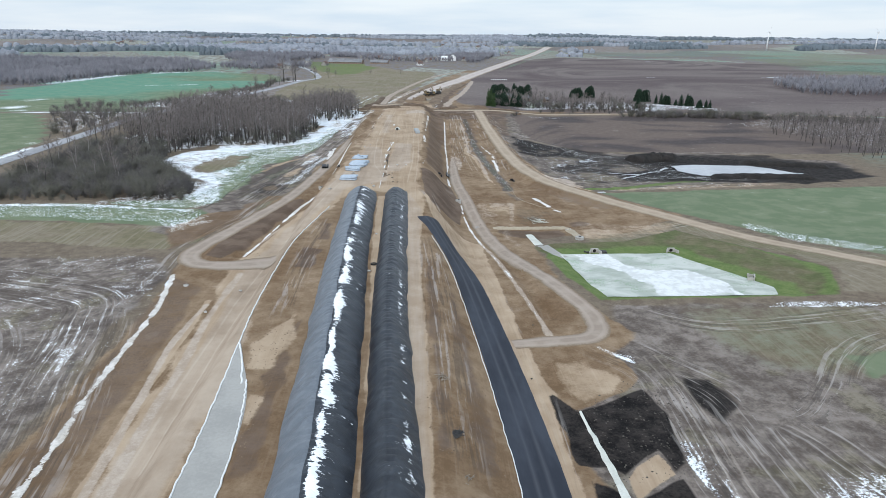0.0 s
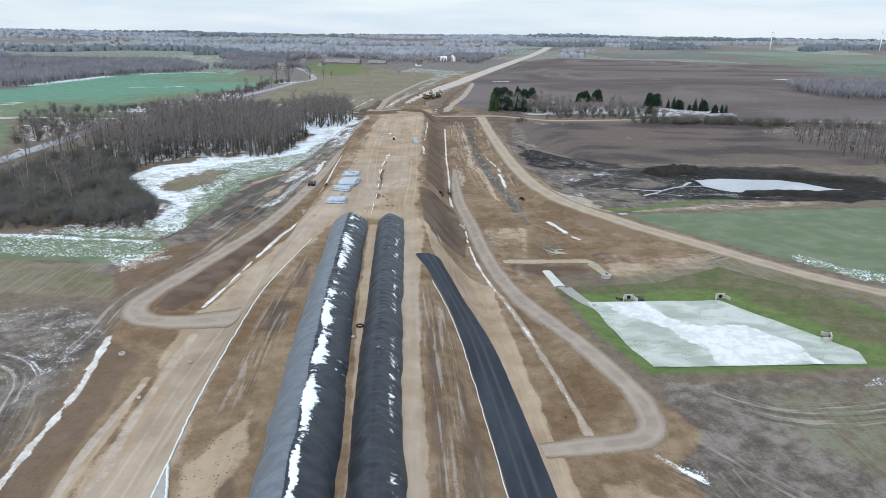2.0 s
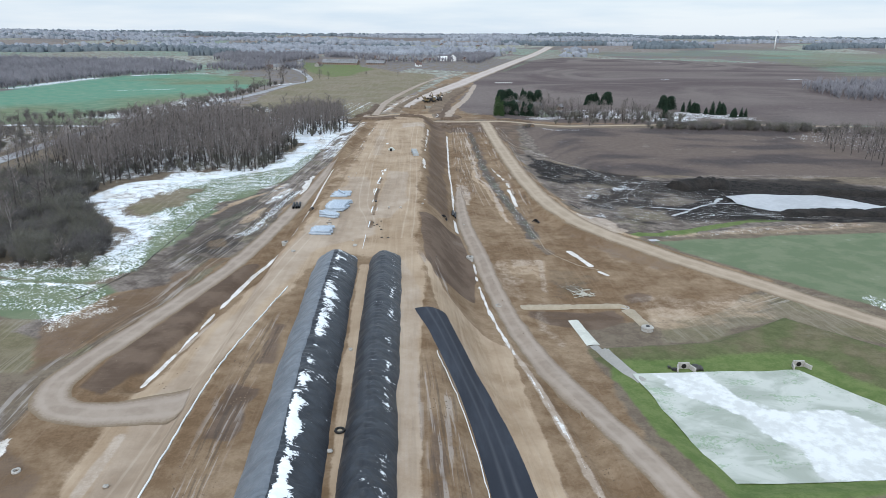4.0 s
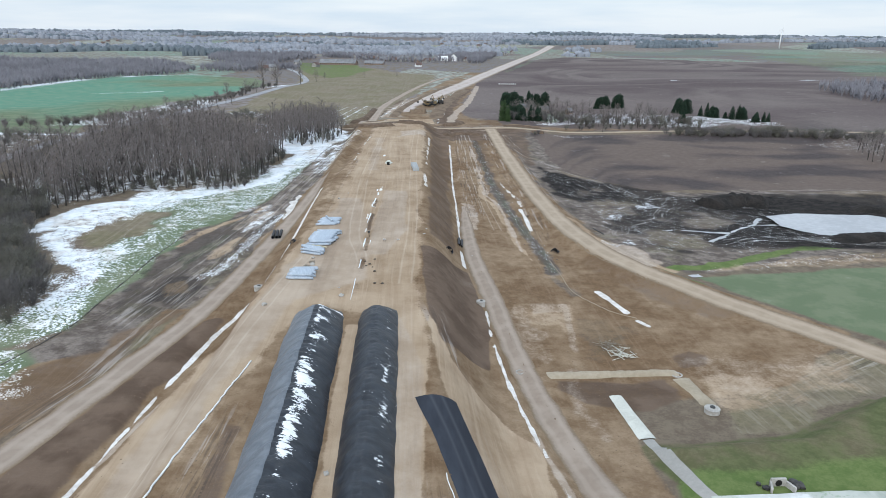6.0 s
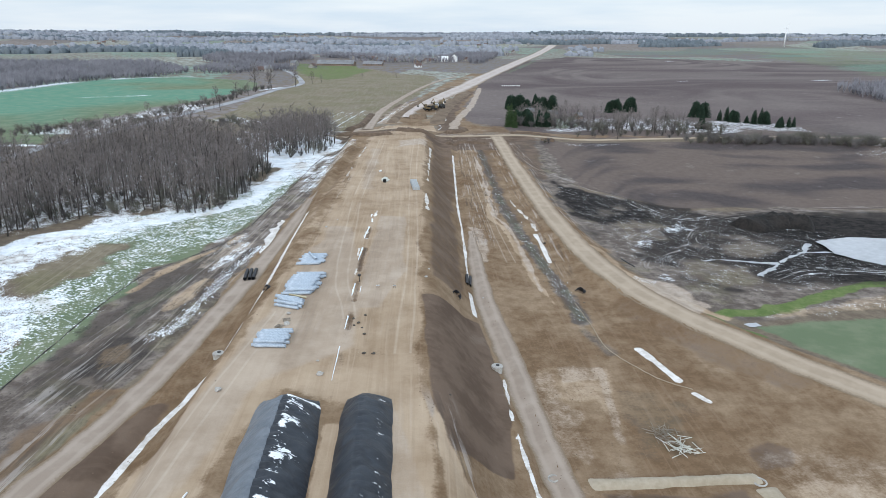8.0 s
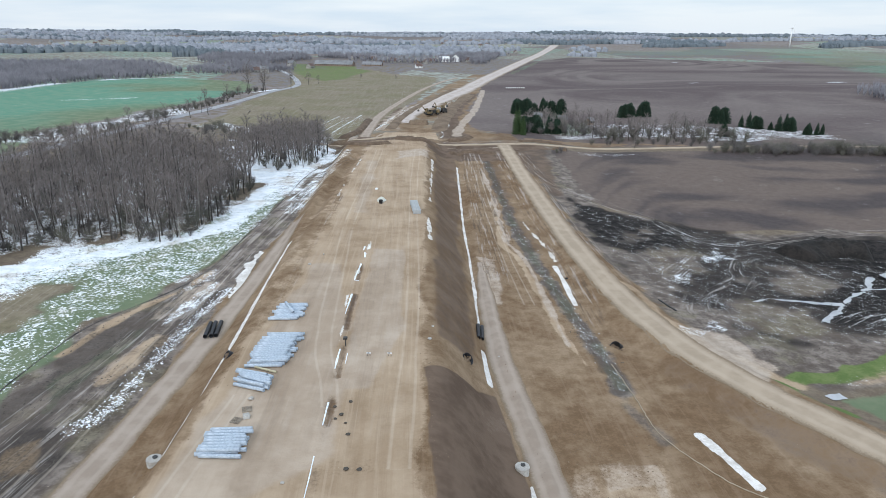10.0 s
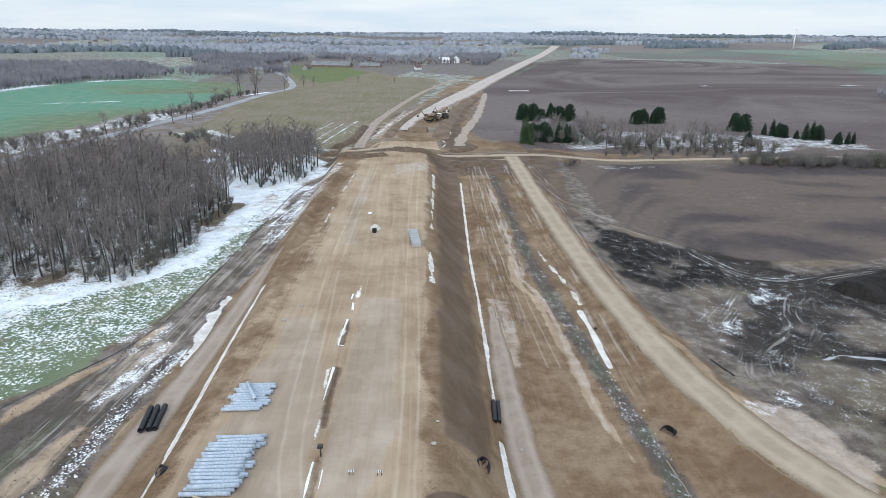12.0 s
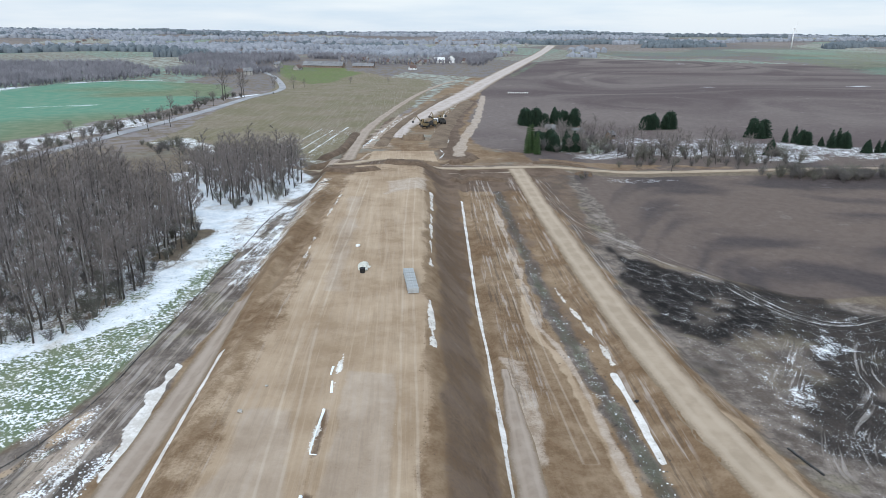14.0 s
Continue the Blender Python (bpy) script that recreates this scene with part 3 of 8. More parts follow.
# snow that the thaw has left
snow = most(0.4 * area([(-130, 181), (-60, 179), (-56, 172), (-60, 166), (-130, 168)], 1, 1.5, 5, 405), 0.8 * band([(-222, 396), (-200, 399), (-174, 396), (-155, 394)], 2.2, 1.5, 2.5, 9, 401), 0.85 * band([(-155.5, 225), (-156.5, 262), (-158, 284), (-158, 300)], 2.6, 1.4, 1.4, 7, 402), 0.85 * band([(-262, 482), (-254, 440), (-244, 418), (-226, 398)], 3.0, 2, 3, 12, 403), 0.45 * area([(-210, 394), (-157, 392), (-156, 310), (-172, 318)], 3, 5, 8, 404), 0.33 * area([(50, 345), (50, 300), (54, 262), (60, 240), (110, 250), (150, 258), (120, 300), (100, 316), (72, 334)], 4, 8, 9, 390), 0.42 * area([(60, 462), (100, 470), (200, 456), (215, 476), (160, 510), (100, 525), (70, 510)], 6, 9, 12, 391), 0.36 * area([(64, 229), (78, 231), (112, 236), (140, 240), (140, 248), (112, 245), (80, 236)], 1.5, 3, 6, 222), 0.3 * area([(-48, 98), (-50, 128), (-60, 138), (-110, 136), (-110, 120), (-60, 110)], 4, 8, 8, 223), 0.55 * band([(-14, 441), (-2, 440), (10, 442)], 0.5, 0.5, 0.8, 4, 211), 0.6 * band([(13, 450), (15, 462), (14, 472)], 0.5, 0.5, 0.6, 4, 212), 0.62 * band([(14, 490), (22, 600), (35, 703)], 0.9, 0.8, 1.0, 9, 213), 0.6 * band([(18, 490), (26, 600), (39, 700)], 0.7, 0.7, 1.0, 9, 214), 0.58 * band([(-24, 446), (-16, 500), (-8, 560), (8, 640)], 0.8, 0.7, 1.2, 7, 215), 0.34 * area([(-78, 456), (-34, 440), (-20, 520), (-50, 545)], 6, 9, 12, 216), 0.85 * band([(-91, 242), (-88, 263), (-69, 280), (-50, 297), (-47, 320), (-46, 345)], 3.4, 2.0, 2.4, 7, 171), 0.38 * area([(-53, 133), (-49.5, 131), (-50.5, 118), (-53, 110), (-58, 117), (-59, 128)], 1.5, 3.0, 4, 310), 0.5 * area([(-68, 167), (-56, 173), (-52, 166), (-60, 158)], 1.5, 2.5, 4, 311), 0.34 * area([(-80, 137), (-62, 141), (-51, 134), (-56, 128), (-78, 132)], 1.5, 2.5, 4, 312), 0.45 * band([(-112, 488), (-92, 472), (-67, 456), (-34, 441)], 5, 4, 5, 9, 313), 0.62 * band([(-40, 462), (-31, 545)], 0.5, 0.5, 0.6, 12, 314), 0.62 * band([(-45, 466), (-38, 530)], 0.5, 0.5, 0.6, 12, 315), 0.6 * band([(-52, 470), (-44, 535)], 0.5, 0.5, 0.6, 12, 316), 0.55 * band([(-62, 476), (-56, 520)], 0.5, 0.5, 0.6, 12, 317), 0.6 * band([(34, 68), (33.8, 61), (35, 50)], 0.7, 0.6, 0.6, 3, 318), 0.5 * area([(47, 60), (56, 62), (58, 48), (44, 50)], 1.5, 2.5, 4, 319), 0.6 * band([(30, 94.6), (34.3, 89.4)], 0.6, 0.6, 0.5, 3, 320), 0.42 * area([(71, 418), (92, 421), (100, 424), (92, 427), (72, 425)], 1.2, 2.0, 4, 321), 0.5 * area([(106, 507), (114, 516), (131, 513), (128, 488), (110, 492)], 3, 5, 8, 322), 0.5 * area([(139, 453), (171, 449), (188, 474), (158, 494)], 3, 6, 8, 323), 0.5 * area([(-37, 318), (-34, 372), (-26, 395), (-22, 395), (-26, 350), (-32, 310)], 1.5, 2, 5, 129), 0.67 * area([(-92, 247), (-80, 285), (-58, 297), (-52, 312), (-50, 345), (-46, 352), (-36, 420), (-27, 398), (-33, 375), (-37.5, 330), (-42, 318), (-50, 300), (-60, 282), (-71, 262), (-66, 232), (-60, 213), (-57, 195), (-62, 186), (-69, 200), (-71, 212), (-88, 232)], 3, 4, 9, 40),
            0.47 * area([(-92, 183), (-60, 180), (-57, 187), (-55, 244), (-43, 268), (-39.5, 300), (-37.5, 335), (-55, 312), (-80, 280), (-66, 230)], 2, 2, 8, 41),
            0.62 * area([(-110, 183), (-62, 180), (-58, 176), (-70, 178), (-130, 179)], 1, 1, 5, 42),
            0.9 * area([(-84, 418), (-52, 352), (-44, 350), (-33, 408), (-40, 440)], 3, 4, 9, 43),
            0.86 * band([(-49, 127), (-46.2, 112), (-45.0, 95.6), (-44.2, 80), (-42.7, 69), (-41.2, 50)], 0.5, 0.4, 0.5, 2.5, 44),
            
            
            
            
            
            0.85 * band([(-11.0, 246), (-10.2, 225)], 0.15, 0.25, 0.4, 3, 155),
            0.82 * band([(4.3, 280), (4.2, 297)], 0.42, 0.3, 0.5, 4, 53), 0.8 * band([(5, 316), (6, 345), (7.4, 384)], 0.3, 0.3, 0.6, 4, 153), 0.7 * band([(-20.6, 319), (-20.2, 340), (-18.3, 375)], 0.3, 0.3, 0.8, 4, 154), 0.75 * band([(-10.6, 254), (-9.6, 265), (-8.7, 277)], 0.2, 0.3, 0.6, 3, 54),
            0.5 * band([(-42, 213), (-39.5, 217), (-38.6, 231), (-37, 246), (-34.8, 259)], 1.2, 1.0, 0.8, 3, 55), 0.52 * area([(-42.5, 240), (-42.3, 252), (-38.6, 263), (-37.6, 256)], 0.8, 1.2, 5, 56), 0.45 * area([(-46, 250), (-44, 262), (-40.5, 275), (-40, 262)], 0.8, 1.2, 5, 157),
            0.37 * band(MOSS, 1.5, 1.2, 1.2, 3, 57), 0.8 * band([(32.8, 325), (33.3, 317), (34.8, 303), (35.3, 290)], 0.3, 0.4, 0.7, 4, 197), 0.3 * area([(-49, 100), (-50, 128), (-57, 138), (-85, 140), (-75, 110), (-62, 75), (-50, 60)], 4, 8, 9, 58),
            0.62 * area([(30.6, 95), (35.5, 91), (35, 89.6), (31, 93)], 0.6, 0.8, 4, 59), 0.36 * area([(34, 70), (37.5, 69), (37, 57), (33, 57)], 1.2, 1.5, 5, 158), 0.36 * area([(45, 60), (58, 66), (60, 57), (46, 55)], 2, 2.5, 6, 159), 0.54 * area(WOODLAND, 5, 8, 9, 160), 0.62 * area([(-84, 440), (-52, 352), (-34, 405), (-40, 440)], 5, 8, 9, 161), 0.5 * area([(66, 110), (70, 112.8), (104, 113), (112, 108), (90, 110)], 0.6, 0.8, 5, 60),
            0.52 * area([(82.4, 308), (87, 304), (80.5, 295), (75.7, 296)], 2.0, 4.5, 4, 61), 0.52 * area([(59, 282), (68, 284.5), (60.4, 272), (55, 272)], 2.0, 4.5, 4, 198), 0.52 * area([(49.7, 251.5), (60, 255), (58.7, 250), (50, 247)], 1.6, 4.0, 4, 199), 0.36 * area([(95, 262), (118, 258), (112, 275), (118, 290), (100, 294)], 3, 3.5, 6, 62),
            0.5 * area([(92, 470), (118, 462), (160, 464), (215, 456), (222, 480), (160, 506), (110, 496)], 6, 9, 12, 63), 0.5 * area([(64, 452), (80, 460), (100, 470), (96, 486), (70, 470)], 3, 5, 12, 64),
            0.55 * area([(-112, 482), (-80, 452), (-36, 438), (-40, 450), (-75, 466), (-100, 500)], 3, 5, 9, 65), 0.8 * band([(-350, 640), (-355, 790), (-337, 885), (-300, 926), (-262, 925)], 6, 4, 5, 40, 66),
            0.85 * band([(-135, 690), (-128, 720), (-124, 760)], 3.5, 3, 4, 15, 67), 0.7 * band([(-250, 640), (-215, 650)], 6, 5, 8, 30, 68), 0.55 * area([(-190, 425), (-160, 570), (-134, 600), (-142, 500), (-150, 420)], 6, 12, 30, 69),
            0.9 * area([(270, 840), (300, 850), (312, 842), (290, 835)], 3, 3, 20, 70), 0.9 * area([(420, 1270), (470, 1290), (480, 1275), (440, 1262)], 4, 4, 30, 71), 0.9 * area([(440, 850), (470, 872), (480, 868), (452, 846)], 3, 3, 20, 72),
            0.45 * area([(112, 150), (95, 180), (100, 186), (128, 150)], 2, 3, 6, 73), 0.36 * area([(190, 400), (230, 430), (320, 420), (320, 300), (240, 330)], 8, 25, 40, 74))
snow = snow * (1 - 0.65 * area([(-81, 236), (-73, 262), (-66, 262), (-67, 242), (-72, 228)], 3, 4, 7, 150)) * (1 - 0.2 * area([(-62, 188), (-57, 195), (-56, 240), (-46, 261), (-50, 267), (-61, 246), (-63, 215)], 2, 3, 7, 151))
# clean-edged ice in the ditches, silt dried pale on the clay, grey gravel rolled into the bed
ice = most(band([(17, 390), (15.9, 356), (14.5, 314), (14.2, 293), (13.5, 267)], 0.32, 0.28, 0.15, 6, 300), 0.9 * band([(13.4, 267), (13, 256), (12.7, 249)], 0.24, 0.3, 0.1, 5, 301), band([(12.5, 240), (12.4, 234), (12.5, 228.5)], 0.45, 0.3, 0.2, 4, 302),
           0.85 * band([(15.4, 206), (14.9, 196), (15, 189)], 0.25, 0.3, 0.4, 3, 303), band([(15, 189), (15.8, 176), (17.2, 160), (17.8, 155)], 0.3, 0.3, 0.25, 5, 304), 0.55 * band([(17.8, 155), (20.3, 130), (21.2, 119), (22.5, 107)], 0.3, 0.35, 0.4, 5, 305),
           band([(-27.3, 281), (-27.5, 268), (-27.5, 255), (-27.2, 242), (-26.9, 229)], 0.45, 0.3, 0.15, 6, 306), 0.75 * band([(-26.9, 229), (-27.4, 215), (-28.4, 203.5)], 0.3, 0.32, 0.25, 5, 307), band([(-29.6, 199), (-31, 193), (-32.6, 186)], 0.5, 0.35, 0.4, 4, 308), 0.8 * band([(-32.4, 187), (-34.9, 168.5), (-36.9, 150), (-38.2, 141)], 0.32, 0.35, 0.5, 4, 309),
           band([(34.5, 287), (34.5, 277), (34.3, 270), (34.1, 263.5)], 0.5, 0.35, 0.25, 5, 325), band([(40.9, 217), (42.6, 211), (43.8, 205.6)], 0.7, 0.35, 0.3, 4, 326), 0.85 * band([(44.8, 201.4), (46.2, 199)], 0.5, 0.4, 0.4, 3, 327),
           0.68 * area([(-34.6, 282), (-33.4, 281), (-33, 270), (-33.5, 254), (-34.5, 253), (-34.9, 264), (-35.5, 274)], 0.5, 1.0, 3, 328))
pale = most(0.72 * area([(-41.2, 263), (-37.4, 262), (-40.6, 251), (-43, 244), (-45.5, 245), (-44.4, 253)], 0.8, 1.6, 3, 349), 0.55 * area([(-50, 196), (-46, 203), (-43, 206), (-45, 196)], 1, 2, 4, 354), 0.5 * band([(-52, 205), (-49, 222), (-45, 240)], 0.9, 0.8, 1.8, 4, 355), 0.85 * band([(17.2, 160), (19.1, 144.5), (20.3, 130), (21.2, 119), (22.5, 107), (23, 98)], 0.5, 0.35, 0.4, 5, 345), 0.8 * band([(26.3, 383), (26.5, 351), (25.8, 319), (25.4, 305)], 0.9, 0.6, 0.9, 5, 330), 0.75 * band([(25.4, 305), (28.2, 290), (28.4, 261), (28.6, 245)], 0.6, 0.5, 0.6, 5, 331), 0.95 * band([(-34.2, 50), (-35.6, 68), (-36.4, 77), (-38.2, 95.5), (-37.5, 111.4)], 0.55, 0.3, 0.25, 6, 332), 0.8 * band([(-32, 50), (-33.7, 75.5), (-34.2, 88), (-35.5, 106.3), (-35.4, 127.4)], 0.8, 0.4, 0.35, 6, 333), 0.8 * band([(-37, 149), (-35.4, 156), (-34, 164)], 0.5, 0.4, 0.3, 5, 334),
            0.6 * area([(16.2, 292), (20.5, 291), (20, 275), (18.6, 262), (15.5, 262)], 0.8, 0.8, 4, 335), 0.46 * area([(24.8, 211), (33, 211), (30.4, 188.4), (28.7, 188.5), (30.6, 206), (24.5, 205)], 0.5, 0.7, 4, 336), 0.75 * area([(54.2, 252), (60.4, 250.5), (63.5, 235), (54.3, 227), (52.2, 237), (50, 247)], 1.0, 2.0, 4, 337), 0.7 * area([(-6.2, 389), (7, 399), (7, 382), (-6, 374)], 1.5, 2, 6, 338),
            0.85 * band([(-27, 411), (-22.5, 430), (-18, 446.6), (-15.3, 461)], 0.7, 0.5, 0.4, 5, 339), 0.75 * band([(-18.4, 472), (-11.6, 531.5), (-5, 603)], 0.9, 0.7, 0.6, 8, 340), 0.75 * band([(21, 458), (24, 485), (31, 525), (42, 590), (61, 735)], 2.6, 1.0, 1.4, 8, 341), 0.7 * band([(12, 447), (16, 442), (14, 437)], 0.5, 0.4, 0.5, 4, 346), 0.6 * band([(-30, 420), (-14, 418), (2, 421), (20, 424), (40, 426)], 0.7, 0.6, 1.6, 6, 347), 0.55 * area([(-20, 470), (-18, 520), (-6, 600), (0, 600), (-6, 530), (-8, 476)], 2, 4, 6, 348), 0.36 * area([(46, 187), (60, 186), (78, 193), (74, 180), (54, 170), (46, 172)], 3.0, 3.5, 8, 342),
            0.42 * band([(27.5, 182), (25.5, 172), (27, 160)], 1.2, 1.0, 1.4, 4, 343), 0.4 * area([(17.5, 205), (23, 209), (26, 196), (24, 184), (19, 186)], 1.2, 2.2, 4, 344))
grey = most(0.85 * area([(-33, 44), (-34, 100), (-35, 135), (-30, 178), (-25, 200), (-22, 230), (-19, 262), (-14, 262), (-10, 238), (-8, 200), (-20, 190), (-24, 165), (-26, 140), (-26.4, 105), (-24.5, 85), (-23.5, 44)], 1.6, 2, 9, 350), 0.75 * area([(-8, 272), (-1.2, 271), (-1, 232), (-5, 214), (-9, 214), (-9, 232)], 0.6, 0.8, 6, 351), 0.6 * area([(-16, 300), (-11, 300), (-12, 370), (-16, 372)], 1.5, 1.5, 8, 352), 0.6 * area([(-1, 46), (2.4, 46), (1.8, 130), (2.4, 166), (-2, 186), (-1.6, 130)], 0.4, 0.5, 6, 353))
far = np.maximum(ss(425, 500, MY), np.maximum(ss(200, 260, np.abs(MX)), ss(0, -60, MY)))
lush = np.zeros_like(MX)
w = window(BASIN, 12)
lush[w] = ss(9, 2, -inside(MX[w], MY[w], ICE) + 3 * wave(MX[w], MY[w], 9, 170))
lush = np.maximum(lush, np.maximum(rim2, 0.8 * band([(82, 117.5), (89.5, 126), (90.5, 135), (86, 149), (72, 168)], 2.2, 1.8, 1.2, 6, 220)))
# churned strips cut into the clay
for strip_of_mud in (band(MOSS, 1.8, 1.2, 1.4, 4, 9) * 0.8, 0.6 * band([(33.6, 232), (33, 225), (35.5, 216)], 1.6, 1.2, 1.2, 4, 140), 0.4 * area([(32, 205), (44, 200), (40, 184), (30, 186)], 2, 3, 4, 141)):
    clay, sand = clay * (1 - strip_of_mud), sand * (1 - strip_of_mud)
    mud = np.maximum(mud, strip_of_mud)


def ground_material():
    n = Nodes("ground_soil_grass_snow", 0.95)
    n.bsdf.inputs["Specular IOR Level"].default_value = 0.12
    mul, add, sub = (lambda a, b: n.math("MULTIPLY", a, b)), (lambda a, b: n.math("ADD", a, b)), (lambda a, b: n.math("SUBTRACT", a, b))
    fine, mid, low, big = n.noise(2.4, 6, 0.72), n.noise(0.42, 5, 0.65), n.noise(0.13, 4, 0.62), n.noise(0.035, 4, 0.6)
    # soft bends for wheel marks, and stronger swirls for churned mud
    bend = n.add("ShaderNodeTexNoise", Scale=0.03, Detail=1.0)
    n.link(n.co, bend.inputs["Vector"])

    def bent(by):
        push = n.add("ShaderNodeVectorMath", Scale=by)
        push.operation = "SCALE"
        n.link(bend.outputs["Color"], push.inputs[0])
        v = n.add("ShaderNodeVectorMath")
        n.link(n.co, v.inputs[0])
        n.link(push.outputs["Vector"], v.inputs[1])
        return v.outputs["Vector"]

    streak = n.noise(1.0, 4, 0.6, (1.5, 0.035, 1.0), 0.2, bent(5.0))
    turn = n.add("ShaderNodeTexNoise", Scale=0.045, Detail=2.0)
    n.link(n.co, turn.inputs["Vector"])
    whirl = n.add("ShaderNodeVectorMath", Scale=46.0)
    whirl.operation = "SCALE"
    n.link(turn.outputs["Color"], whirl.inputs[0])
    whirled = n.add("ShaderNodeVectorMath")
    n.link(n.co, whirled.inputs[0])
    n.link(whirl.outputs["Vector"], whirled.inputs[1])
    swirl = n.noise(1.0, 5, 0.7, (0.8, 0.11, 1.0), 0.5, whirled.outputs["Vector"])
    drain = n.noise(1.0, 4, 0.6, (0.12, 1.3, 1.0), 0.5)
    vor = n.add("ShaderNodeTexVoronoi", Scale=1.0)
    m = n.add("ShaderNodeMapping", Scale=(0.0045, 0.0028, 0.0), Rotation=(0, 0, 0.5))
    n.link(n.co, m.inputs["Vector"])
    n.link(m.outputs["Vector"], vor.inputs["Vector"])
    sep = n.add("ShaderNodeSeparateColor")
    n.link(vor.outputs["Color"], sep.inputs["Color"])
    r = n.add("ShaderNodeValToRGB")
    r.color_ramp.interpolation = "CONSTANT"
    # far field shades, lightened and blued so that haze sits in the colour
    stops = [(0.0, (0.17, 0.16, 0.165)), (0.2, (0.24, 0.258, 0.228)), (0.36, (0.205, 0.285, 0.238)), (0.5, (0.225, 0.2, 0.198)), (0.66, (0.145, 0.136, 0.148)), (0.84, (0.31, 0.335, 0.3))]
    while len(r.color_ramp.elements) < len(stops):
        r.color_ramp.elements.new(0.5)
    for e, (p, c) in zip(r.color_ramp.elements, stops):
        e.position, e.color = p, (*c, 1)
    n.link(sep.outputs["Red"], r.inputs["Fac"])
    grain = sub(mul(add(add(fine, mid), low), 0.3333), 0.5)
    fac = lambda name, amp=1.7: n.step(add(n.attr(name), mul(grain, amp)), 0.26, 0.74)
    two = lambda a, b, by=mid, lo=0.4, hi=0.6: n.mix(n.step(by, lo, hi), a, b)
    rough_mix = add(mul(mid, 0.6), mul(fine, 0.4))
    litter = two((0.133, 0.102, 0.076), (0.185, 0.148, 0.109), rough_mix)
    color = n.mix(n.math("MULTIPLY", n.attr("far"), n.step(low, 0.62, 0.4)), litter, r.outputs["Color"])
    color = n.mix(fac("olive"), color, n.mix(mul(n.step(streak, 0.5, 0.6), 0.45), n.mix(n.step(big, 0.38, 0.62), two((0.14, 0.122, 0.072), (0.185, 0.16, 0.1), rough_mix), two((0.17, 0.138, 0.098), (0.225, 0.188, 0.137), rough_mix)), (0.27, 0.24, 0.185)))
    furrow = n.noise(1.0, 3, 0.6, (0.5, 2.2, 1.0), 0.2)
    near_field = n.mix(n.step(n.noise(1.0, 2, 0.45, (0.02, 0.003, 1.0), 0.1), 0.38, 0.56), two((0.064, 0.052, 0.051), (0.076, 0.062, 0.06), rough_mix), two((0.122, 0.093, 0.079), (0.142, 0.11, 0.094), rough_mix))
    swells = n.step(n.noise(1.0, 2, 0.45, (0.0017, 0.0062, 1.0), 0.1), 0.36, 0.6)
    # far ploughland: paler than the near field, some haze mixed into its colour
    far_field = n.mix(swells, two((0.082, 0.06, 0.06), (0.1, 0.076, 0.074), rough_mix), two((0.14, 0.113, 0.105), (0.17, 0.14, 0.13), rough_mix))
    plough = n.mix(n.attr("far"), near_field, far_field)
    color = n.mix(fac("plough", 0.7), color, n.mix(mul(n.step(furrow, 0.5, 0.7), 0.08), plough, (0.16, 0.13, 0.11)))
    half_fine = add(mul(fine, 0.5), mul(mid, 0.5))
    churned = two(two((0.09, 0.072, 0.061), (0.143, 0.117, 0.1), half_fine), two((0.167, 0.138, 0.118), (0.24, 0.203, 0.177), half_fine), add(mul(low, 0.55), mul(mid, 0.45)), 0.4, 0.62)
    lines = mul(n.step(swirl, 0.53, 0.63), n.step(big, 0.36, 0.52))
    churned = n.mix(mul(n.step(n.noise(0.09, 3, 0.6), 0.55, 0.64), 0.6), churned, two((0.1, 0.086, 0.056), (0.2, 0.174, 0.12), rough_mix))
    churned = n.mix(mul(lines, 0.1), churned, (0.3, 0.272, 0.255))
    churned = n.mix(mul(n.step(swirl, 0.44, 0.36), 0.14), churned, (0.06, 0.053, 0.05))
    color = n.mix(fac("mud"), color, churned)
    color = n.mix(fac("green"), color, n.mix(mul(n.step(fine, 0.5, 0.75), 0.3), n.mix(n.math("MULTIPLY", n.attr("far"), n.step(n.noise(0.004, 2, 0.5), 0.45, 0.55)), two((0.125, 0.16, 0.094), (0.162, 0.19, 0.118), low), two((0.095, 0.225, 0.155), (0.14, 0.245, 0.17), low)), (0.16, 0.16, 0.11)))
    color = n.mix(fac("rim"), color, n.mix(fac("lush"), n.mix(n.step(low, 0.4, 0.62), two((0.085, 0.098, 0.042), (0.12, 0.128, 0.06), rough_mix), two((0.118, 0.105, 0.06), (0.16, 0.138, 0.084), rough_mix)), two((0.092, 0.136, 0.042), (0.142, 0.178, 0.066), rough_mix)))
    earth = n.mix(n.step(add(mul(big, 0.5), mul(low, 0.5)), 0.4, 0.6), two((0.137, 0.085, 0.047), (0.186, 0.12, 0.071), rough_mix), two((0.214, 0.145, 0.09), (0.285, 0.206, 0.136), rough_mix))
    earth = n.mix(mul(n.step(drain, 0.55, 0.68), 0.1), earth, (0.114, 0.072, 0.045))
    earth = n.mix(mul(n.step(streak, 0.54, 0.66), 0.16), earth, (0.315, 0.227, 0.161))
    color = n.mix(fac("clay"), color, earth)
    color = n.mix(fac("umber"), color, n.mix(mul(n.step(drain, 0.5, 0.66), 0.2), two((0.1, 0.068, 0.049), (0.148, 0.104, 0.076), low), (0.172, 0.121, 0.088)))
    grade = n.noise(1.0, 4, 0.55, (0.2, 0.028, 1.0), 0.3)
    soft_mix = add(mul(grade, 0.65), add(mul(mid, 0.2), mul(fine, 0.15)))
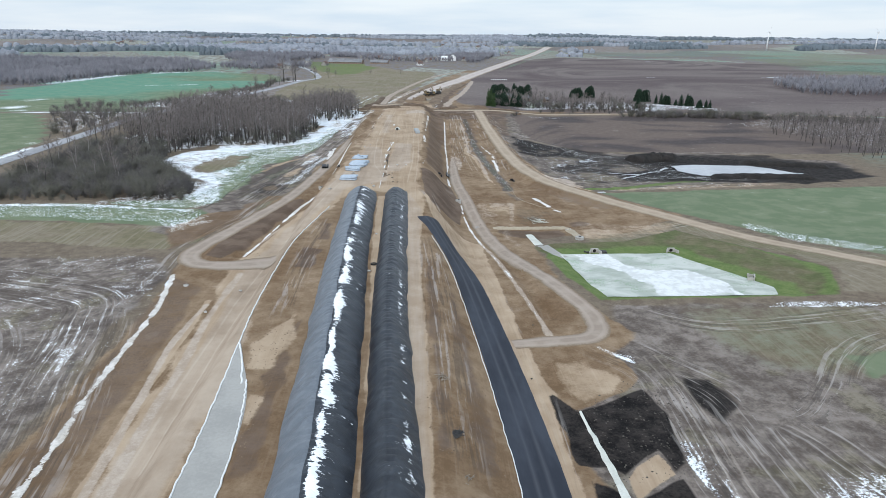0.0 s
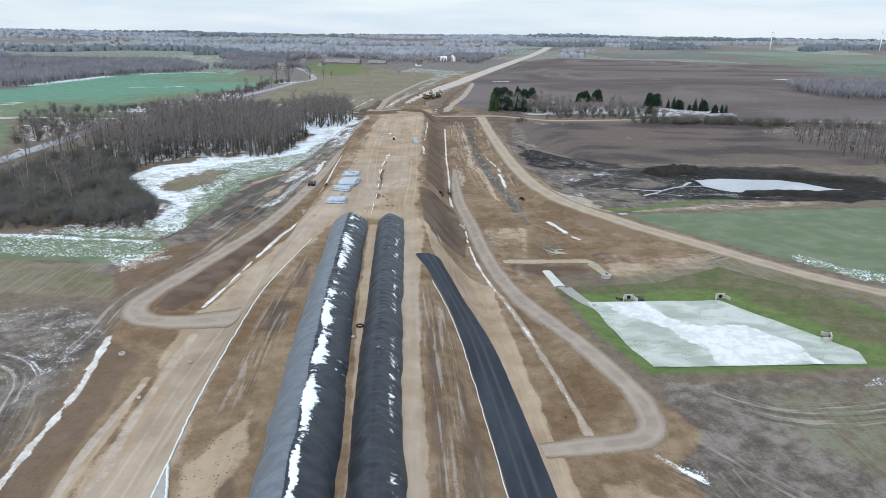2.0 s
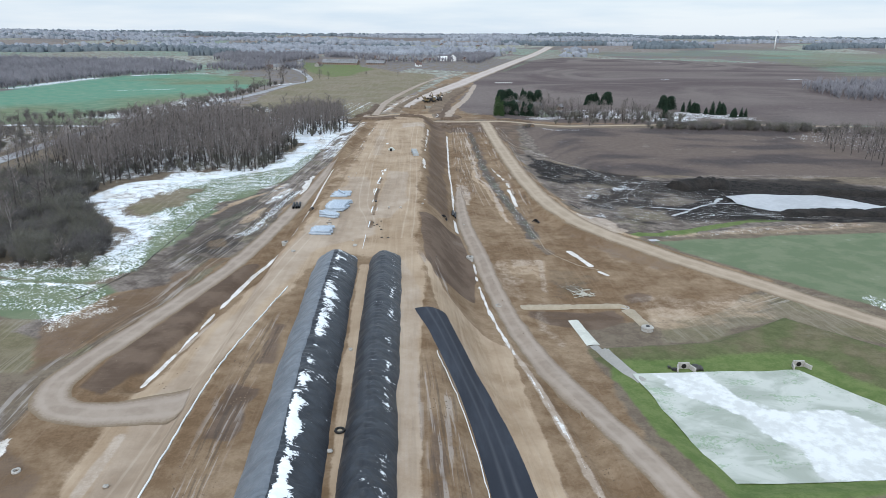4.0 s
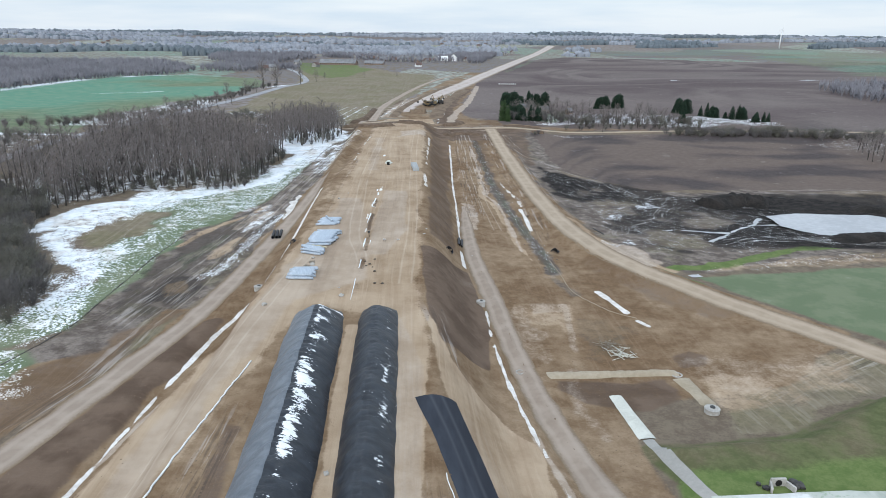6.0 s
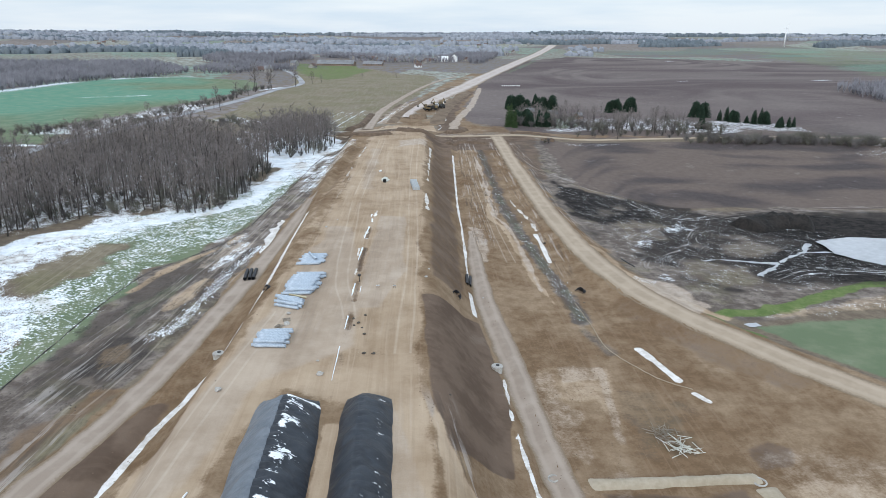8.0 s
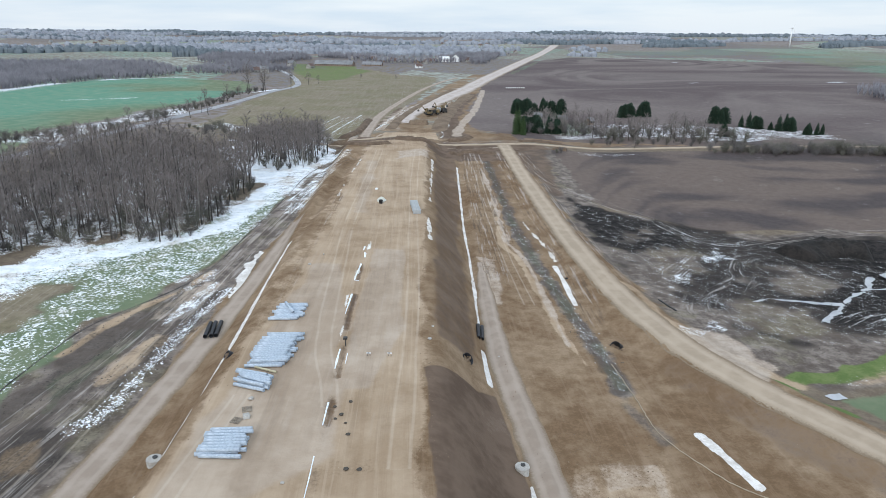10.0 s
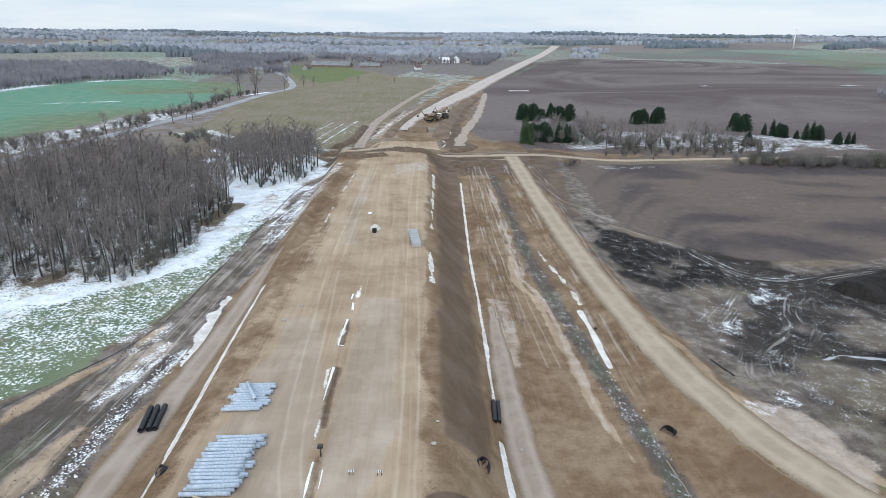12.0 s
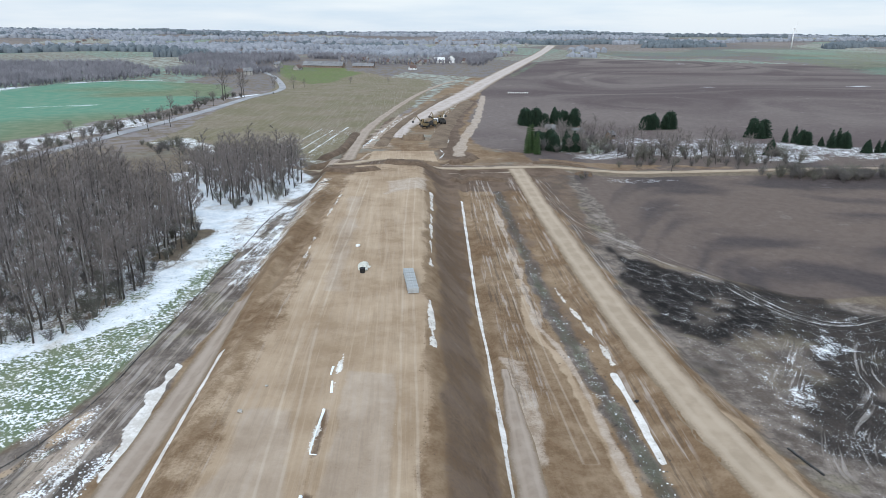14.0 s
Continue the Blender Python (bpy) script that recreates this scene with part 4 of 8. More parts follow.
    bed = n.mix(n.step(add(mul(big, 0.4), mul(low, 0.6)), 0.38, 0.62), two((0.268, 0.189, 0.122), (0.33, 0.24, 0.161), soft_mix), two((0.372, 0.276, 0.191), (0.43, 0.328, 0.232), soft_mix))
    bed = n.mix(mul(fac("grey", 1.0), 0.5), bed, n.mix(n.step(add(mul(big, 0.4), mul(low, 0.6)), 0.4, 0.6), two((0.305, 0.245, 0.196), (0.36, 0.292, 0.236), soft_mix), two((0.39, 0.322, 0.265), (0.445, 0.372, 0.31), soft_mix)))
    smooth_bed = sub(1.0, mul(n.step(n.attr("grey"), 0.3, 0.7), 0.7))
    bed = n.mix(mul(mul(n.step(streak, 0.54, 0.64), smooth_bed), 0.2), bed, (0.510, 0.401, 0.301))
    bed = n.mix(mul(mul(n.step(streak, 0.44, 0.36), smooth_bed), 0.22), bed, (0.267, 0.181, 0.115))
    color = n.mix(fac("sand"), color, bed)
    color = n.mix(mul(fac("pale", 1.2), 0.8), color, two((0.36, 0.288, 0.228), (0.47, 0.392, 0.325), rough_mix))
    color = n.mix(fac("black"), color, two((0.008, 0.007, 0.007), (0.036, 0.03, 0.027), rough_mix))
    where = n.add("ShaderNodeCombineXYZ")
    n.link(n.attr("lane"), where.inputs["X"])
    n.link(mul(n.attr("run"), 0.045), where.inputs["Y"])
    worn = n.noise(1.15, 4, 0.62, None, 0.15, where.outputs["Vector"])
    tread = mul(mul(n.attr("tread"), n.step(low, 0.3, 0.5)), sub(1.0, mul(n.step(n.attr("sand"), 0.3, 0.7), 0.8)))
    color = n.mix(mul(mul(tread, n.step(worn, 0.53, 0.6)), 0.75), color, n.mix(0.55, color, (0.46, 0.42, 0.39)))
    color = n.mix(mul(mul(tread, n.step(worn, 0.47, 0.4)), 0.65), color, n.mix(0.65, color, (0.05, 0.043, 0.04)))
    wheel = mul(n.step(n.math("ABSOLUTE", sub(n.attr("tyre"), 1.05)), 0.27, 0.08), n.step(low, 0.25, 0.5))
    color = n.mix(mul(wheel, 0.36), color, n.mix(0.5, color, (0.62, 0.54, 0.45)))
    speck = n.noise(3.4, 3, 0.7)
    lumps = add(mul(speck, 0.45), add(mul(fine, 0.25), mul(mid, 0.3)))
    grains = add(mul(n.noise(2.1, 4, 0.62), 0.75), mul(mid, 0.25))
    lumps = add(lumps, mul(sub(grains, lumps), n.step(n.attr("green"), 0.3, 0.7)))
    icy = mul(mul(n.step(worn, 0.54, 0.6), n.attr("tread")), mul(n.step(n.attr("mud"), 0.4, 0.8), n.step(big, 0.4, 0.56)))
    s = n.step(add(add(n.attr("snow"), mul(icy, 0.2)), mul(sub(lumps, 0.5), 2.6)), 0.5, 0.6)
    dirty = n.mix(n.step(low, 0.5, 0.66), two((0.66, 0.71, 0.76), (0.86, 0.88, 0.9), rough_mix), two((0.52, 0.5, 0.47), (0.72, 0.71, 0.7), rough_mix))
    dirty = n.mix(mul(n.step(n.attr("clay"), 0.3, 0.7), 0.75), dirty, two((0.44, 0.38, 0.31), (0.68, 0.62, 0.55), rough_mix))
    color = n.mix(mul(s, 0.94), color, dirty)
    color = n.mix(n.step(add(n.attr("ice"), mul(sub(rough_mix, 0.5), 0.5)), 0.42, 0.56), color, two((0.53, 0.49, 0.45), (0.74, 0.715, 0.69), rough_mix))
    h = add(add(mul(fine, 0.6), mul(mul(worn, tread), 1.2)), add(mid, mul(mul(swirl, n.attr("mud")), 0.35)))
    rough = add(0.93, mul(n.step(low, 0.62, 0.7), -0.35))
    return n.done(color, h, 0.45, 0.3, rough)


TRENCHES = [[(-9.7, 246.4), (-9.9, 239), (-9.8, 232.4)], [(-9.5, 226), (-9.5, 217.4)], [(-9.4, 211.6), (-9.5, 206)], [(-9.7, 262), (-9.9, 253.4)]]
trench = most(*[band(q, 0.6, 0.4, 0.15, 4, 370 + k) for k, q in enumerate(TRENCHES)])
MZ -= 0.07 * np.clip(rut, 0, 1) + 0.2 * trench
sand = sand * (1 - 0.4 * umber) * (1 - 0.6 * trench)
umber = np.maximum(umber, 0.5 * trench)
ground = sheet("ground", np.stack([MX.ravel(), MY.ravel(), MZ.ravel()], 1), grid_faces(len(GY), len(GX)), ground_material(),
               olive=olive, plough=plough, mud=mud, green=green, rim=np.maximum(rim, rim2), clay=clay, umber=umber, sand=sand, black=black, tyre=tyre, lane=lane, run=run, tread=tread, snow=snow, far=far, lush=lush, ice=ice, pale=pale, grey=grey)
tagged(ground, "muddy site ground with sand, clay, grass and old snow", "ground", kind="structure")


# ---- roads ----
def ribbon(name, pts, width, mat, lift=0.07, step=1.2, ragged=0.25, crown=0.0, across=6, label="", category="road"):
    """A road laid on the ground along a line; width may be one number or one a point."""
    per = 12
    line = np.array(smooth_line(pts, per))
    wide = np.interp(np.linspace(0, 1, len(line)), np.linspace(0, 1, len(pts)), width if isinstance(width, list) else [width] * len(pts))
    run = np.concatenate([[0], np.cumsum(np.hypot(*np.diff(line, axis=0).T))])
    s = np.linspace(0, run[-1], max(2, int(run[-1] / step)))
    x, y, w = np.interp(s, run, line[:, 0]), np.interp(s, run, line[:, 1]), np.interp(s, run, wide)
    tx, ty = np.gradient(x), np.gradient(y)
    l = np.hypot(tx, ty)
    nx, ny = ty / l, -tx / l
    seed = len(name) + int(abs(pts[0][0]))
    eL, eR = ragged * wave(s, s * 0, 3, seed), ragged * wave(s, s * 0 + 50, 3, seed + 1)
    u = np.linspace(-1, 1, across + 1)
    off = np.where(u[None] < 0, u[None] * (w[:, None] / 2 + eL[:, None]), u[None] * (w[:, None] / 2 + eR[:, None]))
    X, Y = x[:, None] + nx[:, None] * off, y[:, None] + ny[:, None] * off
    edge = np.clip((1 - np.abs(u)) * 6, 0, 1)[None]
    Z = gz(X, Y) + lift * (0.25 + 0.75 * edge) + crown * (1 - u[None] ** 2)
    ob = sheet(name, np.stack([X, Y, Z], 2).reshape(-1, 3), grid_faces(len(s), across + 1), mat,
               across=np.broadcast_to(u[None], X.shape), along=np.broadcast_to(s[:, None], X.shape))
    return tagged(ob, label, category, kind="structure")


def dirt_road_material(name, base, light, track):
    n = Nodes(name, 0.92)
    fine, mid = n.noise(2.5, 5, 0.7), n.noise(0.25, 4, 0.6)
    u = n.math("ABSOLUTE", n.attr("across"))
    wheel = n.step(n.math("ABSOLUTE", n.math("SUBTRACT", n.math("ADD", u, n.math("MULTIPLY", n.math("SUBTRACT", mid, 0.5), 0.3)), 0.45)), 0.22, 0.05)
    color = n.mix(n.step(mid, 0.35, 0.65), base, light)
    color = n.mix(n.math("MULTIPLY", wheel, 0.4), color, track)
    color = n.mix(n.step(n.math("ADD", u, n.math("MULTIPLY", n.math("ADD", fine, mid), 0.5)), 1.12, 1.5), color, (0.2, 0.148, 0.1))
    return n.done(color, fine, 0.4, 0.12)


gravel = dirt_road_material("pale_gravel", (0.318, 0.249, 0.181), (0.385, 0.305, 0.227), (0.445, 0.36, 0.277))
pale_bed = dirt_road_material("pale_graded_bed", (0.388, 0.323, 0.281), (0.484, 0.421, 0.385), (0.533, 0.468, 0.444))
packed = dirt_road_material("packed_clay_gravel", (0.278, 0.22, 0.175), (0.345, 0.28, 0.228), (0.39, 0.323, 0.268))


def asphalt_material():
    n = Nodes("fresh_asphalt", 0.8)
    fine, mid = n.noise(6, 4, 0.7), n.noise(0.3, 4, 0.6, (1, 0.25, 1))
    u = n.math("ABSOLUTE", n.attr("across"))
    color = n.mix(n.step(mid, 0.35, 0.7), (0.021, 0.025, 0.035), (0.041, 0.047, 0.061))
    dust = n.math("MULTIPLY", n.step(n.math("ADD", n.math("ABSOLUTE", n.math("SUBTRACT", u, 0.28)), n.math("MULTIPLY", mid, 0.3)), 0.3, 0.1), 0.45)
    color = n.mix(dust, color, (0.09, 0.093, 0.105))
    return n.done(color, fine, 0.2, 0.03)


asphalt = asphalt_material()
ribbon("left_gravel_road", LEFT_ROAD, [9, 6, 5, 5, 4.6, 4.4, 4.2, 4.2, 4.2, 4.4, 4.0], packed, 0.07, 1.2, 0.4, label="packed gravel site road along the embankment foot")
ribbon("right_track", RIGHT_TRACK, [3.5, 4, 4.2, 4.4, 4.2, 4.2, 4.2, 4.2, 4.4, 4.2, 3.6, 1.2], packed, 0.07, 1.2, 0.4, label="packed gravel track along the slope foot")
ribbon("right_gravel_road", RIGHT_ROAD, [7, 7, 7, 7, 7, 7, 7, 6.6, 6.4, 6.2, 6.4], gravel, 0.07, 1.2, 0.5, label="pale gravel access road round the fields")
ribbon("crossing_road", CROSS_ROAD, [3, 3.2, 3.4, 3.6, 4.2, 4.6, 4.4, 4.2, 4], gravel, 0.25, 2.0, 0.8, label="gravel road crossing the new carriageway")
ribbon("side_road", SIDE_ROAD, [4, 5, 6, 5.5, 5, 5, 5], packed, 0.3, 3, 0.9, label="dirt haul road beside the far carriageway")
ribbon("far_carriageway", [(-3.4, 503)] + FAR_ROAD[2:], [6, 14, 19, 20, 19, 21, 25, 30, 32], pale_bed, 0.35, 4, 2.6, label="graded sand bed of the far carriageway")
ribbon("asphalt_road", [(14.6, 30), (15, 58), (14.2, 81), (12.5, 106), (10.4, 128), (7, 145), (3.6, 158.5)], 5.5, asphalt, 0.1, 0.8, 0.06, 0.04, 8, label="strip of fresh black asphalt with dusty wheel marks")
ribbon("old_road", [(-150, 200), (-150, 300), (-152, 380), (-141, 464), (-130, 570), (-120, 665), (-117, 790), (-127, 880), (-178, 1060), (-230, 1200)], 6.5, blotched("worn_asphalt", (0.24, 0.24, 0.25), (0.36, 0.36, 0.37), 0.05, 1.0), 0.6, 4, 0.1, label="grey country road with traffic")


# ---- tools for things ----
rng = random.Random(7)


def part(name, bm, mat, parent=None, label="", smooth=False):
    """A bmesh as one mesh object, under a thing or a part."""
    me = bpy.data.meshes.new(name)
    bm.to_mesh(me)
    bm.free()
    if smooth:
        for p in me.polygons:
            p.use_smooth = True
    me.materials.append(mat)
    ob = new(name, me)
    if parent is not None:
        ob.parent = parent
    if label:
        ob["label"] = label
    return ob


def shared(name, me, parent, m=None):
    """One more object on a mesh that is there already."""
    ob = new(name, me)
    ob.parent = parent
    if m is not None:
        ob.matrix_basis = m
    return ob


def thing(name, x, y, z=None, turn=0.0, label="", category="", group=""):
    ob = new(name)
    ob.empty_display_size = 0.3
    ob.matrix_basis = pose(x, y, float(gz(x, y)) if z is None else z, 0, 0, turn)
    return tagged(ob, label, category, group)


def box(bm, x, y, z, sx, sy, sz, m=None, bevel=0.0):
    """A box with its middle at x, y and its foot at z."""
    g = bmesh.ops.create_cube(bm, size=1.0, matrix=(m or Matrix()) @ Matrix.Translation((x, y, z + sz / 2)) @ Matrix.Diagonal((sx, sy, sz, 1)))
    if bevel:
        edges = list({e for v in g["verts"] for e in v.link_edges})
        bmesh.ops.bevel(bm, geom=edges, offset=bevel, segments=2, profile=0.6, affect="EDGES")
    return bm


def cone(bm, a, b, r1, r2, sides=8, caps=True):
    """A tapered round bar from a to b."""
    a, b = Vector(a), Vector(b)
    d = b - a
    m = Matrix.Translation((a + b) / 2) @ d.to_track_quat("Z", "Y").to_matrix().to_4x4()
    bmesh.ops.create_cone(bm, cap_ends=caps, segments=sides, radius1=r1, radius2=r2, depth=d.length, matrix=m)
    return bm


def tube_mesh(name, length, radius, wall, mat, sides=14, ribs=0):
    """A hollow pipe along x, lying with its underside at z = 0."""
    bm = bmesh.new()
    xs = np.linspace(-length / 2, length / 2, max(2, ribs * 2 + 2))
    rings = []
    for k, x in enumerate(xs):
        r = radius * (1.0 if ribs == 0 or k % 2 else 0.94)
        rings.append([bm.verts.new((x, r * math.cos(a), radius + r * math.sin(a))) for a in np.linspace(0, 2 * math.pi, sides, endpoint=False)])
    for x in (xs[-1], xs[0]):
        rings.append([bm.verts.new((x, (radius - wall) * math.cos(a), radius + (radius - wall) * math.sin(a))) for a in np.linspace(0, 2 * math.pi, sides, endpoint=False)])
    rings.append(rings[0])
    for r0, r1 in zip(rings[:-1], rings[1:]):
        for i in range(sides):
            bm.faces.new((r0[i], r0[(i + 1) % sides], r1[(i + 1) % sides], r1[i]))
    me = bpy.data.meshes.new(name)
    bm.normal_update()
    bm.to_mesh(me)
    bm.free()
    for p in me.polygons:
        p.use_smooth = True
    me.materials.append(mat)
    return me


def lump(bm, x, y, z, r, squash=0.6, seed=0):
    g = bmesh.ops.create_icosphere(bm, subdivisions=1, radius=r, matrix=Matrix.Translation((x, y, z)))
    q = random.Random(seed)
    for v in g["verts"]:
        d = v.co - Vector((x, y, z))
        d *= q.uniform(0.7, 1.25)
        v.co = Vector((x, y, z)) + Vector((d.x, d.y, d.z * squash))


# materials of things
def tarp_material(name, dark, light):
    n = Nodes(name, 0.5)
    n.bsdf.inputs["Specular IOR Level"].default_value = 0.3
    fine, mid = n.noise(3.0, 4, 0.6), n.noise(0.5, 4, 0.6, (1.0, 1.6, 1.0), 0.6)
    dust = n.step(n.noise(0.9, 5, 0.7), 0.5, 0.8)
    color = n.mix(n.step(mid, 0.35, 0.7), dark, light)
    color = n.mix(n.math("MULTIPLY", dust, 0.25), color, (0.12, 0.11, 0.1))
    lumps = n.math("ADD", n.math("MULTIPLY", n.noise(1.1, 5, 0.65, (0.7, 1.9, 1.0), 0.8), 0.7), n.math("MULTIPLY", fine, 0.3))
    s = n.step(n.math("ADD", n.attr("snow"), n.math("MULTIPLY", n.math("SUBTRACT", lumps, 0.5), 2.6)), 0.55, 0.62)
    color = n.mix(s, color, (0.86, 0.88, 0.9))
    r = n.math("ADD", n.math("MULTIPLY", s, 0.45), 0.42)
    return n.done(color, n.math("ADD", n.math("MULTIPLY", mid, 1.0), n.math("ADD", n.math("MULTIPLY", fine, 0.25), n.math("MULTIPLY", s, 0.6))), 0.55, 0.25, r)


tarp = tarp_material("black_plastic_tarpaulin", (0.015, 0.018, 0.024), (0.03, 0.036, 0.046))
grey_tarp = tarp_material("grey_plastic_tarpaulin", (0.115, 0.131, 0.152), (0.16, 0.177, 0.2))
pale_pipe = blotched("pale_blue_grey_plastic", (0.3, 0.36, 0.43), (0.5, 0.56, 0.63), 1.6, 6, 0.5, 0.1, 0.01)
yellow_pipe = blotched("dull_yellow_plastic", (0.45, 0.4, 0.26), (0.55, 0.5, 0.36), 0.8, 6, 0.5, 0.1, 0.01)
black_pipe = blotched("black_corrugated_plastic", (0.012, 0.012, 0.014), (0.03, 0.03, 0.034), 0.8, 5, 0.5, 0.15, 0.01)
peat_pale = blotched("wet_mud", (0.05, 0.043, 0.037), (0.1, 0.088, 0.075), 0.2, 1.6, 0.9, 0.5, 0.1)
concrete = blotched("weathered_concrete", (0.3, 0.285, 0.26), (0.47, 0.45, 0.42), 0.5, 5, 0.85, 0.3, 0.02)
# near-black: discs of it stand for the shade inside pipes and shafts
hollow_shade = blotched("shade_in_hollow", (0.012, 0.011, 0.01), (0.022, 0.02, 0.018), 0.5, 5, 0.9)
pale_slab = blotched("pale_concrete_mat", (0.48, 0.48, 0.43), (0.62, 0.62, 0.56), 0.25, 3, 0.85, 0.3, 0.03)
white_hose = blotched("white_geotextile", (0.62, 0.62, 0.6), (0.8, 0.8, 0.79), 0.4, 4, 0.8, 0.2, 0.02)
grey_cloth = blotched("grey_geotextile", (0.3, 0.29, 0.27), (0.37, 0.355, 0.33), 0.2, 2.5, 0.85, 0.25, 0.03)
black_cloth = blotched("black_fence_cloth", (0.05, 0.047, 0.045), (0.13, 0.122, 0.115), 0.3, 4, 0.7)
old_wood = blotched("grey_wood", (0.16, 0.13, 0.1), (0.3, 0.26, 0.21), 0.8, 8, 0.85)
earth_pale = blotched("pale_sandy_earth", (0.3, 0.25, 0.18), (0.4, 0.34, 0.26), 0.15, 1.6, 0.95, 0.5, 0.15)
earth_brown = blotched("brown_clay_earth", (0.12, 0.082, 0.055), (0.2, 0.145, 0.1), 0.15, 1.6, 0.95, 0.5, 0.15)
earth_dark = blotched("dark_brown_earth", (0.085, 0.057, 0.039), (0.16, 0.112, 0.078), 0.2, 1.2, 0.95, 0.5, 0.15)
peat = blotched("black_peat", (0.012, 0.011, 0.01), (0.03, 0.025, 0.022), 0.2, 1.6, 0.95, 0.6, 0.2)
snow_mat = blotched("old_snow", (0.7, 0.74, 0.78), (0.85, 0.87, 0.89), 0.3, 2.5, 0.7, 0.4, 0.05)
yellow_paint = blotched("yellow_machine_paint", (0.16, 0.12, 0.065), (0.24, 0.18, 0.1), 0.6, 4, 0.5)
dark_steel = blotched("dark_steel", (0.03, 0.03, 0.032), (0.07, 0.068, 0.065), 0.6, 5, 0.6)
rubber = blotched("black_rubber", (0.015, 0.015, 0.015), (0.03, 0.03, 0.03), 1, 6, 0.8)
white_paint = blotched("white_paint", (0.68, 0.69, 0.7), (0.8, 0.8, 0.8), 0.3, 3, 0.5)
red_roof = blotched("red_brown_roof", (0.1, 0.068, 0.06), (0.16, 0.11, 0.095), 0.2, 2, 0.8)
grey_roof = blotched("grey_roof", (0.15, 0.152, 0.16), (0.25, 0.252, 0.262), 0.2, 2, 0.7)
plaster = blotched("pale_plaster", (0.26, 0.25, 0.235), (0.4, 0.385, 0.36), 0.2, 2, 0.85)
brick_wall = blotched("brown_brickwork", (0.19, 0.14, 0.11), (0.28, 0.21, 0.17), 0.3, 3, 0.9)
dark_glass = blotched("dark_window", (0.015, 0.018, 0.022), (0.03, 0.035, 0.04), 0.5, 3, 0.15, 0.0)


# ---- the two soil heaps under black tarpaulin ----
def tarp_heap(left, right, high, y_end, seed, crest, snow_of, sheets, left_tarp):
    """A long heap: left and right foot lines, its crest as a share of the width, cut into sheets."""
    ys = np.arange(22, y_end + 0.01, 0.3)
    lx = np.interp(ys, [p[1] for p in left], [p[0] for p in left]) + 0.25 * wave(ys, ys * 0, 6, seed)
    rx = np.interp(ys, [p[1] for p in right], [p[0] for p in right]) + 0.3 * wave(ys, ys * 0 + 9, 5, seed + 1)
    u = np.linspace(0, 1, 41)
    U, Y = np.meshgrid(u, ys)
    X = lx[:, None] + (rx - lx)[:, None] * U
    # end slope: the far end is drawn in and rounded
    end = np.clip((y_end - Y) / 5.5, 0, 1)
    round_end = np.sqrt(np.clip(1 - (1 - end) ** 2, 0, 1))
    mid = lx[:, None] + (rx - lx)[:, None] * 0.5
    X = mid + (X - mid) * (0.86 + 0.14 * round_end)
    c = crest + 0.03 * wave(Y, U * 0, 14, seed + 2)
    f = np.where(U < c, U / c, (1 - U) / (1 - c))
    f = np.sin(np.clip(f, 0, 1) * math.pi / 2) ** 0.85 * 0.72 + np.clip(f * 1.12, 0, 1) * 0.28
    f = np.minimum(f, 1 - 0.18 * (1 - ss(0.0, 0.35, np.abs(U - c) * 3)) * 0.2)
    body = high * (1 + 0.12 * wave(Y, U * 0 + 3, 16, seed + 3)) * f * round_end
    bump = 0.16 * wave(X * 0.8, Y * 1.6, 2.6, seed + 4) * ss(0, 0.2, f) + 0.22 * wave(X * 0.25, Y, 1.5, seed + 5, 2) * (1 - ss(0.0, 0.28, np.abs(U - c))) + 0.1 * wave(X * 0.3, Y + X * 0.6, 2.2, seed + 6) + 0.13 * wave(X * 0.3 + Y * 0.2, Y * 0.9 - X * 0.9, 1.5, seed + 7, 2) * ss(0.1, 0.5, f)
    pleat = np.abs(np.sin(math.pi * (Y + 0.5 * wave(Y, X * 0, 3, seed + 8)) / 1.15))
    bump = bump + 0.32 * (pleat - 0.6) * np.exp(-((U - c) / 0.13) ** 2) * (0.6 + 0.8 * wave(Y, X * 0 + 7, 10, seed + 9))
    foot = gz(X, Y)
    Z = foot - 0.05 + np.maximum(body + bump * ss(0.0, 0.15, f), 0.02)
    S = snow_of(X, Y, U - c, f)
    heap = tagged(new("covered_soil_heap"), "long soil heap under black tarpaulin with melting snow", "soil heap", "covered soil heaps")
    heap.location = (float(mid[len(ys) // 2, 0]), 100.0, 5.0)
    cuts = np.linspace(0, len(ys) - 1, sheets + 1).astype(int)
    cuts[1:-1] += np.array([rng.randint(-6, 6) for _ in range(sheets - 1)])
    for k, (a, b) in enumerate(zip(cuts[:-1], cuts[1:])):
        b2 = min(len(ys) - 1, b + 1)
        lift = 0.02 * (k % 2)
        sl = slice(a, b2 + 1)
        co = np.stack([X[sl], Y[sl], Z[sl] + lift], 2).reshape(-1, 3) - np.array(heap.location)
        cs = int(round(crest * (len(u) - 1)))
        co, sn = co.reshape(b2 + 1 - a, len(u), 3), S[sl]
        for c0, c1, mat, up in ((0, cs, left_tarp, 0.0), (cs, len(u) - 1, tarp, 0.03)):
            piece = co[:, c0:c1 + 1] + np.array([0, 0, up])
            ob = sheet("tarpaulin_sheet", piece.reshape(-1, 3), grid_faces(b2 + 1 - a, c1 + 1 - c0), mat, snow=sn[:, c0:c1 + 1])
            ob.parent = heap
    return heap


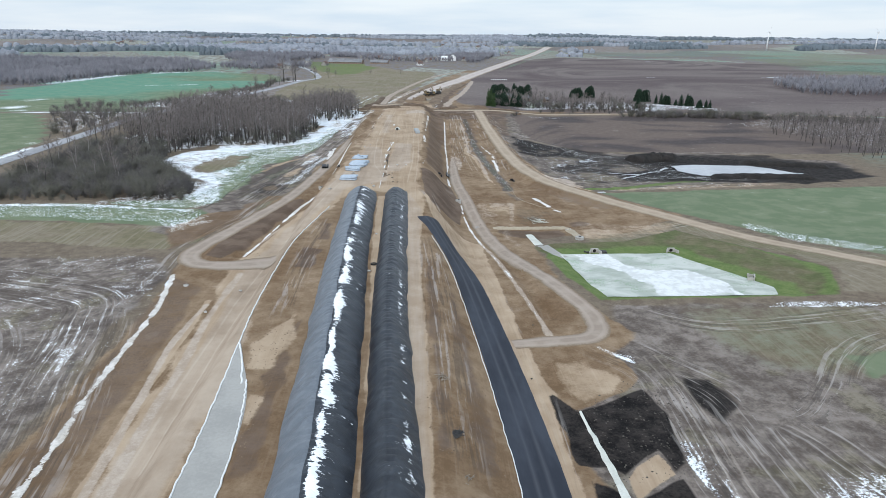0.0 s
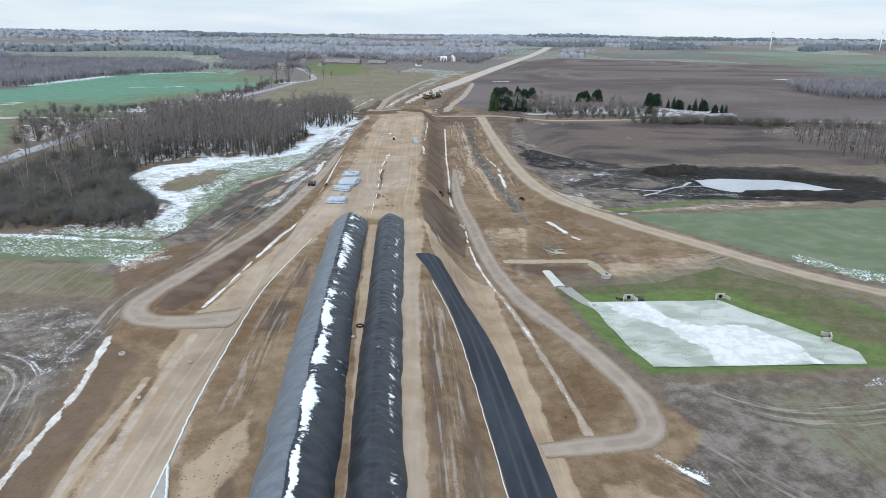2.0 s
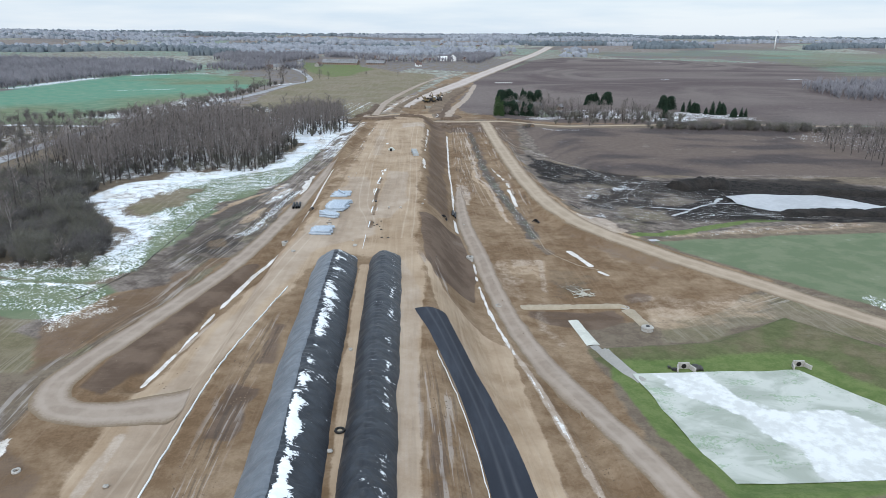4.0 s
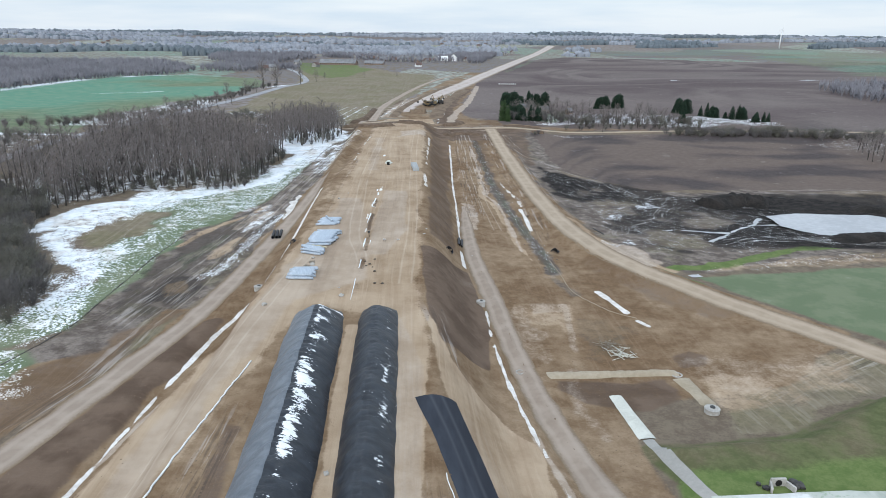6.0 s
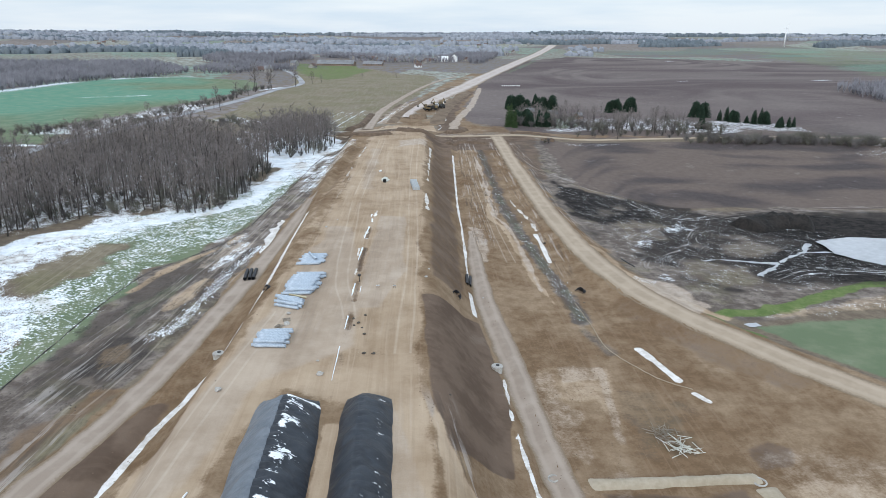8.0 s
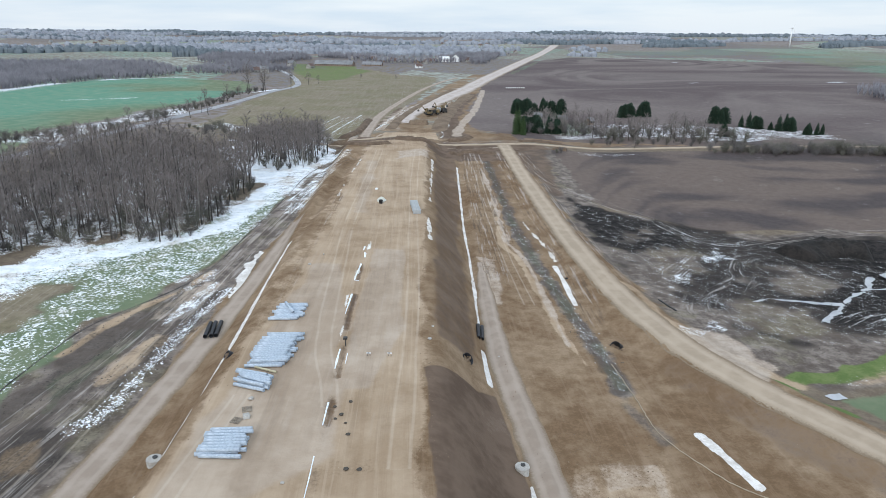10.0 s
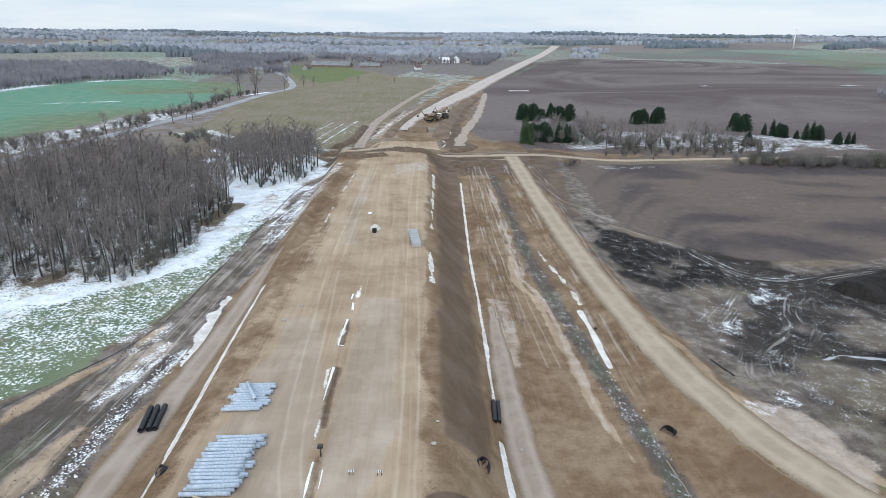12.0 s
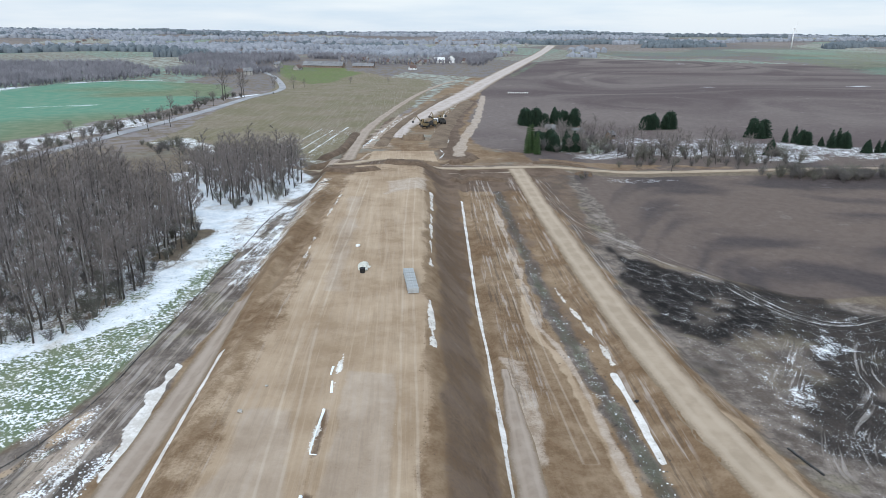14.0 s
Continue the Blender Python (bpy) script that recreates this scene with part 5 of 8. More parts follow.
def snow_a(X, Y, side, f):
    middle = 0.1 + 0.05 * wave(Y, X * 0, 8, 70)
    wide = 0.1 + 0.1 * wave(Y, X * 0 + 40, 3, 74)
    ridge = np.exp(-((side - middle) / np.maximum(wide, 0.03)) ** 2)
    streaks = wave(X * 0.9 + Y * 0.7, Y * 0.5 - X * 0.4, 3.4, 71, 3)
    patch = wave(Y, X * 0, 5, 72)
    bits = np.maximum(wave(X * 1.2, Y * 1.8, 2.2, 73), 0)
    blots = np.exp(-((side - 0.24) / 0.17) ** 2) * ss(140, 158, Y) * (0.0 + 1.5 * wave(X * 0.7 + Y * 0.5, Y * 0.9, 2.6, 77, 2))
    ridge = ridge * (1 - 0.6 * ss(138, 160, Y))
    lip = 0.75 * np.exp(-((Y - 183.2) / 0.5) ** 2) * ss(-0.02, 0.05, side)
    return lip + ridge * (0.68 + 0.4 * patch + 0.85 * streaks) + np.maximum(blots, 0) + ss(0.0, 0.08, side) * (0.06 + 0.5 * bits) - 0.6 * (1 - ss(-0.03, 0.01, side))


def snow_b(X, Y, side, f):
    rim = np.exp(-((side - 0.33) / 0.08) ** 2)
    return 0.12 + 0.26 * rim * (1 + wave(X, Y * 1.5, 2.4, 75)) + 0.36 * wave(X * 0.3, Y * 1.8, 3.4, 76) - 0.25 * (side < -0.06)


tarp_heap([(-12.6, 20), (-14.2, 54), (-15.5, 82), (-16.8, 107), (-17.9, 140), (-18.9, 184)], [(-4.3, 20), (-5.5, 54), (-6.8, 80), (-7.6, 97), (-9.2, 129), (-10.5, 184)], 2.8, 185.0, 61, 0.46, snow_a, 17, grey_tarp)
tarp_heap([(-4.2, 20), (-4.9, 54), (-5.5, 73), (-6.5, 97), (-7.3, 129), (-8.0, 184)], [(2.6, 20), (1.5, 54), (0.6, 73), (-0.6, 99), (-1.2, 129), (-1.7, 184)], 2.5, 185.4, 65, 0.44, snow_b, 15, tarp)


# ---- pipes in stacks on the carriageway bed ----
LONG = tube_mesh("long_plastic_pipe", 5.1, 0.24, 0.03, pale_pipe, 12)
SHORT = tube_mesh("short_plastic_pipe", 4.6, 0.24, 0.03, pale_pipe, 12)


def pipe_stack(x, y0, count, mesh, group, skew=0.0, layers=1, spread=0.53, loose=3.0, turn=0.0):
    for layer in range(layers):
        n = count - layer * 2
        for k in range(n):
            ob = new("plastic_pipe", mesh)
            yy = y0 + (k + layer) * spread
            xx = x + rng.uniform(-0.5, 0.5) + (k / max(1, count)) * skew
            ob.matrix_basis = pose(xx, yy, float(gz(xx, yy)) + 0.01 + layer * 0.45, 0, 0, turn + rng.gauss(0, loose))
            tagged(ob, "pale blue-grey plastic pipe lying in a stack", "pipe", group)


pipe_stack(-20.4, 200.0, 10, SHORT, "pipes stacked near the heaps", 0.0, 2, 0.56, 1.6)
pipe_stack(-20.3, 214.6, 8, SHORT, "pipes stacked askew", -0.4, 2, 0.52, 4.0, -21)
pipe_stack(-19.6, 220.3, 17, LONG, "pipes in the large stack", 1.0, 2, 0.6, 3.0)
pipe_stack(-19.9, 235.8, 11, SHORT, "pipes in the far stack", 0.3, 1, 0.58, 2.5)
for x, y, turn, up, mesh, label in ((-19.8, 239.2, -64, 0.5, SHORT, "pale plastic pipe lying across the stack"),):
    tagged(new("plastic_pipe", mesh), label, "pipe").matrix_basis = pose(x, y, float(gz(x, y)) + up, 0, 0, turn)
tagged(new("plastic_pipe", tube_mesh("yellow_pipe", 3.6, 0.16, 0.03, yellow_pipe, 10)), "dull yellow plastic pipe lying on sand", "pipe").matrix_basis = pose(-19.5, 219.3, float(gz(-19.5, 219.3)) + 0.01, 0, 0, -26)

BIG = tube_mesh("drain_pipe", 5.4, 0.36, 0.05, black_pipe, 14, 14)
for k, (x, y, turn) in enumerate(((-33.6, 239.6, 97), (-32.8, 239.9, 98), (-32.0, 240.1, 96))):
    tagged(new("drain_pipe", BIG), "black corrugated drain pipe beside the gravel road", "pipe", "black drain pipes").matrix_basis = pose(x, y, float(gz(x, y)) + 0.08, 0, 0, turn)
for x, y, turn in ((12.3, 247.4, 86), (13.1, 248.6, 85)):
    tagged(new("drain_pipe", BIG), "black corrugated drain pipe beside the track", "pipe", "black drain pipes by the track").matrix_basis = pose(x, y, float(gz(x, y)) + 0.02, 0, 0, turn)

# pallets of grey kerb stones
KERB = bmesh.new()
box(KERB, 0, 0, 0, 1.9, 0.18, 0.3, None, 0.02)
kerb_me = bpy.data.meshes.new("kerb_stone")
KERB.to_mesh(kerb_me)
KERB.free()
kerb_me.materials.append(blotched("new_grey_concrete", (0.33, 0.35, 0.36), (0.45, 0.47, 0.48), 0.5, 4, 0.8))
for k in range(8):
    x, y = 0.9 + 0.12 * (3.5 - k), 299.6 + k * 1.33
    p = thing("stone_pallet", x, y, None, 4, "pallet of grey concrete kerb stones on sand", "pallet", "pallets of kerb stones")
    bm = bmesh.new()
    for j in (-0.7, 0, 0.7):
        box(bm, j, 0, 0, 0.1, 1.0, 0.1)
    for j in range(4):
        box(bm, 0, -0.42 + j * 0.28, 0.1, 2.0, 0.16, 0.03)
    part("wooden_base", bm, old_wood, p)
    for lay in range(3):
        for j in range(4):
            shared("kerb_stone", kerb_me, p, pose(rng.uniform(-0.05, 0.05), -0.39 + j * 0.26, 0.13 + lay * 0.31, 0, 0, rng.uniform(-1, 1)))


# ---- drains: culvert mouths, manholes, basin works ----
def culvert(x, y, turn, r=0.8, long=4.0, label=""):
    """A drain pipe that comes out of a slope, its mouth cut towards the sky."""
    c = thing("culvert", x, y, float(gz(x, y)), turn, label, "culvert", "culvert mouths")
    tilt = Matrix.Rotation(radians(-38), 4, "Y")
    ob = shared("corrugated_pipe", tube_mesh("corrugated_pipe", long, r, 0.06, black_pipe, 20, 10), c, tilt @ pose(-long / 2 + 0.35, 0, -r))
    ob["label"] = "black corrugated pipe"
    # black disc across the pipe, painted as the shade within
    bm = bmesh.new()
    cone(bm, (-0.35, 0, 0), (-0.3, 0, 0), r - 0.07, r - 0.07, 20)
    bmesh.ops.transform(bm, matrix=tilt, verts=bm.verts)
    part("shade_disc", bm, hollow_shade, c)
    for k in range(22):
        a = math.tau * k / 22
        bm = bmesh.new()
        lump(bm, -0.25 * math.cos(a) + rng.uniform(-0.1, 0.1), (r + 0.3) * math.sin(a), 0.05, rng.uniform(0.16, 0.3), 0.6, k)
        part("clod", bm, earth_brown, c)
    return c


culvert(8.9, 230.6, -30, 1.05, 4.0, "black culvert mouth in the brown embankment slope")
culvert(36.9, 244.2, 215, 1.05, 4.0, "black culvert mouth under the gravel road")
culvert(-26.2, 225.4, 205, 0.75, 4.0, "black culvert mouth above the snowy ditch")


def manhole(x, y, r, up, label, lid=True):
    m = thing("manhole", x, y, None, rng.uniform(0, 90), label, "manhole", "concrete manholes")
    bm = bmesh.new()
    prof = [(r, -0.6), (r, up), (r - 0.03, up + 0.03), (r - 0.18, up + 0.03), (r - 0.2, up), (r - 0.2, up - 0.9)]
    rings = [[bm.verts.new((q * math.cos(a), q * math.sin(a), z)) for a in np.linspace(0, 2 * math.pi, 24, endpoint=False)] for q, z in prof]
    for a, b in zip(rings[:-1], rings[1:]):
        for i in range(24):
            bm.faces.new((a[i], a[(i + 1) % 24], b[(i + 1) % 24], b[i]))
    part("shaft_ring", bm, concrete, m, "", True)
    if lid:
        bm = bmesh.new()
        cone(bm, (0, 0, up + 0.035), (0, 0, up + 0.2), r + 0.04, r + 0.02, 24)
        part("cover_slab", bm, concrete, m)
        bm = bmesh.new()
        cone(bm, (r * 0.25, 0, up + 0.2), (r * 0.25, 0, up + 0.3), r * 0.36, r * 0.34, 18)
        part("iron_cover", bm, dark_steel, m, "dark round iron cover")
    else:
        # black disc down the open shaft in place of its shade
        bm = bmesh.new()
        cone(bm, (0, 0, up - 0.5), (0, 0, up - 0.4), r - 0.2, r - 0.2, 20)
        part("shaft_shade", bm, hollow_shade, m)
    return m


manhole(14.4, 208.8, 0.9, 0.6, "round concrete manhole standing at the slope foot")
manhole(-29.4, 204.4, 0.85, 0.5, "round concrete manhole in the snowy ditch", True)
manhole(18.4, 181.6, 0.75, 0.25, "low concrete manhole beside the gravel track", False)
manhole(44.7, 167.4, 1.1, 0.6, "wide concrete manhole with a pale cover")
manhole(44.4, 180.0, 0.9, 0.15, "low concrete manhole in pale earth", False)
manhole(-44.3, 121.0, 0.5, 0.2, "small concrete manhole on the clay slope", False)


def berm(name, pts, width, high, mat, label):
    """A low bank of earth along a line."""
    line = np.array(smooth_line(pts, 14))
    tx, ty = np.gradient(line[:, 0]), np.gradient(line[:, 1])
    l = np.hypot(tx, ty)
    u = np.linspace(-1, 1, 13)
    s = np.linspace(0, 1, len(line))
    ends = np.minimum(1, np.minimum(s, 1 - s) * 14)
    wob = 1 + 0.25 * wave(line[:, 0] * 1.3, line[:, 1] * 1.3, 2.5, 33)
    X = line[:, 0:1] + (ty / l)[:, None] * u * width / 2 * wob[:, None]
    Y = line[:, 1:2] - (tx / l)[:, None] * u * width / 2 * wob[:, None]
    Z = gz(X, Y) - 0.05 + high * (np.cos(u * math.pi / 2) ** 0.8)[None] * ends[:, None] * (1 + 0.3 * wave(X, Y, 1.2, 35))
    ob = sheet(name, np.stack([X, Y, Z], 2).reshape(-1, 3), grid_faces(len(line), 13), mat)
    return tagged(ob, label, "earth bank")


berm("earth_bank", [(22.5, 180), (30, 180.3), (37, 180.6), (45, 180.8)], 2.3, 0.7, earth_pale, "low bank of pale sandy earth over a trench")
berm("earth_bank", [(44.5, 179), (45, 175), (45.4, 169.5)], 2.6, 0.45, earth_pale, "short bank of pale sandy earth to a manhole")
berm("soil_mound", [(-2.5, 498.5), (3, 499.5), (8, 498.5)], 7, 2.4, earth_brown, "brown mound of dug soil on the far bed")
berm("soil_mound", [(101, 300), (108, 304), (116, 306), (124, 302)], 13, 3.0, peat, "black mound of peat beside the pond")
berm("soil_mound", [(120, 258), (134, 260), (148, 258), (164, 256)], 8, 1.6, peat, "long black peat bank before the pond")
berm("soil_mound", [(150, 296), (166, 290), (186, 284)], 9, 1.8, peat, "black peat bank behind the pond")
berm("soil_mound", [(-36, 425), (-30, 431), (-16, 437), (4, 438), (13, 434)], 5, 1.6, earth_brown, "brown earth bank along the crossing road")
for pts, wide, high in (([(-29, 409), (-20, 405), (-9, 409)], 5, 1.1), ([(-8, 421), (2, 417), (12, 421)], 6, 1.3), ([(15, 413), (24, 417), (35, 414)], 5, 1.0), ([(16, 440), (22, 444), (27, 452)], 5, 1.4), ([(-33, 444), (-27, 470), (-25, 520)], 5, 1.5), ([(48, 441), (58, 443), (70, 441)], 4, 0.8), ([(62, 425), (65, 427), (68, 426)], 4, 1.2)):
    berm("soil_mound", pts, wide, high, earth_dark, "dark brown heap of dug earth near the crossing")
berm("soil_mound", [(13, 475), (17, 520), (28, 600), (46, 690)], 9, 0.9, earth_brown, "brown earth bank beside the far carriageway")
berm("soil_mound", [(-12, 476), (-8, 520), (2, 590), (18, 670), (36, 745)], 6, 1.0, earth_brown, "brown earth bank between the far roads")

# pale mat of the basin's spillway, and the grass-lined path below it
ribbon("spillway_mat", [(32, 173.2), (32.2, 166.6), (32.5, 160)], [2.0, 2.2, 2.4], pale_slab, 0.16, 0.5, 0.03, 0.02, 4, "pale concrete mat lining the spillway", "concrete mat")
ribbon("spillway_gutter", [(32.5, 159.8), (33.2, 153), (34.2, 147), (35.4, 143)], 1.6, grey_cloth, 0.1, 0.7, 0.12, 0.0, 4, "grey stone gutter running into the basin", "gutter")


def inlet(x, y, turn, label, dark=True):
    h = thing("inlet_headwall", x, y, float(gz(x, y)) - 0.1, turn, label, "headwall", "basin inlets")
    bm = bmesh.new()
    box(bm, 0, 0, 0, 1.8, 0.3, 1.1, None, 0.03)
    part("headwall", bm, concrete, h)
    for side in (-1, 1):
        bm = bmesh.new()
        box(bm, 0, 0, 0, 0.25, 1.5, 0.8, Matrix.Translation((side * 1.15, -0.65, 0)) @ Matrix.Rotation(side * 0.35, 4, "Z"), 0.03)
        part("wing_wall", bm, concrete, h)
    # black disc on the wall face, drawn as a shaded pipe opening
    bm = bmesh.new()
    cone(bm, (0, -0.2, 0.55), (0, -0.145, 0.55), 0.4, 0.4, 18)
    part("mouth_shade", bm, hollow_shade, h, "dark disc for the shade inside the pipe")
    if dark:
        for k in range(12):
            bm = bmesh.new()
            lump(bm, rng.choice((-1, 1)) * rng.uniform(1.5, 2.6), rng.uniform(-0.7, 0.5), 0.3, rng.uniform(0.25, 0.5), 0.9, k)
            part("stone", bm, dark_steel, h, "dark wet stone")
    return h


inlet(43.2, 147.0, 0, "concrete inlet headwall with dark stones at the basin")
inlet(61.8, 147.2, 0, "small concrete inlet headwall at the basin edge", False)
inlet(73.0, 128.5, -115, "small concrete outlet headwall at the basin edge", False)


# ---- ice and water ----
def flat_pool(name, poly, z, mat, label, seed, wobble=0.6, step=0.8, white=None):
    """A level sheet within a ragged outline."""
    px, py = [p[0] for p in poly], [p[1] for p in poly]
    xs, ys = np.arange(min(px) - 2, max(px) + 2, step), np.arange(min(py) - 2, max(py) + 2, step)
    X, Y = np.meshgrid(xs, ys)
    D = inside(X, Y, poly) + wobble * wave(X, Y, 5, seed)
    f = grid_faces(len(ys), len(xs))
    # pull the outermost grid points onto the shore line
    gy, gx = np.gradient(D, step)
    g = np.maximum(gx ** 2 + gy ** 2, 0.2)
    near = (D < 0)
    X2, Y2 = np.where(near, X - D * gx / g, X), np.where(near, Y - D * gy / g, Y)
    d = D.ravel()
    keep = (d[f] > 0).any(1)
    f = f[keep]
    used = np.unique(f)
    index = np.full(X.size, -1)
    index[used] = np.arange(len(used))
    co = np.stack([X2.ravel()[used], Y2.ravel()[used], np.full(len(used), z)], 1)
    extra = {} if white is None else {"white": ss(-2.0, 2.0, inside(co[:, 0], co[:, 1], white) + 2.0 * wave(co[:, 0], co[:, 1], 7, 25))}
    return tagged(sheet(name, co, index[f], mat, **extra), label, "water", kind="structure")


def ice_material():
    n = Nodes("snowy_ice", 0.45)
    low, mid, fine = n.noise(0.12, 4, 0.6, (1.0, 1.6, 1.0), 0.6), n.noise(0.45, 5, 0.65), n.noise(2.2, 5, 0.65)
    wet = n.mix(n.step(low, 0.4, 0.62), (0.32, 0.345, 0.295), (0.48, 0.495, 0.45))
    white = n.math("ADD", n.attr("white"), n.math("MULTIPLY", n.math("SUBTRACT", mid, 0.5), 0.9))
    c = n.mix(n.step(white, 0.4, 0.62), wet, n.mix(n.step(mid, 0.4, 0.6), (0.55, 0.555, 0.54), (0.68, 0.69, 0.685)))
    weed = n.step(n.math("ADD", n.noise(0.16, 4, 0.7, (1.0, 1.8, 1.0), 0.6), n.math("MULTIPLY", n.math("SUBTRACT", fine, 0.5), 0.6)), 0.55, 0.64)
    c = n.mix(n.math("MULTIPLY", weed, n.step(white, 0.5, 0.3)), c, n.mix(0.5, c, (0.14, 0.26, 0.12)))
    return n.done(c, fine, 0.2, 0.03)


ice = ice_material()
flat_pool("basin_ice", ICE, -0.86, ice, "frozen retention basin with patches of wet snow", 21, 0.3, 0.6,
          [(38, 146), (44, 146), (48, 138), (53, 133.5), (60, 133), (65, 127), (66, 119), (49, 119), (50, 125), (44, 133), (40, 140)])
pond_ice = blotched("grey_pond_ice", (0.32, 0.328, 0.345), (0.45, 0.458, 0.475), 0.06, 0.6, 0.3, 0.1, 0.02)
flat_pool("pond", [(114, 284), (125, 287), (150, 285), (164, 268), (150, 263), (120, 262), (113, 273)], float(gz(135, 274)) + 0.35, pond_ice, "frozen pond among black peat banks", 23, 1.5)
flat_pool("puddle", [(64, 227.5), (68, 228), (69, 225.5), (65, 224.6)], float(gz(66.5, 226.4)) + 0.12, pond_ice, "small frozen puddle in the grass ring", 24, 1.4, 0.3)
for pts in ([(115, 276), (104, 275), (93.5, 266.5), (84, 257)], [(104, 275), (112, 284)], [(94, 267), (81, 270), (74, 268)]):
    ribbon("frozen_runnel", pts, 0.8, pond_ice, 0.05, 0.6, 1.1, 0, 3, "frozen trickle across black mud", "water")

ribbon("silt_trickle", [(22.8, 75.5), (23.1, 70), (23.3, 66), (23.6, 62), (24, 52)], [0.35, 0.5, 0.6, 1.0, 1.5], pale_slab, 0.12, 0.5, 0.35, 0, 3, "pale silt washed down the black peat", "silt")

# ---- hoses, cloth, fence ----
def hose(pts, r, mat, label, name="white_hose"):
    line = smooth_line(pts, 16)
    cu = bpy.data.curves.new(name, "CURVE")
    cu.dimensions, cu.bevel_depth, cu.bevel_resolution, cu.use_fill_caps = "3D", r, 2, True
    sp = cu.splines.new("POLY")
    sp.points.add(len(line) - 1)
    for q, (x, y) in zip(sp.points, line):
        q.co = (x + rng.uniform(-0.08, 0.08), y, float(gz(x, y)) + r * 0.7, 1)
    cu.materials.append(mat)
    return tagged(new(name, cu), label, "geotextile edge")


hose([(-23.2, 40), (-23.5, 54), (-24, 67), (-25.4, 88.5), (-26.3, 105), (-26.4, 130), (-25.6, 143), (-23.8, 156), (-22, 168)], 0.11, white_hose, "white geotextile edge rolled along the haul road")
hose([(-18.6, 40), (-19, 54), (-19.6, 64), (-21, 74), (-21.6, 77)], 0.11, white_hose, "white geotextile edge beside grey cloth")
hose([(-22, 76), (-23.4, 82), (-25.3, 88)], 0.14, white_hose, "white geotextile edge where the cloth narrows")
hose([(12.0, 40), (12.3, 58), (11.3, 81), (9.5, 106), (7.4, 127), (4.2, 143)], 0.065, white_hose, "white geotextile strip along the asphalt edge")
for pts, w in (([(-10.3, 246.6), (-10.5, 241.5), (-10.6, 238)], [0.35, 0.2, 0.1]), ([(-10.1, 225.6), (-10.2, 222), (-10.2, 219.6)], [0.2, 0.3, 0.1]), ([(-8.9, 224.2), (-8.9, 221)], [0.2, 0.1]), ([(-10.0, 211), (-10.1, 206)], [0.25, 0.1]), ([(-10.2, 200), (-10.2, 190)], [0.14, 0.1]),
               ([(-9.9, 262.5), (-10.2, 258.5), (-10.4, 254), (-10.35, 253.3)], [0.36, 0.22, 0.14, 0.14]), ([(-10.4, 253.4), (-9.6, 253.3)], [0.25, 0.2]), ([(-9.6, 269), (-9.4, 266)], [0.3, 0.4]), ([(-9.9, 273), (-10.0, 270.6)], [0.35, 0.2]), ([(-8.9, 273.4), (-9.0, 271.4)], [0.35, 0.2])):
    ribbon("snow_sliver", pts, w, snow_mat, 0.05, 0.4, 0.05, 0.02, 4, "sliver of old snow along a trench edge", "snow")
hose([(34.4, 238), (35, 226), (35.4, 217.5), (40, 207.5), (45, 202.5)], 0.07, earth_pale, "pale hose winding over the clay")
hose([(52.6, 266), (53.2, 263.5), (54.2, 260.3)], 0.16, dark_steel, "dark pole lying on mud", "fallen_pole")
cloth_line = [(-21.1, 40), (-21.3, 54), (-21.8, 66), (-22.6, 74), (-24.2, 82), (-25.2, 88)]
ribbon("geotextile_sheet", cloth_line, [4.6, 4.5, 4.4, 3.6, 1.9, 0.3], grey_cloth, 0.12, 0.8, 0.05, 0.0, 8, "grey geotextile sheet laid on the ground", "geotextile")
FENCE = [(-62, 172), (-57.5, 188), (-57, 209), (-55, 240), (-43.5, 264), (-40.4, 292), (-38.3, 325), (-35, 372), (-23.5, 391)]
line = np.array(smooth_line(FENCE, 20))
run = np.concatenate([[0], np.cumsum(np.hypot(*np.diff(line, axis=0).T))])
fence = thing("silt_fence", float(line[0, 0]), float(line[0, 1]), None, 0, "low black cloth silt fence on wooden posts", "fence")
base = np.array(fence.matrix_basis.translation)
s = np.arange(0, run[-1], 1.0)
fx, fy = np.interp(s, run, line[:, 0]), np.interp(s, run, line[:, 1])
fzv = gz(fx, fy)
sag = 0.15 + 0.16 * wave(s, s * 0, 4, 90)
co = np.concatenate([np.stack([fx - 0.03, fy, fzv - 0.05], 1), np.stack([fx - 0.03, fy, fzv + sag], 1), np.stack([fx + 0.03, fy, fzv + sag], 1), np.stack([fx + 0.03, fy, fzv - 0.05], 1)]) - base
n = len(s)
faces = [(j * n + i, j * n + i + 1, (j + 1) * n + i + 1, (j + 1) * n + i) for j in range(3) for i in range(n - 1)]
ob = sheet("cloth", co, faces, black_cloth)
ob.parent = fence
bm = bmesh.new()
box(bm, 0, 0, -0.3, 0.06, 0.06, 0.85)
post_me = bpy.data.meshes.new("post")
bm.to_mesh(post_me)
bm.free()
post_me.materials.append(old_wood)
for k in range(0, n, 3):
    shared("post", post_me, fence, Matrix.Translation(Vector((fx[k] + 0.09, fy[k], fzv[k])) - Vector(base)))

# ---- small things on the bed: blocks, stones, brushwood, a post ----
def stone(x, y, r, mat, label, name="stone", squash=0.6):
    bm = bmesh.new()
    lump(bm, 0, 0, r * squash * 0.6, r, squash, int(abs(x * 31 + y * 7)))
    ob = part(name, bm, mat)
    ob.matrix_basis = pose(x, y, float(gz(x, y)))
    return tagged(ob, label, "stone" if name == "stone" else "block")


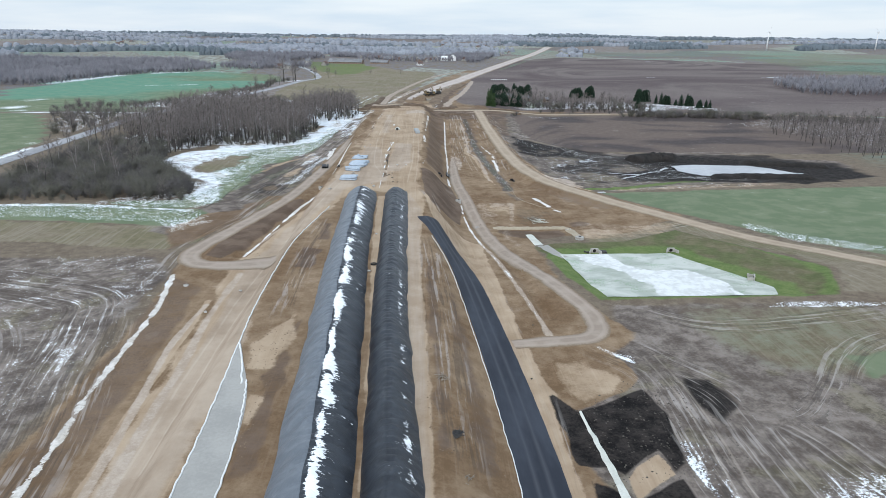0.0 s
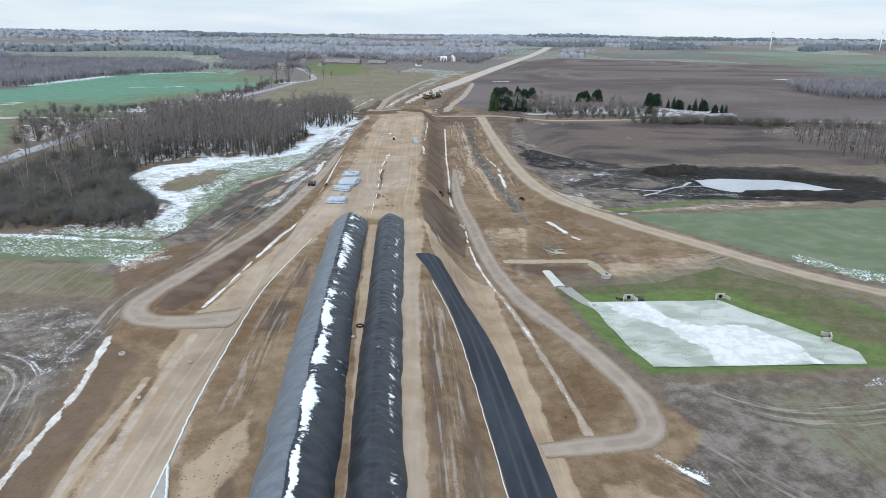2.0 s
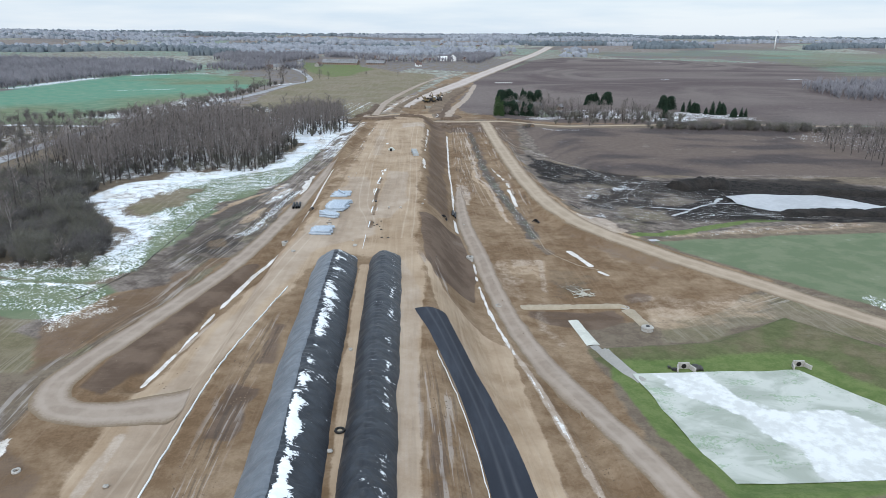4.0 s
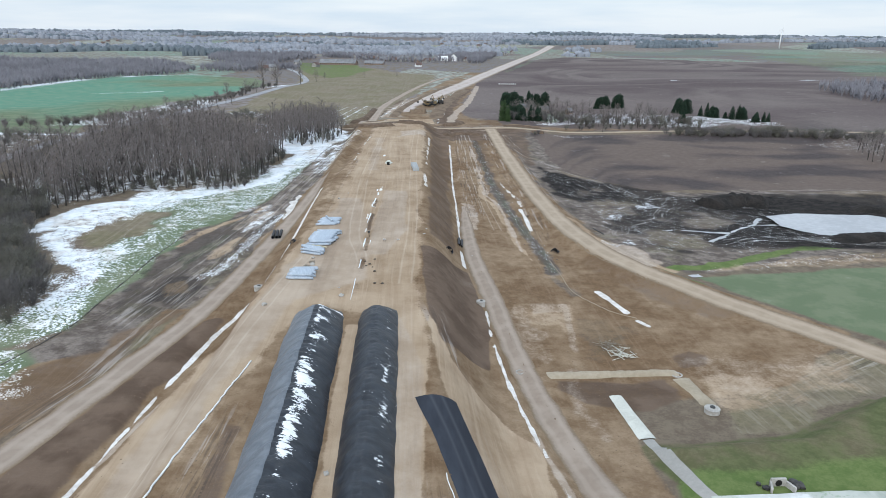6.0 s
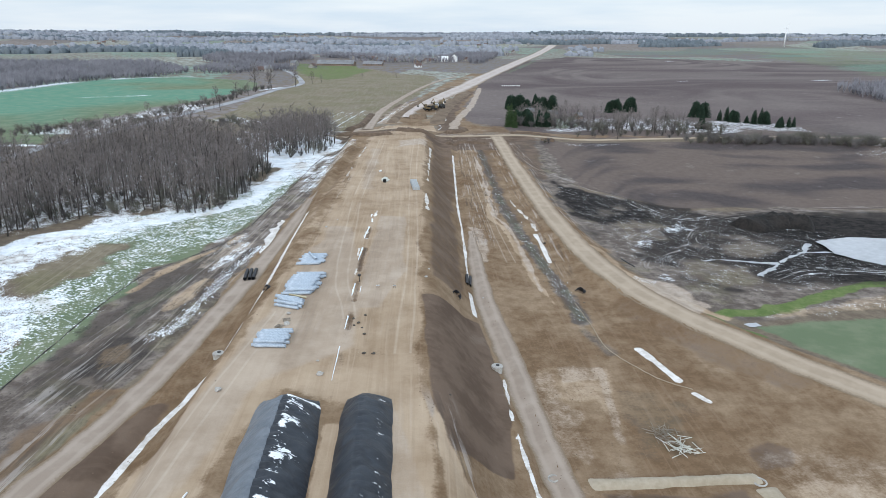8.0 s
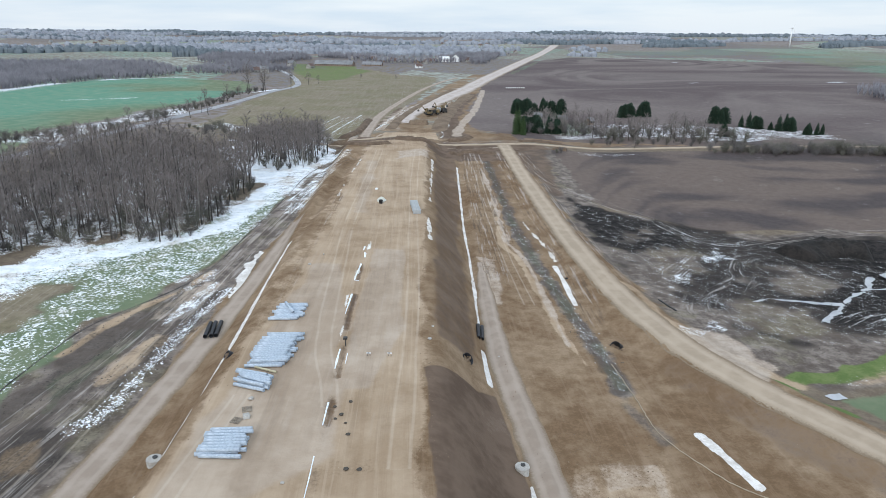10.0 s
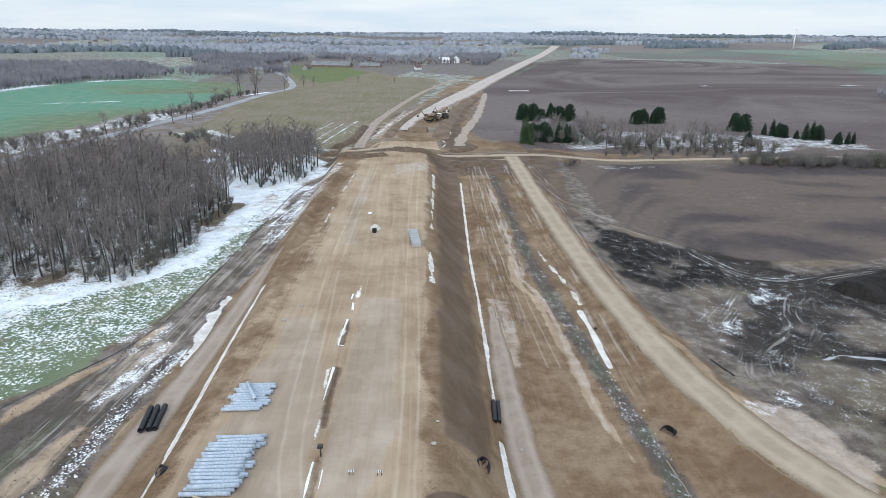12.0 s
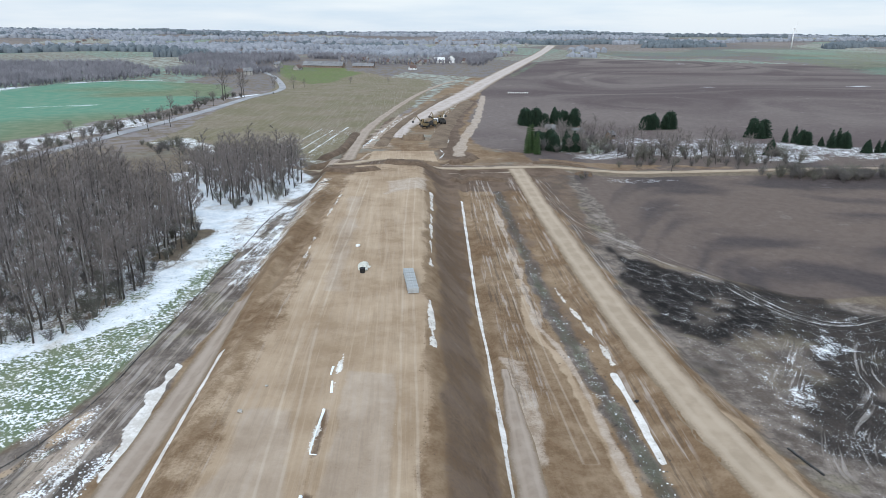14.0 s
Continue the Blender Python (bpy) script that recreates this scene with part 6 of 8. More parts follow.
for x, y, r in ((-9.1, 210.1, 0.45), (-8.1, 208.0, 0.5), (-7.2, 210.9, 0.4), (-6.9, 203.9, 0.5), (-6.5, 197.6, 0.55), (-5.1, 197.5, 0.5), (-8.7, 207.2, 0.4), (-7.4, 206.2, 0.35), (5.5, 188, 0.3), (17.6, 84.2, 0.3), (21, 103, 0.3)):
    stone(x, y, r * 0.62, peat_pale, "dark clod of soil on the sand", "stone", 0.5)
for x, y, r in ((-19.8, 212.0, 0.4), (-19.4, 207.9, 0.55), (-12.0, 191.7, 0.5), (-12.8, 195.6, 0.25), (3.0, 228.3, 0.35), (-24.5, 188, 0.5), (-33, 118, 0.35), (-36.6, 108, 0.35), (3.6, 233, 0.25), (15.2, 240, 0.25), (-20, 262, 0.35), (-18, 268, 0.25)):
    stone(x, y, r, concrete, "pale grey stone lying on the sand")
for x, y, turn in ((-19.7, 209.6, 15), (-20.4, 207.2, 70)):
    t = thing("timber_pallet", x, y, None, turn, "weathered wooden pallet on the sand", "pallet")
    for j in range(5):
        bm = bmesh.new()
        box(bm, 0, -0.5 + j * 0.25, 0.1, 1.2, 0.14, 0.03)
        part("board", bm, old_wood, t)
    for j in (-0.5, 0, 0.5):
        bm = bmesh.new()
        box(bm, j, 0, 0, 0.1, 1.1, 0.1)
        part("runner", bm, old_wood, t)
t = thing("marker_post", -9.4, 226.6, None, 0, "short dark marker post in the sand", "post")
bm = bmesh.new()
cone(bm, (0, 0, -0.2), (0, 0, 1.1), 0.09, 0.08, 8)
part("shaft", bm, dark_steel, t)
bm = bmesh.new()
box(bm, 0, 0, 1.1, 0.6, 0.5, 0.35, None, 0.04)
part("cap_box", bm, dark_steel, t)
def tyre(x, y, r, label):
    """A worn tyre lying flat."""
    t = thing("tyre", x, y, None, 0, label, "tyre")
    bm = bmesh.new()
    rings = []
    for k in range(20):
        a = math.tau * k / 20
        rings.append([bm.verts.new(((r + 0.3 * r * math.cos(b)) * math.cos(a), (r + 0.3 * r * math.cos(b)) * math.sin(a), 0.3 * r + 0.3 * r * math.sin(b))) for b in np.linspace(0, math.tau, 8, endpoint=False)])
    for a, b in zip(rings, rings[1:] + rings[:1]):
        for i in range(8):
            bm.faces.new((a[i], b[i], b[(i + 1) % 8], a[(i + 1) % 8]))
    part("tread", bm, rubber, t, "", True)
    bm = bmesh.new()
    cone(bm, (0, 0, 0.02), (0, 0, 0.1), r * 0.7, r * 0.66, 16)
    part("soil_fill", bm, earth_pale, t, "pale soil inside the tyre")


def barrier(x, y, turn):
    t = thing("striped_barrier", x, y, None, turn, "small white barrier board with dark stripes on the sand", "barrier", "striped barriers")
    t.scale = (0.65, 0.65, 0.65)
    for side in (-1, 1):
        bm = bmesh.new()
        box(bm, side * 0.3, 0, 0, 0.08, 0.5, 0.08, None, 0.01)
        box(bm, side * 0.3, 0, 0.08, 0.06, 0.06, 0.8)
        part("stand", bm, dark_steel, t)
    bm = bmesh.new()
    box(bm, 0, 0, 0.45, 0.9, 0.05, 0.4, None, 0.01)
    board = part("board", bm, white_paint, t)
    for k in range(3):
        bm = bmesh.new()
        box(bm, -0.28 + k * 0.28, -0.028, 0.46, 0.1, 0.01, 0.38)
        part("stripe", bm, dark_steel, board, "dark stripe")


tyre(-7.7, 122.3, 0.5, "worn black tyre lying between the heaps")
barrier(-5.8, 223.3, 4)
barrier(-2.8, 223.1, -6)
stone(-8.3, 118.3, 0.4, concrete, "pale grey stone between the covered heaps")
stone(-8.4, 142.8, 0.35, concrete, "pale grey stone between the covered heaps")
# pale heap with a black tub
t = thing("gravel_pile", -8.3, 313.2, None, 0, "small pile of pale gravel with white bags", "gravel pile")
bm = bmesh.new()
for k in range(30):
    a, q = rng.uniform(0, 6.3), rng.uniform(0, 1.0) ** 0.6
    lump(bm, q * math.cos(a) * 1.0, q * math.sin(a) * 2.4, 0.7 * (1 - q), 0.5, 0.8, k)
part("pile", bm, pale_slab, t)
b = thing("black_tub", -8.3, 310.0, None, 0, "black plastic tub standing by a pale pile", "tub")
bm = bmesh.new()
cone(bm, (0, 0, 0), (0, 0, 0.9), 0.45, 0.55, 12)
part("body", bm, rubber, b)
bm = bmesh.new()
cone(bm, (0, 0, 0.9), (0, 0, 0.96), 0.6, 0.6, 12)
part("rim", bm, rubber, b)
stone(-10.3, 326, 0.7, white_hose, "white sack lying on the sand", "sack", 0.5)
# the thing by the snow strip
stone(35.5, 278.3, 0.4, rubber, "black tyre-sized clod beside the snow strip", "stone", 0.6)


def brush_heap(x, y, size, count, mat, label):
    h = thing("brushwood_heap", x, y, None, 0, label, "brushwood")
    for _ in range(count):
        a, d = rng.uniform(0, 6.3), rng.uniform(0, size * 0.5)
        px, py, l = d * math.cos(a), d * math.sin(a), rng.uniform(0.5, 1.0) * size * 0.6
        t2, up = rng.uniform(0, 6.3), rng.uniform(-0.1, 0.35)
        z0 = 0.08 + 0.1 * size * (1 - d / size) * rng.random()
        bm = bmesh.new()
        cone(bm, (px - l / 2 * math.cos(t2), py - l / 2 * math.sin(t2), z0), (px + l / 2 * math.cos(t2), py + l / 2 * math.sin(t2), z0 + up * l * 0.5), 0.06, 0.035, 5)
        part("stick", bm, mat, h)
    return h


brush_heap(5.5, 65.0, 1.5, 60, dark_steel, "small heap of dark brushwood on the clay")
brush_heap(4.1, 77.4, 2.2, 14, old_wood, "a few pale sticks on the clay")
brush_heap(6.3, 57.4, 1.8, 10, old_wood, "a few pale sticks on the clay")
brush_heap(37.2, 187.5, 5.5, 30, pale_slab, "pale roots and boards strewn over mud")
brush_heap(36.0, 190.5, 4.6, 40, old_wood, "weathered branches strewn over mud")


# ---- clods, loose and half under snow ----
def strewn(name, spots, sizes, mat, label, seed):
    """Many small clods as one object."""
    q = random.Random(seed)
    tops = np.array([(1, 0, 0), (0.3, 0.9, 0), (-0.8, 0.6, 0), (-0.8, -0.6, 0), (0.3, -0.9, 0), (0, 0, 0.75)])
    tri = np.array([(0, 1, 5), (1, 2, 5), (2, 3, 5), (3, 4, 5), (4, 0, 5)])
    co, fs = [], []
    for k, (x, y) in enumerate(spots):
        r, a = q.uniform(*sizes), q.uniform(0, 6.3)
        v = tops * r * np.array([1, q.uniform(0.6, 1.2), q.uniform(0.6, 1.1)])
        v = v * np.array([q.uniform(0.75, 1.2) for _ in range(6)])[:, None]
        c, s_ = math.cos(a), math.sin(a)
        v = np.stack([v[:, 0] * c - v[:, 1] * s_, v[:, 0] * s_ + v[:, 1] * c, v[:, 2]], 1)
        v[:, 0] += x
        v[:, 1] += y
        v[:, 2] += float(gz(x, y)) - 0.02
        co.append(v)
        fs.append(tri + 6 * k)
    return tagged(sheet(name, np.concatenate(co), np.concatenate(fs), mat, False), label, "clods", kind="stuff")


def along(pts, count, half, seed):
    q = random.Random(seed)
    l = smooth_line(pts, 10)
    out = []
    for _ in range(count):
        k = q.uniform(0, len(l) - 1.001)
        i, f = int(k), k - int(k)
        out.append((l[i][0] * (1 - f) + l[i + 1][0] * f + q.gauss(0, half), l[i][1] * (1 - f) + l[i + 1][1] * f + q.gauss(0, half)))
    return out


def over(poly, count, seed):
    q = random.Random(seed)
    xs, ys = [p[0] for p in poly], [p[1] for p in poly]
    pts = np.array([(q.uniform(min(xs), max(xs)), q.uniform(min(ys), max(ys))) for _ in range(count * 3)])
    ok = inside(pts[:, 0], pts[:, 1], poly) > 0
    return [tuple(p) for p in pts[ok][:count]]


LUMPS = [(-42.5, 211), (-40, 217), (-38.8, 231), (-37.4, 246), (-35.4, 259)]
strewn("snowy_clods", along(LUMPS, 700, 0.8, 1) + along(MOSS, 140, 1.0, 2), (0.07, 0.22), snow_mat, "clods of soil capped with old snow", 4)
strewn("mud_clods", along(LUMPS, 800, 1.0, 5) + along(MOSS, 500, 1.5, 6) + over([(-56, 190), (-54, 240), (-43, 266), (-36, 262), (-38, 216), (-44, 190)], 900, 7) + over([(22, 60), (22, 76), (34, 86), (44, 80), (40, 62)], 500, 8)
       + over([(50, 300), (56, 250), (70, 238), (110, 250), (104, 296), (84, 318), (60, 330)], 1200, 9), (0.08, 0.2), peat_pale, "dark clods of wet mud", 10)
strewn("clay_clods", over([(2, 60), (11, 60), (8, 120), (4, 150), (2.5, 120)], 700, 11) + over([(-24, 60), (-18, 60), (-20, 160), (-25, 140)], 700, 12) + over([(20, 100), (22, 100), (16, 220), (30, 215), (40, 230), (34, 190), (30, 120)], 900, 13) + along(RIGHT_TOE[:7], 300, 1.0, 14) + along([(2.8, 180), (2.4, 230), (3.6, 290), (6, 380)], 260, 0.7, 15) + along(LEFT_DITCH, 420, 2.2, 16), (0.06, 0.17), earth_brown, "clods of brown clay", 17)
strewn("pale_stones", over([(-24, 190), (2, 190), (3, 300), (-22, 330)], 260, 18) + along(RIGHT_ROAD[4:9], 40, 3.6, 19) + along(LEFT_ROAD, 200, 2.6, 20) + along(RIGHT_TRACK, 160, 2.4, 21), (0.04, 0.1), earth_pale, "pale stones strewn along the tracks", 22)


# ---- trees ----
bark = blotched("grey_brown_bark", (0.05, 0.045, 0.041), (0.1, 0.09, 0.082), 0.5, 6, 0.95)
twigs = blotched("brown_grey_twigs", (0.135, 0.117, 0.11), (0.26, 0.228, 0.216), 0.1, 1.2, 0.95)
birch_bark = blotched("pale_birch_bark", (0.24, 0.225, 0.21), (0.36, 0.345, 0.325), 0.5, 5, 0.9)
shrub_twigs = blotched("olive_grey_twigs", (0.1, 0.096, 0.08), (0.178, 0.17, 0.143), 0.12, 1.5, 0.95)
dark_twigs = blotched("dark_grey_twigs", (0.095, 0.087, 0.084), (0.17, 0.158, 0.152), 0.12, 1.5, 0.95)
needles = blotched("dark_spruce_needles", (0.016, 0.034, 0.022), (0.03, 0.056, 0.034), 0.3, 3, 0.9)
needles_light = blotched("green_thuja_needles", (0.035, 0.065, 0.025), (0.06, 0.1, 0.04), 0.3, 3, 0.9)
# far woods: pale blue-grey, the haze of distance put into the colour
far_wood = blotched("hazed_bare_wood", (0.2, 0.213, 0.243), (0.31, 0.328, 0.363), 0.02, 0.22, 0.95)
mid_wood = blotched("hazed_mid_wood", (0.165, 0.16, 0.178), (0.27, 0.262, 0.282), 0.02, 0.22, 0.95)
far_fir = blotched("hazed_fir_wood", (0.105, 0.128, 0.148), (0.155, 0.18, 0.198), 0.02, 0.3, 0.95)


def sticks(segs, sides=3):
    """Tapered three-sided bars as arrays of points and triangles."""
    a, b = np.array([s[0] for s in segs], float), np.array([s[1] for s in segs], float)
    r1, r2 = np.array([s[2] for s in segs]), np.array([s[3] for s in segs])
    d = b - a
    d /= np.linalg.norm(d, axis=1)[:, None] + 1e-9
    u = np.cross(d, np.where(np.abs(d[:, 2:]) > 0.9, [[1.0, 0, 0]], [[0, 0, 1.0]]))
    u /= np.linalg.norm(u, axis=1)[:, None] + 1e-9
    v = np.cross(d, u)
    ang = np.linspace(0, 2 * math.pi, sides, endpoint=False)
    ring = np.cos(ang)[None, :, None] * u[:, None] + np.sin(ang)[None, :, None] * v[:, None]
    if not r2.any():
        co = np.concatenate([a[:, None] + ring * r1[:, None, None], b[:, None]], 1)
        tri = np.array([(i, (i + 1) % sides, sides) for i in range(sides)])
        return co.reshape(-1, 3), (np.arange(len(segs))[:, None, None] * (sides + 1) + tri[None]).reshape(-1, 3)
    co = np.concatenate([a[:, None] + ring * r1[:, None, None], b[:, None] + ring * r2[:, None, None]], 1)
    base = np.arange(len(segs))[:, None, None] * 2 * sides
    tri = []
    for i in range(sides):
        j = (i + 1) % sides
        tri += [(i, j, sides + j), (i, sides + j, sides + i)]
    return co.reshape(-1, 3), (base + np.array(tri)[None]).reshape(-1, 3)


def both(thick, thin):
    """Blunt and pointed bars in one pair of arrays."""
    (c1, f1), (c2, f2) = sticks(thick), sticks(thin)
    return np.concatenate([c1, c2]), np.concatenate([f1, f2 + len(c1)])


def mesh_of(name, co, faces, mat, smooth=True):
    ob = sheet(name, co, faces, mat, smooth)
    me = ob.data
    bpy.data.objects.remove(ob)
    return me


def bare_tree(seed, high, spread=0.32, limbs=13, subs=5, fine=7, birch=False, low=0.3):
    """Trunk and crown meshes of a leafless tree."""
    q = random.Random(seed)
    lean = (q.uniform(-0.04, 0.04), q.uniform(-0.04, 0.04))
    at = lambda h: np.array([lean[0] * h + 0.15 * math.sin(h * 0.7 + seed), lean[1] * h + 0.15 * math.cos(h * 0.6 + seed), h])
    cuts = np.linspace(-0.4, high * 0.93, 7)
    trunk = [(at(a), at(b), 0.17 * (1 - a / high) + 0.035, 0.17 * (1 - b / high) + 0.035) for a, b in zip(cuts[:-1], cuts[1:])]
    crown, tips = [], []
    for k in range(limbs):
        h = high * (low + (0.92 - low) * k / limbs + q.uniform(-0.02, 0.02))
        a = k * 2.4 + q.uniform(-0.4, 0.4)
        l = high * spread * (1.1 - 0.75 * (h / high - low)) * q.uniform(0.75, 1.15)
        up = q.uniform(0.7, 1.25)
        d = np.array([math.cos(a), math.sin(a), up])
        d /= np.linalg.norm(d)
        p0 = at(h)
        p1 = p0 + d * l
        crown.append((p0, p1, 0.075, 0.03))
        for j in range(subs):
            f = 0.3 + 0.7 * (j + q.random() * 0.6) / subs
            e = p0 + (p1 - p0) * f
            d2 = d + np.array([q.gauss(0, 0.55), q.gauss(0, 0.55), q.gauss(0.15, 0.35)])
            d2 /= np.linalg.norm(d2)
            l2 = l * q.uniform(0.3, 0.55)
            e2 = e + d2 * l2
            crown.append((e, e2, 0.04, 0.018))
            for i in range(fine):
                g = e + (e2 - e) * (0.3 + 0.7 * q.random())
                d3 = d2 + np.array([q.gauss(0, 0.6), q.gauss(0, 0.6), q.gauss(0.1, 0.4)])
                d3 /= np.linalg.norm(d3)
                tips.append((g, g + d3 * l2 * q.uniform(0.5, 1.0), 0.036, 0.0))
    return mesh_of("trunk", *sticks(trunk, 5), birch_bark if birch else bark), mesh_of("crown", *both(crown, tips), twigs)


def bush(seed, high, mat, count=32):
    q = random.Random(seed)
    segs, tips = [], []
    for _ in range(count):
        a, t = q.uniform(0, 6.3), q.uniform(0.05, 0.75)
        p = np.array([q.gauss(0, 0.25), q.gauss(0, 0.25), -0.1])
        d = np.array([math.cos(a) * t, math.sin(a) * t, 1.0])
        e = p + d * high * q.uniform(0.55, 1.0)
        segs.append((p, e, 0.03, 0.012))
        for _ in range(7):
            g = p + (e - p) * q.uniform(0.35, 1.0)
            d2 = d + np.array([q.gauss(0, 0.6), q.gauss(0, 0.6), q.gauss(0, 0.35)])
            tips.append((g, g + d2 * high * q.uniform(0.16, 0.34), 0.036, 0.0))
    return mesh_of("branches", *both(segs, tips), mat)


def spruce(seed, high, wide, mat, top=0.0):
    """Trunk and boughs; top: how blunt the crown is."""
    q = random.Random(seed)
    trunk = [((0, 0, -0.3), (0, 0, high * 0.95), 0.16, 0.03)]
    segs = []
    tiers = 15
    for k in range(tiers):
        f = k / (tiers - 1)
        h = high * (0.06 + 0.92 * f)
        r = wide * ((1 - f) ** (0.85 - top * 0.6) + 0.04)
        for j in range(11):
            a = j / 11 * 6.283 + k * 0.9 + q.uniform(-0.2, 0.2)
            l = r * q.uniform(0.75, 1.15)
            segs.append(((0.05 * math.cos(a), 0.05 * math.sin(a), h), (l * math.cos(a), l * math.sin(a), h - l * 0.28 + q.uniform(-0.15, 0.15)), 0.42 * (1 - 0.45 * f), 0.1))
            for i in (-1, 1):
                b = a + i * 0.25
                segs.append(((l * 0.45 * math.cos(a), l * 0.45 * math.sin(a), h - l * 0.1), (l * 0.92 * math.cos(b), l * 0.92 * math.sin(b), h - l * 0.32), 0.24, 0.05))
    return mesh_of("trunk", *sticks(trunk, 5), bark), mesh_of("foliage", *sticks(segs), mat)


BARE = [bare_tree(k, h, s, birch=b, low=lo) for k, (h, s, b, lo) in enumerate(((12.5, 0.25, False, 0.34), (11, 0.28, False, 0.3), (13.5, 0.22, False, 0.4), (10, 0.3, False, 0.25), (12, 0.2, True, 0.36)))]
BUSH = [bush(k, h, shrub_twigs if k % 2 else dark_twigs) for k, h in enumerate((3.6, 4.4, 3.0, 2.4))]
FIRS = [spruce(1, 10.5, 3.4, needles, 0.35), spruce(2, 8.5, 3.3, needles, 0.3), spruce(3, 11, 3.0, needles, 0.4), spruce(4, 9.5, 3.8, needles, 0.95), spruce(5, 11, 1.9, needles_light, 0.7)]


def put_tree(x, y, pick, scale, label, category, group, name="bare_tree", turn=None):
    t = thing(name, x, y, None, rng.uniform(0, 360) if turn is None else turn, label, category, group)
    t.scale = (scale, scale, scale * rng.uniform(0.9, 1.1))
    shared("trunk", pick[0], t)
    shared("crown" if name == "bare_tree" else "foliage", pick[1], t)
    return t


def put_bush(x, y, k, scale, group, label="leafless olive-grey bush on rough grass"):
    ob = new("bush", BUSH[k])
    ob.matrix_basis = pose(x, y, float(gz(x, y)), 0, 0, rng.uniform(0, 360)) @ Matrix.Diagonal((scale, scale, scale * rng.uniform(0.85, 1.15), 1))
    return tagged(ob, label, "bush", group)


def scatter(poly, gap, seed):
    """Uneven spots over an area, about gap apart."""
    q = random.Random(seed)
    xs, ys = [p[0] for p in poly], [p[1] for p in poly]
    pts = []
    y = min(ys)
    while y < max(ys):
        x = min(xs)
        while x < max(xs):
            pts.append((x + q.uniform(-0.45, 0.45) * gap, y + q.uniform(-0.45, 0.45) * gap))
            x += gap
        y += gap * 0.87
    p = np.array(pts)
    d = inside(p[:, 0], p[:, 1], poly)
    return [(float(a), float(b), float(e)) for (a, b), e in zip(p, d) if e > 0]


def joined(name, picks, spots, mat_of, label, category="wood"):
    """Many plants as one object for each material."""
    packs = {}
    cache = {}
    for x, y, kind, scale, turn in spots:
        for me in picks[kind] if isinstance(picks[kind], tuple) else (picks[kind],):
            if me.name not in cache:
                co = np.empty(len(me.vertices) * 3, np.float32)
                me.vertices.foreach_get("co", co)
                fv = np.empty(len(me.loops), np.int32)
                me.loops.foreach_get("vertex_index", fv)
                cache[me.name] = (co.reshape(-1, 3), fv.reshape(-1, 3))
            co, fv = cache[me.name]
            c, s_ = math.cos(turn), math.sin(turn)
            m = np.array([[c, -s_, 0], [s_, c, 0], [0, 0, 1]]) * scale
            pack = packs.setdefault(me.materials[0].name, [[], [], 0])
            pack[0].append(co @ m.T + np.array([x, y, float(gz(x, y))]))
            pack[1].append(fv + pack[2])
            pack[2] += len(co)
    for key, (co, fv, _) in packs.items():
        tagged(sheet(name, np.concatenate(co), np.concatenate(fv), bpy.data.materials[key]), label, category, kind="stuff")


WOOD = WOODLAND
GROVE = [(-76, 404), (-60, 384), (-45, 367), (-36, 384), (-34, 405), (-40, 432), (-66, 436)]
SHRUBS = [(-134, 184.5), (-100, 185.5), (-67, 187.5), (-68, 206), (-90, 236), (-92, 262), (-126, 282), (-132, 262), (-128, 230)]
near, deep = [], []
for x, y, d in scatter(WOOD, 4.3, 1):
    (near if d < 7 and x > -100 else deep).append((x, y))
near += [(x, y) for x, y, d in scatter(GROVE, 4.6, 2)]
for x, y in near[:240]:
    k = rng.choice((0, 0, 1, 1, 2, 3, 4, 4))
    put_tree(x, y, BARE[k], rng.uniform(0.8, 1.12), "leafless birch with a pale trunk at the wood's edge" if k == 4 else "leafless grey-brown tree at the snowy wood's edge", "tree", "trees along the wood's edge")
DEEP = [bare_tree(20 + k, h, s, 11, 4, 5, birch=b, low=lo) for k, (h, s, b, lo) in enumerate(((12.5, 0.26, False, 0.34), (11, 0.3, False, 0.3), (13.5, 0.24, False, 0.4), (10, 0.32, False, 0.25), (12, 0.22, True, 0.36)))]
spots = [(x, y, rng.choice((0, 1, 2, 2, 3, 4)), rng.uniform(0.8, 1.15), rng.uniform(0, 6.3)) for x, y in deep + near[240:]]
joined("bare_wood", DEEP, spots, None, "dense leafless wood with brown-grey crowns")
under = [(x, y, rng.randrange(4), rng.uniform(0.5, 1.0), rng.uniform(0, 6.3)) for x, y, d in scatter(WOOD, 4.3, 3) + scatter(GROVE, 5.5, 4)]
joined("undergrowth", BUSH, under, None, "low leafless undergrowth below the trees")
count = 0
for x, y, d in scatter(SHRUBS, 3.6, 5):
    if d < 8 and x > -100 and count < 60:
        put_bush(x, y, rng.randrange(4), rng.uniform(0.8, 1.25), "bushes by the snowy field")
        count += 1
rest = [(x, y, rng.randrange(4), rng.uniform(0.8, 1.4), rng.uniform(0, 6.3)) for x, y, d in scatter(SHRUBS, 3.3, 6) if d >= 4 or x <= -100]
joined("thicket", BUSH, rest, None, "dense thicket of leafless bushes", "thicket")
for x, y, s_ in ((-93, 207, 0.75), (-97, 214, 0.8), (-101, 209, 0.7), (-104, 222, 0.85), (-110, 215, 0.8), (-118, 208, 0.75), (-122, 250, 0.9), (-112, 244, 0.9), (-126, 236, 0.8)):
    put_tree(x, y, BARE[4], s_, "slim leafless birch with a pale trunk", "tree", "birches in the thicket")
